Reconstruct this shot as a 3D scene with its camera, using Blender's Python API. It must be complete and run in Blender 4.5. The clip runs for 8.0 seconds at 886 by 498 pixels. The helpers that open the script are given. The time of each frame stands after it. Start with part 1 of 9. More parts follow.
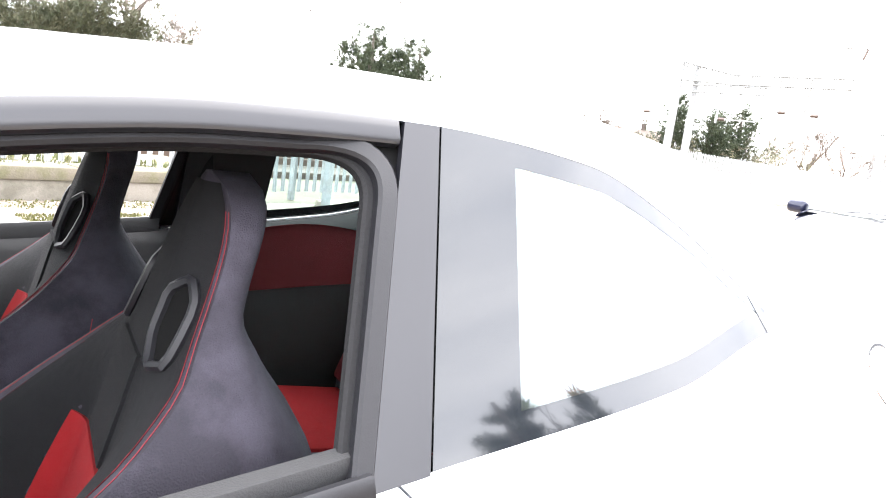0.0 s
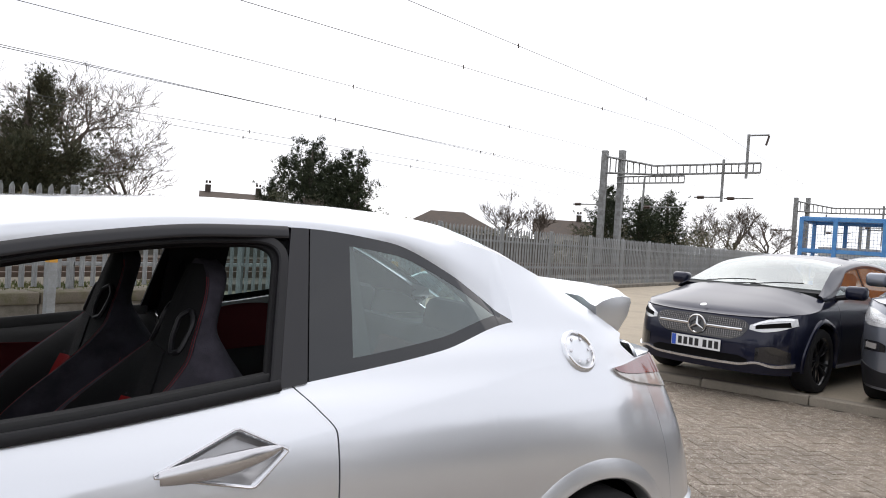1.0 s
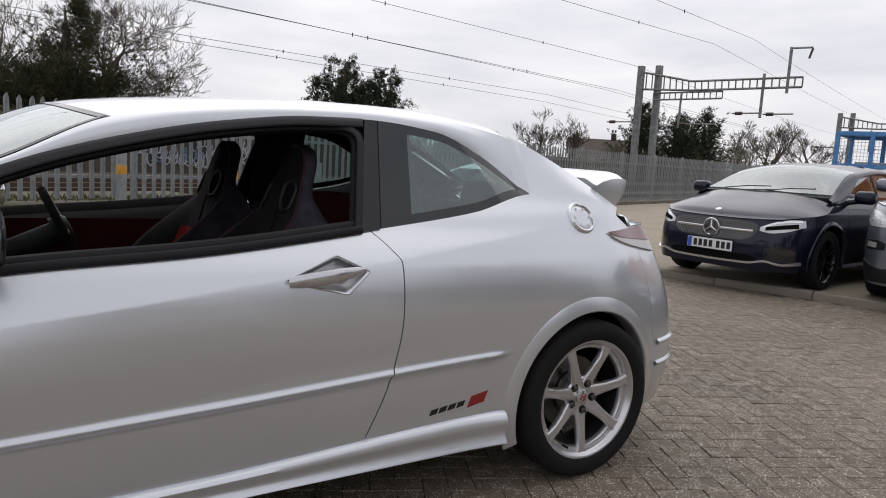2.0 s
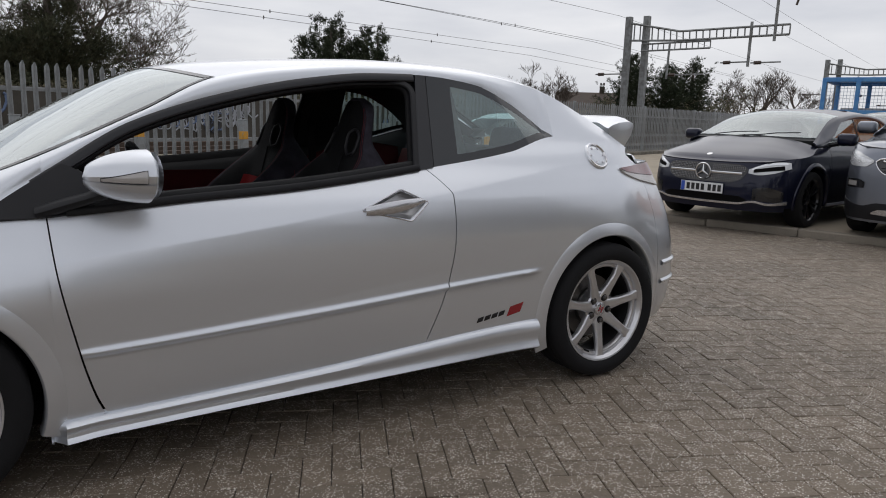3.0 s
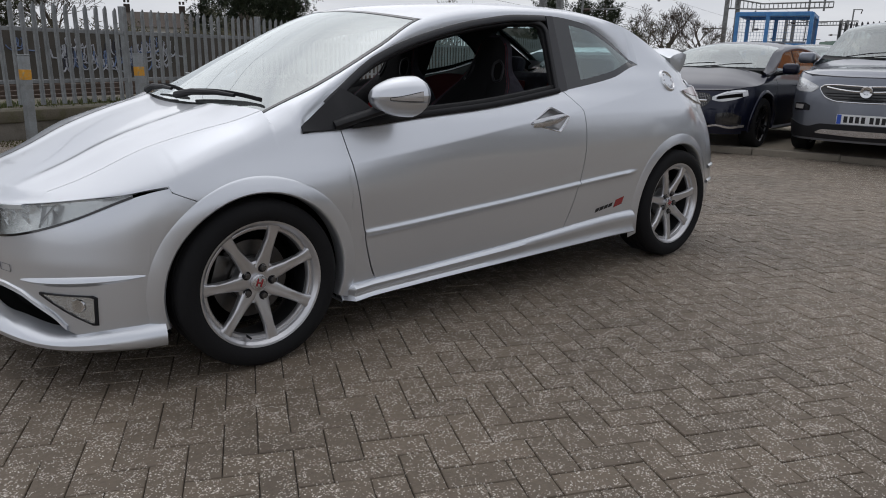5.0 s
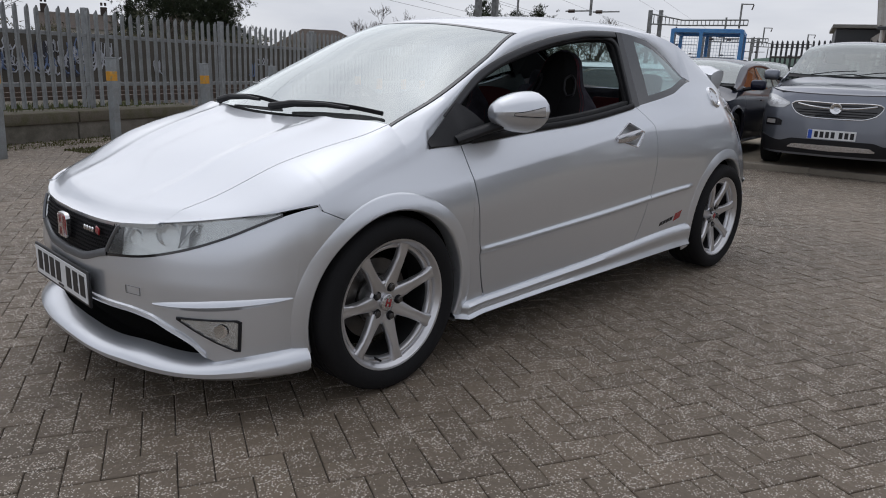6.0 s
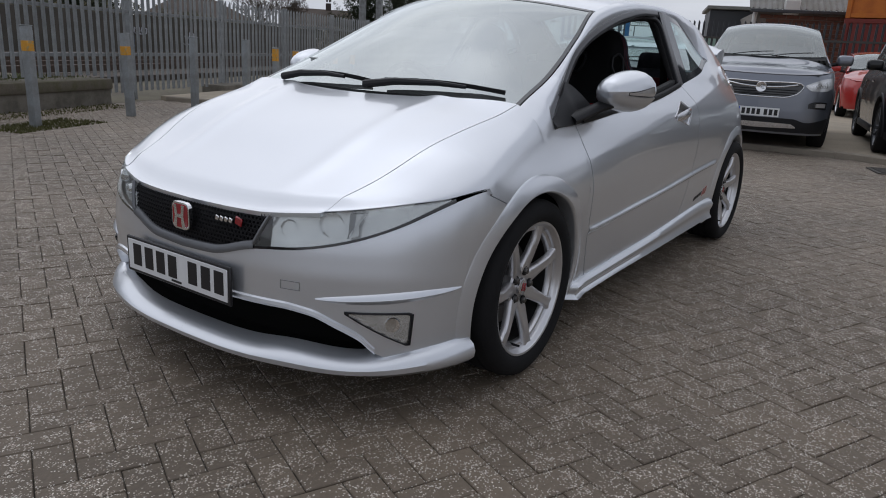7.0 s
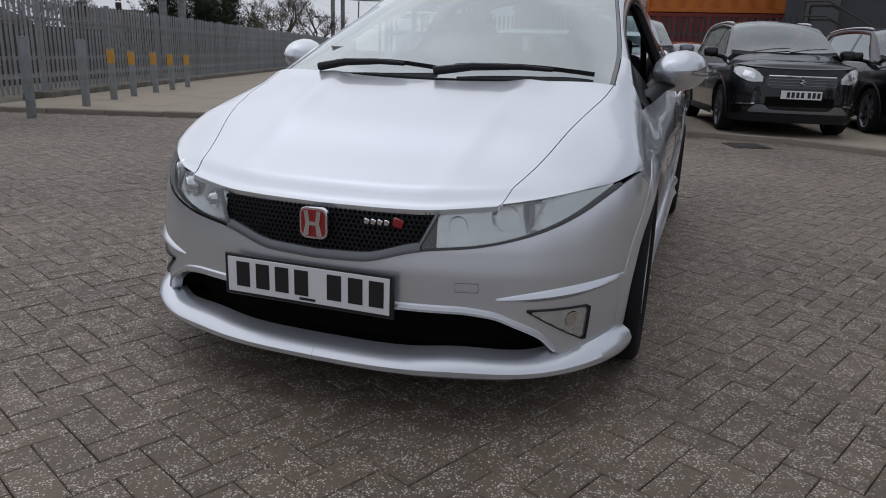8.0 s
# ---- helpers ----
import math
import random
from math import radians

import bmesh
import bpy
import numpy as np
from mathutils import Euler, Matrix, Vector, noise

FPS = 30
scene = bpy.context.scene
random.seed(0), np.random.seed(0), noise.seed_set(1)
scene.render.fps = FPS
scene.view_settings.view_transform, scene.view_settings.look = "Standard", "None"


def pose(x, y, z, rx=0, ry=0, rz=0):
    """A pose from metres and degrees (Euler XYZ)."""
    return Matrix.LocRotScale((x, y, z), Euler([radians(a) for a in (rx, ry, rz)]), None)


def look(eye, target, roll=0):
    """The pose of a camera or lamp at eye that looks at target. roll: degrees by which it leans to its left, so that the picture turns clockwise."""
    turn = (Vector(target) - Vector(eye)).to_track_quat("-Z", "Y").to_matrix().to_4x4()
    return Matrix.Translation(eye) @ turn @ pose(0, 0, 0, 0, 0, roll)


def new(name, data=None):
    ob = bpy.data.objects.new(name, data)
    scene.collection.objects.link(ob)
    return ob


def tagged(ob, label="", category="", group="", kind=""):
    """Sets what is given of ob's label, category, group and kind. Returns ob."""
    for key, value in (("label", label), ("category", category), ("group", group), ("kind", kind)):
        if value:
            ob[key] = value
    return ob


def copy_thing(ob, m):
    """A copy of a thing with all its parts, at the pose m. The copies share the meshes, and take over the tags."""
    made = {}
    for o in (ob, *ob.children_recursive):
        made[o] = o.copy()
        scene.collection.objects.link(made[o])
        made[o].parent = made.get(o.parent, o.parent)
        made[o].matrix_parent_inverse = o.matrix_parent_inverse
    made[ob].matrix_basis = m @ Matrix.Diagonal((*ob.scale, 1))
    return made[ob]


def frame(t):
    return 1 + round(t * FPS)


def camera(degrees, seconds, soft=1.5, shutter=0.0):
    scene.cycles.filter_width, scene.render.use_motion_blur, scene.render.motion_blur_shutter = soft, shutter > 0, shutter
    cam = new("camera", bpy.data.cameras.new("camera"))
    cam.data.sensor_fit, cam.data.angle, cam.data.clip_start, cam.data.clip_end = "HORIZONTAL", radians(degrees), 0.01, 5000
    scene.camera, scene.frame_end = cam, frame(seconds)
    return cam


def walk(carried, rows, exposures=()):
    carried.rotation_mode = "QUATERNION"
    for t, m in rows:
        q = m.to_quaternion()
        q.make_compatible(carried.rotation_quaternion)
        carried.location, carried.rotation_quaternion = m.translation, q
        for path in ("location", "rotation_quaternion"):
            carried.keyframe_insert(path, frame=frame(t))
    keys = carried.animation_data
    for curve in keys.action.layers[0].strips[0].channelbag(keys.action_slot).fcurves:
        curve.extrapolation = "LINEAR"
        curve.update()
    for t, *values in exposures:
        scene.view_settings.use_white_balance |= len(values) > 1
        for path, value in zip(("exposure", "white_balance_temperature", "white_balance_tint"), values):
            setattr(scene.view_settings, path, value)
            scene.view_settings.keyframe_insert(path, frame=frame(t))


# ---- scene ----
# ---- camera and walk ----
cam = camera(63.7, 8.0, 1.0)
PATH = [
    (0, (1.366, -1.329, 1.346), (2.373, 0.368, 1.017), 7.8),
    (0.5, (1.175, -1.803, 1.404), (2.256, -0.128, 1.236), 2.6),
    (1, (1.059, -2.283, 1.347), (2.174, -0.622, 1.316), 3.7),
    (1.5, (0.884, -2.61, 1.283), (2.011, -0.968, 1.098), 3.7),
    (2, (0.689, -2.844, 1.236), (1.729, -1.155, 0.98), 3.3),
    (2.2, (0.622, -2.939, 1.224), (1.646, -1.248, 0.922), 3.5),
    (3.3, (0.094, -3.192, 1.187), (1.172, -1.55, 0.81), 1.0),
    (3.5, (-0.017, -3.233, 1.201), (1.091, -1.606, 0.843), 1.3),
    (4, (-0.324, -3.344, 1.21), (0.798, -1.725, 0.86), 3.5),
    (4.5, (-0.751, -3.339, 1.172), (0.402, -1.756, 0.768), 1.7),
    (4.7, (-0.894, -3.287, 1.151), (0.288, -1.754, 0.649), 1.6),
    (5.8, (-1.521, -2.778, 1.144), (-0.156, -1.403, 0.647), 2.1),
    (6, (-1.606, -2.635, 1.147), (-0.218, -1.283, 0.649), 2.3),
    (6.5, (-1.869, -2.276, 1.137), (-0.402, -1.008, 0.647), 2.6),
    (7, (-2.131, -1.911, 1.119), (-0.543, -0.827, 0.57), 3.2),
    (7.5, (-2.292, -1.474, 1.039), (-0.611, -0.564, 0.452), 1.6),
    (8, (-2.478, -0.972, 1.023), (-0.66, -0.329, 0.492), 2.0),
]
# seconds, stops, kelvin, tint
EXPOSURES = [(0.0, 4.1, 6650, 12), (0.3, 3.2, 6650, 12), (0.5, 2.6, 6650, 12), (0.8, 1.5, 6650, 12), (1.0, 1.05, 6650, 12), (1.5, 0.56, 6600, 13), (2.0, 0.38, 6650, 13), (3.5, 0.14, 6500, 11), (4.5, 0.10, 6450, 11),
             (6.0, 0.10, 6330, 12), (7.0, -0.03, 6200, 12), (8.0, -0.15, 6200, 13)]
walk(cam, [(t, look(eye, target, roll)) for t, eye, target, roll in PATH], EXPOSURES)

# ---- world and light: a bright overcast afternoon ----
SUN_EL, SUN_ROT = 62.0, 30.0
world = bpy.data.worlds.new("sky_world")
scene.world = world
world.use_nodes = True
wn, wl = world.node_tree.nodes, world.node_tree.links
wn.clear()
w_out = wn.new("ShaderNodeOutputWorld")
w_bg = wn.new("ShaderNodeBackground")
w_sky = wn.new("ShaderNodeTexSky")
w_sky.sky_type = "NISHITA"
w_sky.sun_disc = False
w_sky.sun_elevation, w_sky.sun_rotation = radians(SUN_EL), radians(SUN_ROT)
w_sky.air_density, w_sky.dust_density, w_sky.ozone_density = 1.0, 4.0, 0.6
w_co = wn.new("ShaderNodeTexCoord")
w_map = wn.new("ShaderNodeMapping")
w_map.inputs["Scale"].default_value = (1.6, 1.6, 7.0)
w_noise = wn.new("ShaderNodeTexNoise")
w_noise.inputs["Scale"].default_value = 1.7
w_noise.inputs["Detail"].default_value = 6.0
w_noise.inputs["Roughness"].default_value = 0.52
w_ramp = wn.new("ShaderNodeValToRGB")
w_ramp.color_ramp.elements[0].position, w_ramp.color_ramp.elements[0].color = 0.32, (0.70, 0.72, 0.76, 1)
w_ramp.color_ramp.elements[1].position, w_ramp.color_ramp.elements[1].color = 0.72, (1.0, 1.0, 1.0, 1)
w_hsv = wn.new("ShaderNodeHueSaturation")
w_hsv.inputs["Saturation"].default_value = 0.10
w_mix = wn.new("ShaderNodeMix")
w_mix.data_type = "RGBA"
w_mix.inputs["Factor"].default_value = 0.72
w_mix.inputs["B"].default_value = (7.55, 7.7, 8.0, 1)
w_mul = wn.new("ShaderNodeMix")
w_mul.data_type, w_mul.blend_type = "RGBA", "MULTIPLY"
w_mul.inputs["Factor"].default_value = 1.0
wl.new(w_co.outputs["Generated"], w_map.inputs["Vector"])
wl.new(w_map.outputs["Vector"], w_noise.inputs["Vector"])
wl.new(w_noise.outputs["Fac"], w_ramp.inputs["Fac"])
wl.new(w_sky.outputs["Color"], w_hsv.inputs["Color"])
wl.new(w_hsv.outputs["Color"], w_mix.inputs["A"])
wl.new(w_mix.outputs["Result"], w_mul.inputs["A"])
wl.new(w_ramp.outputs["Color"], w_mul.inputs["B"])
# the cloud is thicker overhead than towards the horizon
w_sep = wn.new("ShaderNodeSeparateXYZ")
w_high = wn.new("ShaderNodeValToRGB")
w_high.color_ramp.elements[0].position, w_high.color_ramp.elements[0].color = 0.02, (1.08, 1.08, 1.06, 1)
w_high.color_ramp.elements[1].position, w_high.color_ramp.elements[1].color = 0.95, (0.80, 0.805, 0.815, 1)
w_mid = w_high.color_ramp.elements.new(0.30)
w_mid.color = (0.95, 0.955, 0.965, 1)
w_top = wn.new("ShaderNodeMix")
w_top.data_type, w_top.blend_type = "RGBA", "MULTIPLY"
w_top.inputs["Factor"].default_value = 1.0
wl.new(w_co.outputs["Generated"], w_sep.inputs["Vector"])
wl.new(w_sep.outputs["Z"], w_high.inputs["Fac"])
wl.new(w_mul.outputs["Result"], w_top.inputs["A"])
wl.new(w_high.outputs["Color"], w_top.inputs["B"])
wl.new(w_top.outputs["Result"], w_bg.inputs["Color"])
w_bg.inputs["Strength"].default_value = 0.112
wl.new(w_bg.outputs["Background"], w_out.inputs["Surface"])
sun = new("sun", bpy.data.lights.new("sun", "SUN"))
sun.data.energy, sun.data.angle, sun.data.color = 0.65, radians(100), (1.0, 0.98, 0.95)
sun.matrix_world = look((0, 0, 30), (-16.0 * math.cos(radians(60)), -16.0 * math.sin(radians(60)), 30 - 16.0 * math.tan(radians(SUN_EL))))

# ---- materials ----
def material(name, color=(0.5, 0.5, 0.5), rough=0.5, metal=0.0, vary=0.0, scale=8.0, bump=0.0, bump_scale=60.0,
             second=None, mix_lo=0.4, mix_hi=0.6, coat=0.0, spec=0.5, alpha=1.0, rough_vary=0.0, per_object=0.0, emit=0.0,
             stretch=(1, 1, 1), space="Object", per_island=0.0, coat_rough=0.04):
    """A node material: base colour with a coarse and a fine variation, roughness change and fine relief."""
    m = bpy.data.materials.new(name)
    m.use_nodes = True
    n, l = m.node_tree.nodes, m.node_tree.links
    b = n["Principled BSDF"]
    b.inputs["Base Color"].default_value = (*color, 1)
    b.inputs["Roughness"].default_value = rough
    b.inputs["Metallic"].default_value = metal
    b.inputs["Coat Weight"].default_value = coat
    b.inputs["Coat Roughness"].default_value = coat_rough
    b.inputs["Specular IOR Level"].default_value = spec
    if emit:
        b.inputs["Emission Color"].default_value = (*color, 1)
        b.inputs["Emission Strength"].default_value = emit
    if vary or second or bump or rough_vary or per_object or per_island:
        co = n.new("ShaderNodeTexCoord")
        mp = n.new("ShaderNodeMapping")
        mp.inputs["Scale"].default_value = stretch
        l.new(co.outputs[space], mp.inputs["Vector"])
        big = n.new("ShaderNodeTexNoise")
        big.inputs["Scale"].default_value = scale
        big.inputs["Detail"].default_value = 6
        big.inputs["Roughness"].default_value = 0.6
        fine = n.new("ShaderNodeTexNoise")
        fine.inputs["Scale"].default_value = bump_scale
        fine.inputs["Detail"].default_value = 4
        for t in (big, fine):
            l.new(mp.outputs["Vector"], t.inputs["Vector"])
        out = None
        if second:
            ramp = n.new("ShaderNodeValToRGB")
            ramp.color_ramp.elements[0].position, ramp.color_ramp.elements[1].position = mix_lo, mix_hi
            ramp.color_ramp.elements[0].color, ramp.color_ramp.elements[1].color = (*color, 1), (*second, 1)
            l.new(big.outputs["Fac"], ramp.inputs["Fac"])
            out = ramp.outputs["Color"]
        hsv = n.new("ShaderNodeHueSaturation")
        hsv.inputs["Color"].default_value = (*color, 1)
        if out:
            l.new(out, hsv.inputs["Color"])
        mx = n.new("ShaderNodeMath")
        mx.operation = "MULTIPLY_ADD"
        add = n.new("ShaderNodeMath")
        add.operation = "ADD"
        l.new(big.outputs["Fac"], add.inputs[0])
        l.new(fine.outputs["Fac"], add.inputs[1])
        l.new(add.outputs[0], mx.inputs[0])
        mx.inputs[1].default_value, mx.inputs[2].default_value = vary, 1.0 - vary
        val = mx.outputs[0]
        if per_object or per_island:
            src = n.new("ShaderNodeObjectInfo" if per_object else "ShaderNodeNewGeometry")
            rnd = src.outputs["Random" if per_object else "Random Per Island"]
            r2 = n.new("ShaderNodeMath")
            r2.operation = "MULTIPLY_ADD"
            l.new(rnd, r2.inputs[0])
            k = per_object or per_island
            r2.inputs[1].default_value, r2.inputs[2].default_value = 2 * k, 1 - k
            r3 = n.new("ShaderNodeMath")
            r3.operation = "MULTIPLY"
            l.new(val, r3.inputs[0])
            l.new(r2.outputs[0], r3.inputs[1])
            val = r3.outputs[0]
        l.new(val, hsv.inputs["Value"])
        l.new(hsv.outputs["Color"], b.inputs["Base Color"])
        if rough_vary:
            rv = n.new("ShaderNodeMath")
            rv.operation = "MULTIPLY_ADD"
            l.new(big.outputs["Fac"], rv.inputs[0])
            rv.inputs[1].default_value, rv.inputs[2].default_value = 2 * rough_vary, rough - rough_vary
            l.new(rv.outputs[0], b.inputs["Roughness"])
        if bump:
            bp = n.new("ShaderNodeBump")
            bp.inputs["Strength"].default_value = bump
            bp.inputs["Distance"].default_value = 0.01
            l.new(fine.outputs["Fac"], bp.inputs["Height"])
            l.new(bp.outputs["Normal"], b.inputs["Normal"])
    return m


def glass(name, tint=(0.9, 0.95, 0.94), clear=0.8, rough=0.02, gloss=1.0, ior=1.52, haze=0.0, rise=4.0):
    """Thin window glass: a clear tint with a Fresnel mirror on it."""
    m = bpy.data.materials.new(name)
    m.use_nodes = True
    n, l = m.node_tree.nodes, m.node_tree.links
    n.clear()
    out = n.new("ShaderNodeOutputMaterial")
    tr = n.new("ShaderNodeBsdfTransparent")
    tr.inputs["Color"].default_value = (*[c * clear for c in tint], 1)
    gl = n.new("ShaderNodeBsdfGlossy")
    gl.inputs["Roughness"].default_value = rough
    gl.inputs["Color"].default_value = (*[gloss * (0.5 + 0.5 * c) for c in tint], 1)
    # gloss rises from its head-on value towards grazing, the same from either side of the pane
    head_on = ((ior - 1) / (ior + 1)) ** 2
    lw_ = n.new("ShaderNodeLayerWeight")
    lw_.inputs["Blend"].default_value = 0.5
    pw_ = n.new("ShaderNodeMath")
    pw_.operation = "POWER"
    pw_.inputs[1].default_value = rise
    fr = n.new("ShaderNodeMath")
    fr.operation = "MULTIPLY_ADD"
    fr.inputs[1].default_value, fr.inputs[2].default_value = 1 - head_on, head_on
    l.new(lw_.outputs["Facing"], pw_.inputs[0])
    l.new(pw_.outputs[0], fr.inputs[0])
    mx = n.new("ShaderNodeMixShader")
    l.new(fr.outputs[0], mx.inputs[0])
    l.new(tr.outputs[0], mx.inputs[1])
    l.new(gl.outputs[0], mx.inputs[2])
    last = mx.outputs[0]
    if haze:
        df = n.new("ShaderNodeBsdfDiffuse")
        df.inputs["Color"].default_value = (0.75, 0.77, 0.77, 1)
        hz = n.new("ShaderNodeMixShader")
        co = n.new("ShaderNodeTexCoord")
        nz = n.new("ShaderNodeTexNoise")
        nz.inputs["Scale"].default_value, nz.inputs["Detail"].default_value = 3.0, 5
        l.new(co.outputs["Object"], nz.inputs["Vector"])
        ml = n.new("ShaderNodeMath")
        ml.operation = "MULTIPLY"
        ml.inputs[1].default_value = 2 * haze
        l.new(nz.outputs["Fac"], ml.inputs[0])
        l.new(ml.outputs[0], hz.inputs[0])
        l.new(last, hz.inputs[1])
        l.new(df.outputs[0], hz.inputs[2])
        last = hz.outputs[0]
    l.new(last, out.inputs["Surface"])
    return m


def flake_paint(name, color, rough, metal, flake=0.02, coat=1.0, spec=0.5):
    """Metallic car paint: fine flakes under a clear coat, with a little road film."""
    m = material(name, color, rough, metal, vary=flake, scale=1.3, bump_scale=300, coat=coat, rough_vary=0.03, coat_rough=0.03, spec=spec)
    return m


SILVER = flake_paint("silver_paint", (0.71, 0.735, 0.775), 0.33, 0.75, coat=1.0)
NAVY = flake_paint("dark_navy_paint", (0.008, 0.010, 0.026), 0.3, 0.4, coat=0.65, spec=0.15)
GREY_PAINT = flake_paint("grey_metallic_paint", (0.195, 0.21, 0.245), 0.32, 0.75)
BLACK_PAINT = flake_paint("black_paint", (0.006, 0.006, 0.007), 0.3, 0.0, coat=0.8, spec=0.12)
GREEN_PAINT = flake_paint("dark_green_paint", (0.010, 0.020, 0.014), 0.3, 0.2, coat=0.7, spec=0.1)
GRAFFITI = [material("pale_wall_paint", (0.42, 0.43, 0.46), 0.9, vary=0.5, scale=3), material("blue_wall_paint", (0.14, 0.19, 0.30), 0.9, vary=0.5, scale=3), material("dark_wall_paint", (0.05, 0.05, 0.06), 0.9, vary=0.4, scale=3)]
DULL_RED = material("faded_red_container_paint", (0.17, 0.022, 0.016), 0.6, vary=0.3, scale=3)
RED_PAINT = flake_paint("red_paint", (0.40, 0.02, 0.016), 0.35, 0.1)
RUBBER = material("tyre_rubber", (0.011, 0.011, 0.012), 0.85, vary=0.25, scale=14, bump=0.15, bump_scale=220, spec=0.25)
TRIM = material("black_plastic_trim", (0.010, 0.010, 0.012), 0.5, vary=0.2, scale=20, bump=0.06, bump_scale=500, spec=0.3)
GLOSS_BLACK = material("gloss_black_trim", (0.012, 0.012, 0.014), 0.12, coat=0.6, vary=0.1, scale=6)
PILLAR = material("satin_black_pillar", (0.012, 0.012, 0.015), 0.28, vary=0.1, scale=10, coat=0.15, spec=0.4, coat_rough=0.12)
# Near-black undersides; also paints in shade inside intake, grille, slots and wheels.
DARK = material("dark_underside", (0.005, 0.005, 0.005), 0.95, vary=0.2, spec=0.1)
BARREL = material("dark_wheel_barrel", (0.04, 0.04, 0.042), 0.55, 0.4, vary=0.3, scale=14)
CHIMNEY = material("sooty_brick", (0.055, 0.042, 0.035), 0.9, vary=0.4, scale=4)
ALLOY = material("silver_alloy", (0.64, 0.64, 0.655), 0.30, 0.85, vary=0.08, scale=12, rough_vary=0.06, coat=0.3)
CHROME = material("chrome", (0.78, 0.78, 0.79), 0.08, 1.0, vary=0.04, scale=15)
DULL_CHROME = material("satin_silver", (0.66, 0.66, 0.68), 0.25, 0.9, vary=0.06, scale=15)
STEEL = material("brake_steel", (0.13, 0.125, 0.12), 0.42, 0.9, vary=0.2, scale=30, rough_vary=0.1)
CUP_SHADE = material("grey_handle_recess", (0.40, 0.40, 0.41), 0.36, 0.75, vary=0.08, scale=12)
GUNMETAL = material("gunmetal_trim", (0.17, 0.175, 0.185), 0.35, 0.6, vary=0.1, scale=10)
RED_BADGE = material("red_badge_enamel", (0.28, 0.010, 0.016), 0.25, coat=0.6, vary=0.05)
RED_CLOTH = material("red_seat_cloth", (0.22, 0.008, 0.010), 0.9, vary=0.3, scale=30, bump=0.4, bump_scale=700, spec=0.2)
# Red cloth colour lowered for cabin shade on door, side and rear inserts.
SHADED_RED = material("dark_red_trim_vinyl", (0.075, 0.005, 0.007), 0.7, vary=0.25, scale=14, bump=0.2, bump_scale=500, spec=0.25)
RED_STITCH = material("red_thread", (0.20, 0.012, 0.02), 0.8)
SUEDE = material("black_suede_cloth", (0.024, 0.022, 0.029), 0.92, vary=0.35, scale=9, bump=0.35, bump_scale=420, spec=0.25, second=(0.044, 0.040, 0.053))
BLACK_CLOTH = material("black_mesh_cloth", (0.009, 0.009, 0.010), 0.9, vary=0.3, scale=18, bump=0.5, bump_scale=900, spec=0.2)
DASH = material("dark_dashboard_plastic", (0.012, 0.012, 0.013), 0.65, vary=0.2, scale=12, bump=0.2, bump_scale=500)
HEADLINER = material("dark_headlining", (0.016, 0.016, 0.017), 0.95, vary=0.15, scale=20)
CAR_GLASS = glass("clear_car_glass", (0.88, 0.98, 0.97), 0.42, 0.01, 1.0, 2.5, 0.06, 2.0)
TINT_GLASS = glass("tinted_car_glass", (0.76, 0.96, 0.95), 0.80, 0.01, 1.0, 2.15, 0.022, 2.8)
PARKED_GLASS = glass("parked_car_glass", (0.85, 0.95, 0.94), 0.6, 0.02, 1.0, 2.2, 0.03, 3.0)
CERAMIC = material("black_ceramic_glass_band", (0.010, 0.012, 0.015), 0.05, spec=0.5, vary=0.05, scale=5, coat=0.35, coat_rough=0.01)
LENS = glass("clear_lamp_lens", (0.97, 0.98, 0.98), 0.95, 0.04)
HAZY_LENS = glass("hazy_lamp_lens", (0.94, 0.96, 0.95), 0.94, 0.06, 1.0, 1.6, 0.10)
RED_LENS = material("red_lamp_lens", (0.15, 0.012, 0.016), 0.12, coat=0.8, vary=0.1, scale=25)
CLEAR_LENS = material("silver_lamp_lens", (0.42, 0.40, 0.385), 0.15, 0.3, coat=0.8, vary=0.15, scale=25)
AMBER = material("amber_lens", (0.45, 0.25, 0.12), 0.2, coat=0.5)
REFLECTOR = material("lamp_reflector", (0.88, 0.89, 0.90), 0.16, 0.9, vary=0.15, scale=18)
LAMP_SHELL = material("grey_lamp_housing", (0.74, 0.75, 0.755), 0.22, 0.75, vary=0.25, scale=22)
LAMP_CLEAR = material("clear_bright_lamp", (0.60, 0.61, 0.62), 0.14, 0.35, coat=1.0, vary=0.25, scale=22)
PLATE_WHITE = material("plate_white", (0.74, 0.75, 0.76), 0.42, vary=0.05, scale=30, coat=0.2)
PLATE_BLUE = material("plate_blue", (0.03, 0.09, 0.45), 0.4)
PLATE_BLACK = material("plate_black", (0.012, 0.012, 0.014), 0.45)
GALV = material("galvanised_steel", (0.33, 0.345, 0.35), 0.55, 0.35, vary=0.3, scale=5, bump=0.08, bump_scale=90, second=(0.23, 0.24, 0.245), rough_vary=0.1, per_object=0.10)
GALV_FAR = material("galvanised_steel_far", (0.33, 0.345, 0.35), 0.6, 0.3, vary=0.3, scale=3, per_island=0.14)
POST_GREY = material("grey_steel_post", (0.30, 0.325, 0.34), 0.55, 0.3, vary=0.35, scale=5, bump=0.1, bump_scale=70, second=(0.22, 0.23, 0.23), rough_vary=0.1)
YELLOW_BAND = material("worn_yellow_paint", (0.62, 0.30, 0.03), 0.6, vary=0.3, scale=30, second=(0.38, 0.28, 0.12), mix_lo=0.55, mix_hi=0.62, bump=0.2)
CONCRETE = material("weathered_concrete", (0.19, 0.172, 0.145), 0.9, vary=0.45, scale=3, bump=0.5, bump_scale=60, second=(0.10, 0.092, 0.072), mix_lo=0.45, mix_hi=0.65)
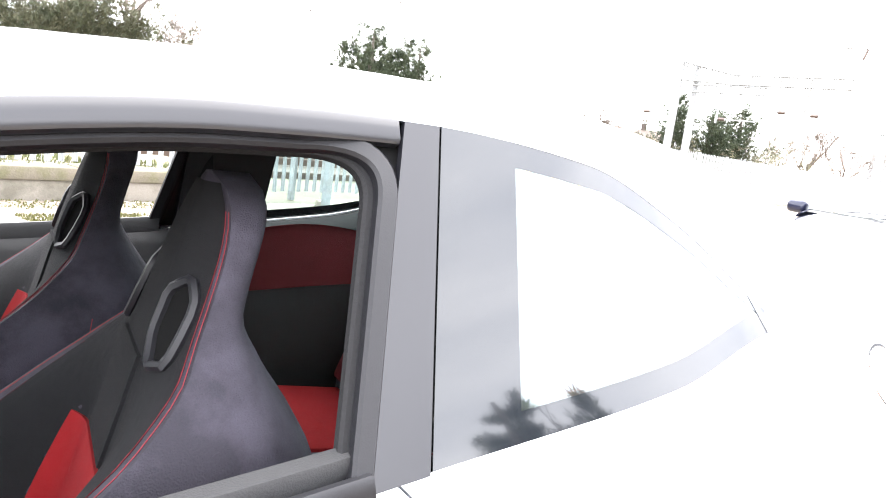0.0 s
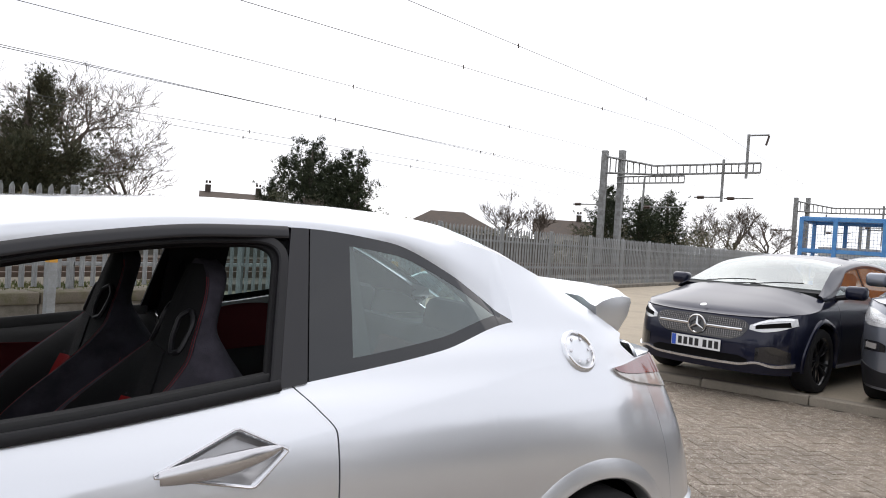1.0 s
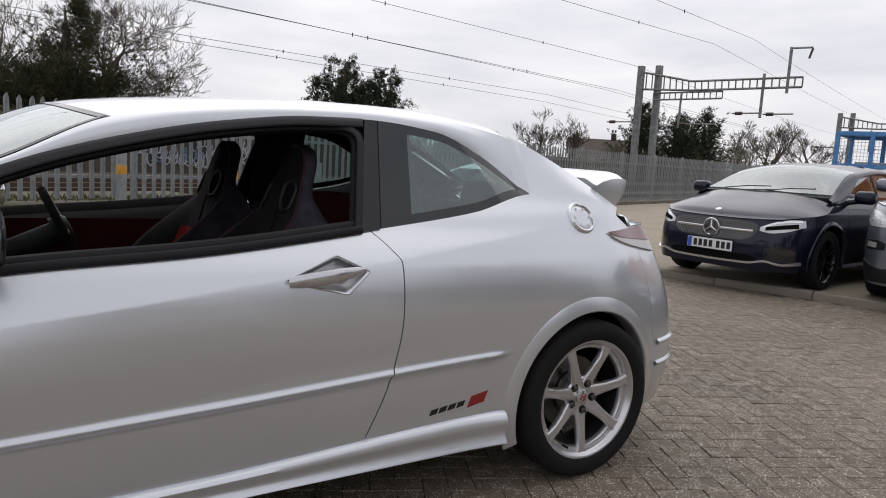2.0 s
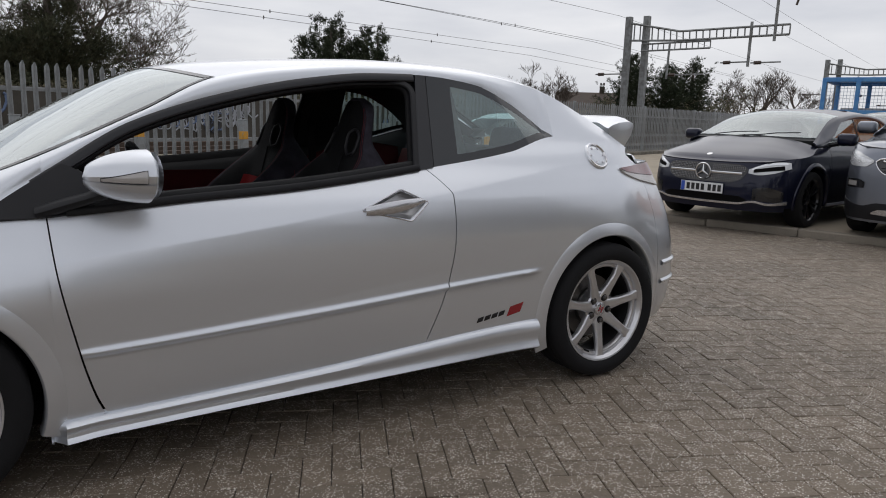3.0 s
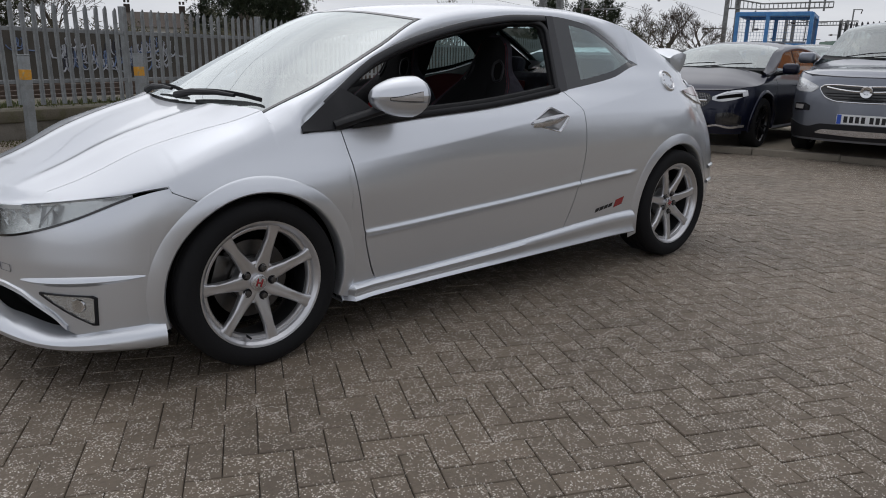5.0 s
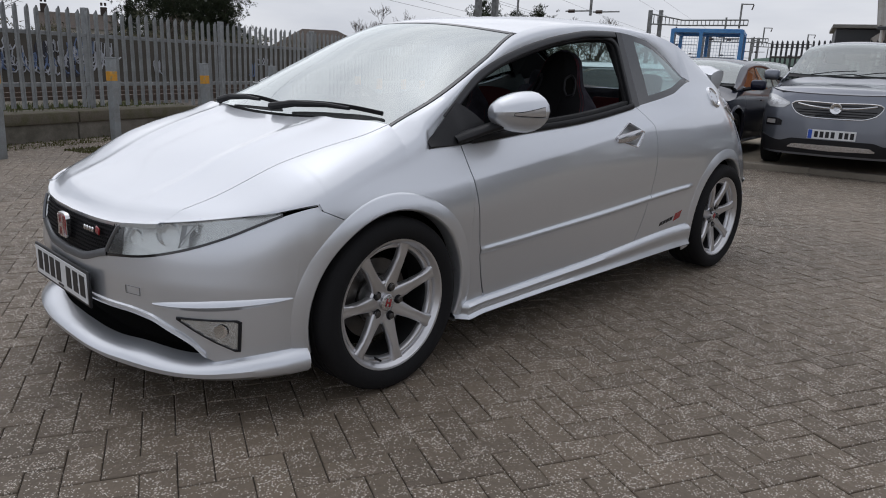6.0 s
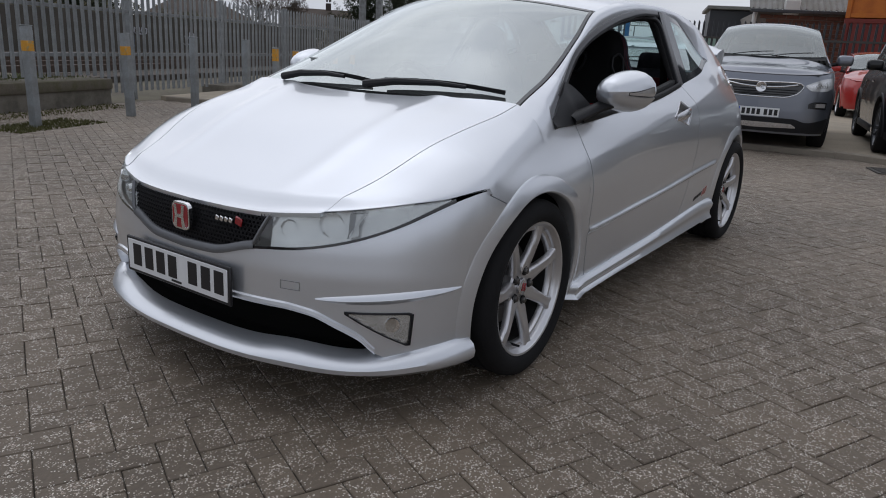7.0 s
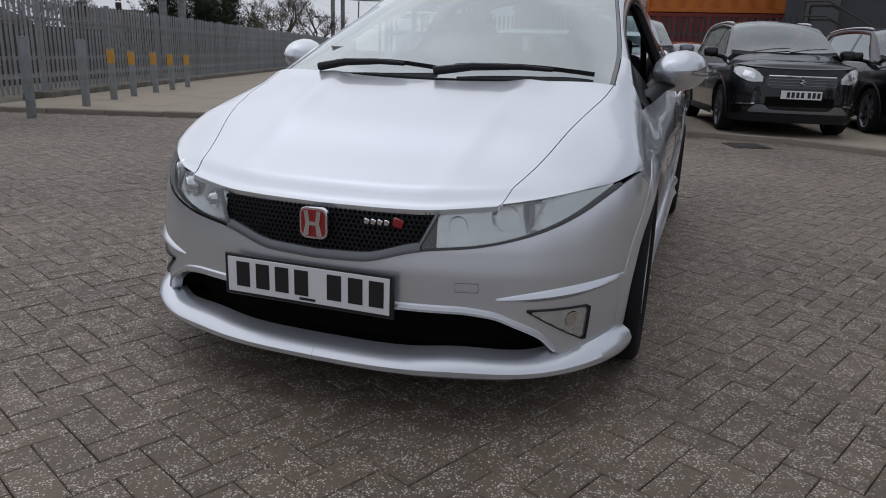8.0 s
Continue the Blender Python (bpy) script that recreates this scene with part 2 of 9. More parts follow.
COPING = material("mossy_coping", (0.125, 0.108, 0.082), 0.95, vary=0.5, scale=5, bump=0.6, bump_scale=50, second=(0.085, 0.08, 0.045), mix_lo=0.42, mix_hi=0.62)
DARK_WALL = material("dark_lineside_concrete", (0.085, 0.075, 0.062), 0.95, vary=0.5, scale=1.2, bump=0.3, second=(0.06, 0.055, 0.045))
PALE_CONCRETE = material("pale_concrete", (0.37, 0.315, 0.24), 0.92, vary=0.4, scale=1.6, bump=0.4, bump_scale=50, second=(0.28, 0.245, 0.19), mix_lo=0.45, mix_hi=0.65)
KERB_STONE = material("kerb_concrete", (0.235, 0.205, 0.165), 0.9, vary=0.4, scale=5, bump=0.4, bump_scale=80, per_object=0.12)
EARTH = material("trackside_earth", (0.10, 0.085, 0.06), 0.95, vary=0.5, scale=0.8, bump=0.6, bump_scale=12, second=(0.13, 0.115, 0.075))
SAND_JOINT = material("sandy_joint", (0.082, 0.070, 0.056), 0.95, vary=0.5, scale=3, bump=0.6, bump_scale=120, second=(0.05, 0.043, 0.034))
BALLAST = material("brown_ballast", (0.058, 0.047, 0.037), 0.95, vary=0.6, scale=6, bump=1.0, bump_scale=25, second=(0.088, 0.071, 0.055))
RAIL_STEEL = material("rusty_rail", (0.085, 0.06, 0.045), 0.6, 0.5, vary=0.3, scale=10)
GRASS = material("verge_grass", (0.075, 0.105, 0.030), 0.9, vary=0.5, scale=4, per_island=0.4, second=(0.12, 0.115, 0.05))
MOSS = material("moss", (0.085, 0.085, 0.028), 0.95, vary=0.5, scale=12, bump=0.8, bump_scale=90)
BARK = material("grey_brown_bark", (0.085, 0.070, 0.058), 0.9, vary=0.5, scale=6, bump=0.6, bump_scale=40)
TWIG = material("bare_twigs", (0.115, 0.092, 0.075), 0.9, vary=0.4, scale=3)
CONIFER = material("dark_conifer_leaf", (0.024, 0.036, 0.017), 0.85, vary=0.5, scale=1.2, per_island=0.35, second=(0.042, 0.052, 0.024))
CONIFER_OLIVE = material("olive_conifer_leaf", (0.058, 0.054, 0.025), 0.85, vary=0.5, scale=1.2, per_island=0.35, second=(0.030, 0.036, 0.015))
SHRUB = material("brown_shrub_leaf", (0.10, 0.078, 0.045), 0.9, vary=0.5, scale=1.5, per_island=0.35, second=(0.07, 0.07, 0.035))
BRICKWORK = material("red_brown_brick", (0.20, 0.085, 0.055), 0.9, vary=0.45, scale=5, bump=0.5, bump_scale=60, second=(0.13, 0.065, 0.05), per_object=0.25)
MORTAR = material("grey_mortar", (0.22, 0.2, 0.18), 0.95, vary=0.4, scale=8, bump=0.4)
ROOF_TILE = material("brown_roof_tile", (0.082, 0.060, 0.046), 0.85, vary=0.45, scale=2, second=(0.06, 0.048, 0.04), bump=0.4)
ROOF_SHEET = material("grey_cement_sheet", (0.27, 0.265, 0.25), 0.85, vary=0.4, scale=2, second=(0.2, 0.19, 0.17), bump=0.3)
RENDER_WALL = material("pale_render", (0.45, 0.42, 0.37), 0.9, vary=0.3, scale=2)
ORANGE_STEEL = material("orange_container_paint", (0.55, 0.155, 0.01), 0.55, vary=0.3, scale=3, second=(0.46, 0.12, 0.012), bump=0.1, bump_scale=40)
DARK_SHEET = material("dark_grey_cladding", (0.055, 0.058, 0.064), 0.5, 0.2, vary=0.25, scale=3)
BLUE_STEEL = material("blue_painted_steel", (0.05, 0.21, 0.52), 0.45, vary=0.25, scale=6, second=(0.08, 0.25, 0.50))
GREEN_SHEET = material("dark_green_awning", (0.02, 0.07, 0.04), 0.6, vary=0.2, scale=6)
WHITE_SHEET = material("white_cabin_panel", (0.62, 0.62, 0.60), 0.6, vary=0.2, scale=4)
WIRE = material("dark_wire", (0.06, 0.06, 0.062), 0.5, 0.5)
GANTRY = material("gantry_steel", (0.29, 0.30, 0.30), 0.6, 0.3, vary=0.3, scale=3, second=(0.17, 0.17, 0.165))
INSULATOR = material("brown_insulator", (0.06, 0.04, 0.03), 0.35)
IRON = material("cast_iron", (0.07, 0.065, 0.06), 0.7, 0.4, vary=0.4, scale=20, bump=0.4, bump_scale=90)
MESH_WIRE = material("cage_mesh_wire", (0.12, 0.2, 0.34), 0.5, 0.2)


def block_material(name="grey_brown_paving_block", rnd="Random", island=False):
    """Worn concrete blocks: exposed pale grit over a brown-grey ground, and stains over many blocks."""
    m = bpy.data.materials.new(name)
    m.use_nodes = True
    n, l = m.node_tree.nodes, m.node_tree.links
    b = n["Principled BSDF"]
    co = n.new("ShaderNodeNewGeometry")
    info = n.new("ShaderNodeNewGeometry" if island else "ShaderNodeObjectInfo")
    stain = n.new("ShaderNodeTexNoise")
    stain.inputs["Scale"].default_value, stain.inputs["Detail"].default_value = 0.55, 5
    grain = n.new("ShaderNodeTexNoise")
    grain.inputs["Scale"].default_value, grain.inputs["Detail"].default_value = 55, 5
    grit = n.new("ShaderNodeTexVoronoi")
    grit.inputs["Scale"].default_value = 160
    patch_ = n.new("ShaderNodeTexNoise")
    patch_.inputs["Scale"].default_value, patch_.inputs["Detail"].default_value = 15.0, 3
    for t in (stain, grain, grit, patch_):
        l.new(co.outputs["Position"], t.inputs["Vector"])
    base = n.new("ShaderNodeValToRGB")
    base.color_ramp.elements[0].position, base.color_ramp.elements[0].color = 0.36, (0.112, 0.088, 0.064, 1)
    base.color_ramp.elements[1].position, base.color_ramp.elements[1].color = 0.64, (0.170, 0.134, 0.098, 1)
    l.new(stain.outputs["Fac"], base.inputs["Fac"])
    speck = n.new("ShaderNodeValToRGB")
    speck.color_ramp.elements[0].position, speck.color_ramp.elements[0].color = 0.33, (1, 1, 1, 1)
    speck.color_ramp.elements[1].position, speck.color_ramp.elements[1].color = 0.43, (0, 0, 0, 1)
    l.new(grit.outputs["Distance"], speck.inputs["Fac"])
    some = n.new("ShaderNodeMath")
    some.operation = "GREATER_THAN"
    few = n.new("ShaderNodeMath")
    few.operation = "MULTIPLY_ADD"
    few.inputs[1].default_value, few.inputs[2].default_value = -0.85, 1.22
    l.new(patch_.outputs["Fac"], few.inputs[0])
    l.new(few.outputs[0], some.inputs[1])
    sep = n.new("ShaderNodeSeparateColor")
    l.new(grit.outputs["Color"], sep.inputs["Color"])
    l.new(sep.outputs[0], some.inputs[0])
    fac = n.new("ShaderNodeMath")
    fac.operation = "MULTIPLY"
    l.new(speck.outputs["Color"], fac.inputs[0])
    l.new(some.outputs[0], fac.inputs[1])
    mix = n.new("ShaderNodeMix")
    mix.data_type = "RGBA"
    mix.inputs["B"].default_value = (0.48, 0.445, 0.39, 1)
    l.new(fac.outputs[0], mix.inputs["Factor"])
    l.new(base.outputs["Color"], mix.inputs["A"])
    # a second, finer grit and a change of tone from stone to stone
    fines = n.new("ShaderNodeTexVoronoi")
    fines.inputs["Scale"].default_value = 240
    l.new(co.outputs["Position"], fines.inputs["Vector"])
    f_sep = n.new("ShaderNodeSeparateColor")
    l.new(fines.outputs["Color"], f_sep.inputs["Color"])
    f_pick = n.new("ShaderNodeMath")
    f_pick.operation = "GREATER_THAN"
    l.new(f_sep.outputs[0], f_pick.inputs[0])
    f_few = n.new("ShaderNodeMath")
    f_few.operation = "ADD"
    f_few.inputs[1].default_value = 0.12
    l.new(few.outputs[0], f_few.inputs[0])
    l.new(f_few.outputs[0], f_pick.inputs[1])
    f_tone = n.new("ShaderNodeValToRGB")
    f_tone.color_ramp.elements[0].color, f_tone.color_ramp.elements[1].color = (0.26, 0.20, 0.15, 1), (0.62, 0.58, 0.52, 1)
    l.new(f_sep.outputs[1], f_tone.inputs["Fac"])
    f_mix = n.new("ShaderNodeMix")
    f_mix.data_type = "RGBA"
    l.new(f_pick.outputs[0], f_mix.inputs["Factor"])
    l.new(mix.outputs["Result"], f_mix.inputs["A"])
    l.new(f_tone.outputs["Color"], f_mix.inputs["B"])
    c_tone = n.new("ShaderNodeValToRGB")
    c_tone.color_ramp.elements[0].color, c_tone.color_ramp.elements[1].color = (0.30, 0.26, 0.21, 1), (0.84, 0.80, 0.73, 1)
    l.new(sep.outputs[1], c_tone.inputs["Fac"])
    l.new(c_tone.outputs["Color"], mix.inputs["B"])
    hsv = n.new("ShaderNodeHueSaturation")
    l.new(f_mix.outputs["Result"], hsv.inputs["Color"])
    k = n.new("ShaderNodeMath")
    k.operation = "MULTIPLY_ADD"
    l.new(info.outputs["Random Per Island" if island else "Random"], k.inputs[0])
    k.inputs[1].default_value, k.inputs[2].default_value = 0.22, 0.66
    k2 = n.new("ShaderNodeMath")
    k2.operation = "MULTIPLY_ADD"
    l.new(grain.outputs["Fac"], k2.inputs[0])
    k2.inputs[1].default_value = 0.50
    l.new(k.outputs[0], k2.inputs[2])
    l.new(k2.outputs[0], hsv.inputs["Value"])
    l.new(hsv.outputs["Color"], b.inputs["Base Color"])
    b.inputs["Roughness"].default_value = 0.70
    bp = n.new("ShaderNodeBump")
    bp.inputs["Strength"].default_value, bp.inputs["Distance"].default_value = 0.9, 0.005
    l.new(grain.outputs["Fac"], bp.inputs["Height"])
    l.new(bp.outputs["Normal"], b.inputs["Normal"])
    return m


BLOCK = block_material()
BLOCK_ISLE = block_material("grey_brown_paving_block_joined", island=True)

# ---- mesh helpers ----
def mesh_object(name, verts, faces, mat, parent=None, smooth=True, label="", sharp=None):
    me = bpy.data.meshes.new(name)
    me.from_pydata([tuple(map(float, v)) for v in verts], [], [tuple(f) for f in faces])
    me.materials.append(mat)
    if smooth:
        me.polygons.foreach_set("use_smooth", [True] * len(me.polygons))
        me.set_sharp_from_angle(angle=radians(sharp or 40))
    me.update()
    ob = new(name, me)
    ob.parent = parent
    if label:
        ob["label"] = label
    return ob


def part(name, bm, mat, parent=None, label="", smooth=True, sharp=40):
    """Links a bmesh as one mesh object under a thing or a part."""
    me = bpy.data.meshes.new(name)
    bm.normal_update()
    bm.to_mesh(me)
    bm.free()
    me.materials.append(mat)
    if smooth:
        me.polygons.foreach_set("use_smooth", [True] * len(me.polygons))
        me.set_sharp_from_angle(angle=radians(sharp))
    ob = new(name, me)
    ob.parent = parent
    if label:
        ob["label"] = label
    return ob


def thing(name, label, category, group="", kind="", m=None):
    ob = tagged(new(name), label, category, group, kind)
    if m is not None:
        ob.matrix_basis = m
    return ob


def pchip(x, xs, ys):
    """A smooth curve through points that does not overshoot."""
    xs, ys = np.asarray(xs, float), np.asarray(ys, float)
    h, d = np.diff(xs), np.diff(ys) / np.diff(xs)
    m = np.zeros(len(xs))
    m[0], m[-1] = d[0], d[-1]
    for i in range(1, len(xs) - 1):
        if d[i - 1] * d[i] > 0:
            w1, w2 = 2 * h[i] + h[i - 1], h[i] + 2 * h[i - 1]
            m[i] = (w1 + w2) / (w1 / d[i - 1] + w2 / d[i])
    x = np.clip(np.asarray(x, float), xs[0], xs[-1])
    k = np.clip(np.searchsorted(xs, x) - 1, 0, len(xs) - 2)
    t = (x - xs[k]) / h[k]
    return ((1 + 2 * t) * (1 - t) ** 2 * ys[k] + t * (1 - t) ** 2 * h[k] * m[k] + t * t * (3 - 2 * t) * ys[k + 1] + t * t * (t - 1) * h[k] * m[k + 1])


def curve(*pts):
    xs, ys = zip(*pts)
    return lambda x: pchip(x, xs, ys)


def smooth(a, b, x):
    t = np.clip((np.asarray(x, float) - a) / (b - a), 0, 1)
    return t * t * (3 - 2 * t)


def sheet(name, p, mat, parent=None, depth=0.012, flip=False, label="", mirror=False, both=False, closed=False):
    """A panel from an n x m grid of points, with turned-in edges of that depth. mirror: on the other side (y to -y); both: both sides in one mesh."""
    p = np.array(p, float)
    du, dv = np.gradient(p, axis=0), np.gradient(p, axis=1)
    nrm = np.cross(du, dv)
    nrm /= np.linalg.norm(nrm, axis=2, keepdims=True) + 1e-12
    if flip:
        nrm = -nrm
    n, m = p.shape[:2]
    verts = p.reshape(-1, 3).tolist()
    idx = np.arange(n * m).reshape(n, m)
    faces = []
    for i in range(n - 1):
        for j in range(m - 1):
            f = [idx[i, j], idx[i + 1, j], idx[i + 1, j + 1], idx[i, j + 1]]
            faces.append(f[::-1] if flip else f)
    if depth:
        loop = list(idx[:, 0]) + list(idx[-1, 1:]) + list(idx[-2::-1, -1]) + list(idx[0, -2:0:-1])
        flat = nrm.reshape(-1, 3)
        base = len(verts)
        for k in loop:
            verts.append((np.array(verts[k]) - depth * flat[k]).tolist())
        for a in range(len(loop)):
            b = (a + 1) % len(loop)
            f = [loop[b], loop[a], base + a, base + b]
            faces.append(f if not flip else f[::-1])
            if not flip:
                faces[-1] = faces[-1][::-1]
            else:
                faces[-1] = faces[-1][::-1]
    verts = np.array(verts)
    if mirror:
        verts[:, 1] *= -1
        faces = [f[::-1] for f in faces]
    if both:
        other = verts * [1, -1, 1]
        k = len(verts)
        faces = faces + [[q + k for q in f[::-1]] for f in faces]
        verts = np.vstack([verts, other])
    ob = mesh_object(name, verts, faces, mat, parent, label=label)
    if both:
        bm = bmesh.new()
        bm.from_mesh(ob.data)
        bmesh.ops.remove_doubles(bm, verts=[v for v in bm.verts if abs(v.co.y) < 2e-4], dist=4e-4)
        bm.to_mesh(ob.data)
        bm.free()
        ob.data.polygons.foreach_set("use_smooth", [True] * len(ob.data.polygons))
    return ob


def tube(path, radius, sides=8, closed=False, caps=True, squash=(1.0, 1.0)):
    """Vertices and faces of a tube along a path; radius: one or one a point."""
    path = [Vector(q) for q in path]
    n = len(path)
    rad = [radius] * n if np.isscalar(radius) else radius
    verts, faces, last = [], [], None
    for i, q in enumerate(path):
        a = path[(i - 1) % n] if closed or i else path[i]
        b = path[(i + 1) % n] if closed or i < n - 1 else path[i]
        t = (b - a).normalized()
        if last is None:
            last = t.orthogonal().normalized() if abs(t.z) > 0.99 else t.cross(Vector((0, 0, 1))).normalized()
        last = (last - t * last.dot(t)).normalized()
        up = t.cross(last)
        for k in range(sides):
            an = 2 * math.pi * k / sides
            verts.append(q + rad[i] * (squash[0] * math.cos(an) * last + squash[1] * math.sin(an) * up))
    for i in range(n if closed else n - 1):
        for k in range(sides):
            a, b = i * sides + k, i * sides + (k + 1) % sides
            c, d = ((i + 1) % n) * sides + k, ((i + 1) % n) * sides + (k + 1) % sides
            faces.append((a, b, d, c))
    if caps and not closed:
        faces += [tuple(range(sides))[::-1], tuple((n - 1) * sides + k for k in range(sides))]
    return verts, faces


def tube_part(name, path, radius, mat, parent=None, sides=8, closed=False, label="", squash=(1.0, 1.0)):
    return mesh_object(name, *tube(path, radius, sides, closed, True, squash), mat, parent, label=label)


def lathe(name, profile, mat, parent=None, sides=48, axis="y", label="", centre=(0, 0, 0)):
    """profile: (radius, height) along the axis."""
    verts, faces = [], []
    n = len(profile)
    for k in range(sides):
        a = 2 * math.pi * k / sides
        c, s = math.cos(a), math.sin(a)
        for r, h in profile:
            q = (r * c, h, r * s) if axis == "y" else (r * c, r * s, h)
            verts.append((q[0] + centre[0], q[1] + centre[1], q[2] + centre[2]))
    for k in range(sides):
        for i in range(n - 1):
            a, b = k * n + i, ((k + 1) % sides) * n + i
            faces.append((a, a + 1, b + 1, b) if axis == "y" else (a, b, b + 1, a + 1))
    return mesh_object(name, verts, faces, mat, parent, label=label)


def box_bm(size, at=(0, 0, 0), bevel=0.01, bm=None, turn=None, segs=1):
    """A bevelled box in a bmesh, its middle at the place."""
    own = bmesh.new()
    bmesh.ops.create_cube(own, size=1.0, matrix=Matrix.Diagonal((*size, 1)))
    if bevel:
        bmesh.ops.bevel(own, geom=own.edges[:], offset=bevel, segments=segs, affect="EDGES", profile=0.5)
    m = Matrix.Translation(at) @ (turn or Matrix.Identity(4))
    bmesh.ops.transform(own, matrix=m, verts=own.verts[:])
    if bm is None:
        return own
    me = bpy.data.meshes.new("join")
    own.to_mesh(me)
    own.free()
    bm.from_mesh(me)
    bpy.data.meshes.remove(me)
    return bm


def box(name, size, at, mat, parent=None, bevel=0.01, label="", turn=None, segs=1):
    return part(name, box_bm(size, at, bevel, None, turn, segs), mat, parent, label)


def prism(name, outline, y0, y1, mat, parent=None, label="", bevel=0.0, axis="y"):
    """An outline of (a, b) pulled along an axis: y: (x, z); x: (y, z); z: (x, y)."""
    bm = bmesh.new()
    put = {"y": lambda a, b, h: (a, h, b), "x": lambda a, b, h: (h, a, b), "z": lambda a, b, h: (a, b, h)}[axis]
    low = [bm.verts.new(put(a, b, y0)) for a, b in outline]
    top = [bm.verts.new(put(a, b, y1)) for a, b in outline]
    n = len(outline)
    bm.faces.new(low)
    bm.faces.new(top[::-1])
    for i in range(n):
        bm.faces.new((low[i], top[i], top[(i + 1) % n], low[(i + 1) % n]))
    bmesh.ops.recalc_face_normals(bm, faces=bm.faces[:])
    if bevel:
        bmesh.ops.bevel(bm, geom=bm.edges[:], offset=bevel, segments=1, affect="EDGES")
    return part(name, bm, mat, parent, label)


GRID_ANGLE = 20.7
GU = np.array([math.cos(radians(GRID_ANGLE)), math.sin(radians(GRID_ANGLE))])
GV = np.array([-GU[1], GU[0]])


def yard(u, v, z=0.0):
    """A place by the yard's own directions: u along the railway fence, v towards it."""
    return (float(u * GU[0] + v * GV[0]), float(u * GU[1] + v * GV[1]), z)

# ---- ground, yard, kerbs, walls ----
def slab(name, outline, z0, z1, mat, label, kind="structure", category="", bevel=0.0, grid=0):
    ob = prism(name, outline, z0, z1, mat, None, "", bevel, "z")
    return tagged(ob, label, category or name, kind=kind)


def uv_outline(pts):
    return [yard(u, v)[:2] for u, v in pts]


slab("ground", [(-900, -900), (900, -900), (900, 900), (-900, 900)], -0.5, -0.03, EARTH, "brown trackside earth reaching the horizon")
KERB_LINE = [(7.80, 6.3), (7.80, 3.0), (7.80, 0.5), (7.75, -2.5), (7.50, -3.7), (6.85, -4.8), (5.75, -5.55), (4.2, -5.95), (-3.0, -6.6), (-14, -7.0)]
yard_bed = slab("yard_bed", uv_outline([(-26, 6.55), (7.7, 6.55)] + KERB_LINE[1:] + [(-26, -7.2)]), -0.06, -0.0085, SAND_JOINT, "dark sandy bed under the paving blocks")
slab("parking_bay", uv_outline([(7.9, 6.5)] + [(u + 0.12, v - (0.10 if i > 3 else 0)) for i, (u, v) in enumerate(KERB_LINE[1:])] + [(-14, -30), (60, -30), (60, 6.5)]), -0.05, 0.055, PALE_CONCRETE, "worn pale concrete parking bay")


def kerb_stones():
    """Flush kerb stones along the edge of the bay."""
    root = thing("kerb", "low worn concrete kerb along the parking bay", "kerb", kind="structure")
    rnd = random.Random(4)
    pts = [Vector(yard(u, v)) for u, v in KERB_LINE]
    for a, b in zip(pts, pts[1:]):
        n = max(1, round((b - a).length / 0.9))
        if (b - a).length > 9:
            b, n = a.lerp(b, 0.6), n
        for i in range(n):
            p, q = a.lerp(b, i / n), a.lerp(b, (i + 1) / n)
            mid, d = (p + q) / 2, q - p
            bm = box_bm((d.length - 0.008, 0.13, 0.14), (0, 0, 0), 0.014)
            ob = part("kerb_stone", bm, KERB_STONE, root)
            ob.matrix_basis = Matrix.Translation((mid.x, mid.y, 0.005 + rnd.uniform(-0.006, 0.006))) @ Matrix.Rotation(math.atan2(d.y, d.x) + rnd.uniform(-0.01, 0.01), 4, "Z")


kerb_stones()

# Low concrete wall under the fence, with a mossy top, ending where the gate stands.
def wall_block(u0, u1, v0, v1, h, name="low_wall", label="low weathered concrete wall under the fence"):
    root = thing(name, label, "wall", kind="structure")
    n = max(1, round((u1 - u0) / 2.4))
    for i in range(n):
        a, b = u0 + (u1 - u0) * i / n, u0 + (u1 - u0) * (i + 1) / n
        bm = box_bm((b - a - 0.012, v1 - v0, h + 0.1), (0, 0, h / 2 - 0.05), 0.03, None, None, 2)
        for q in bm.verts:
            if q.co.z > h - 0.06:
                q.co.z += 0.012 * noise.noise(Vector((q.co.x * 2 + i * 7, q.co.y * 4, 0.3)))
        ob = part("wall_section", bm, CONCRETE, root)
        ob.matrix_basis = Matrix.Translation(yard((a + b) / 2, (v0 + v1) / 2)) @ pose(0, 0, 0, 0, 0, GRID_ANGLE)
        if h > 0.3:
            cop = part("coping_stone", box_bm((b - a - 0.016, v1 - v0 + 0.07, 0.15), (0, 0, h - 0.067), 0.02, None, None, 2), COPING, root, "mossy darker coping")
            cop.matrix_basis = ob.matrix_basis.copy()
    return root


wall_block(-14, 6.75, 6.52, 6.98, 0.36)
wall_block(9.8, 46, 6.45, 6.95, 0.16, "kerb_wall", "low concrete edging under the far fence")


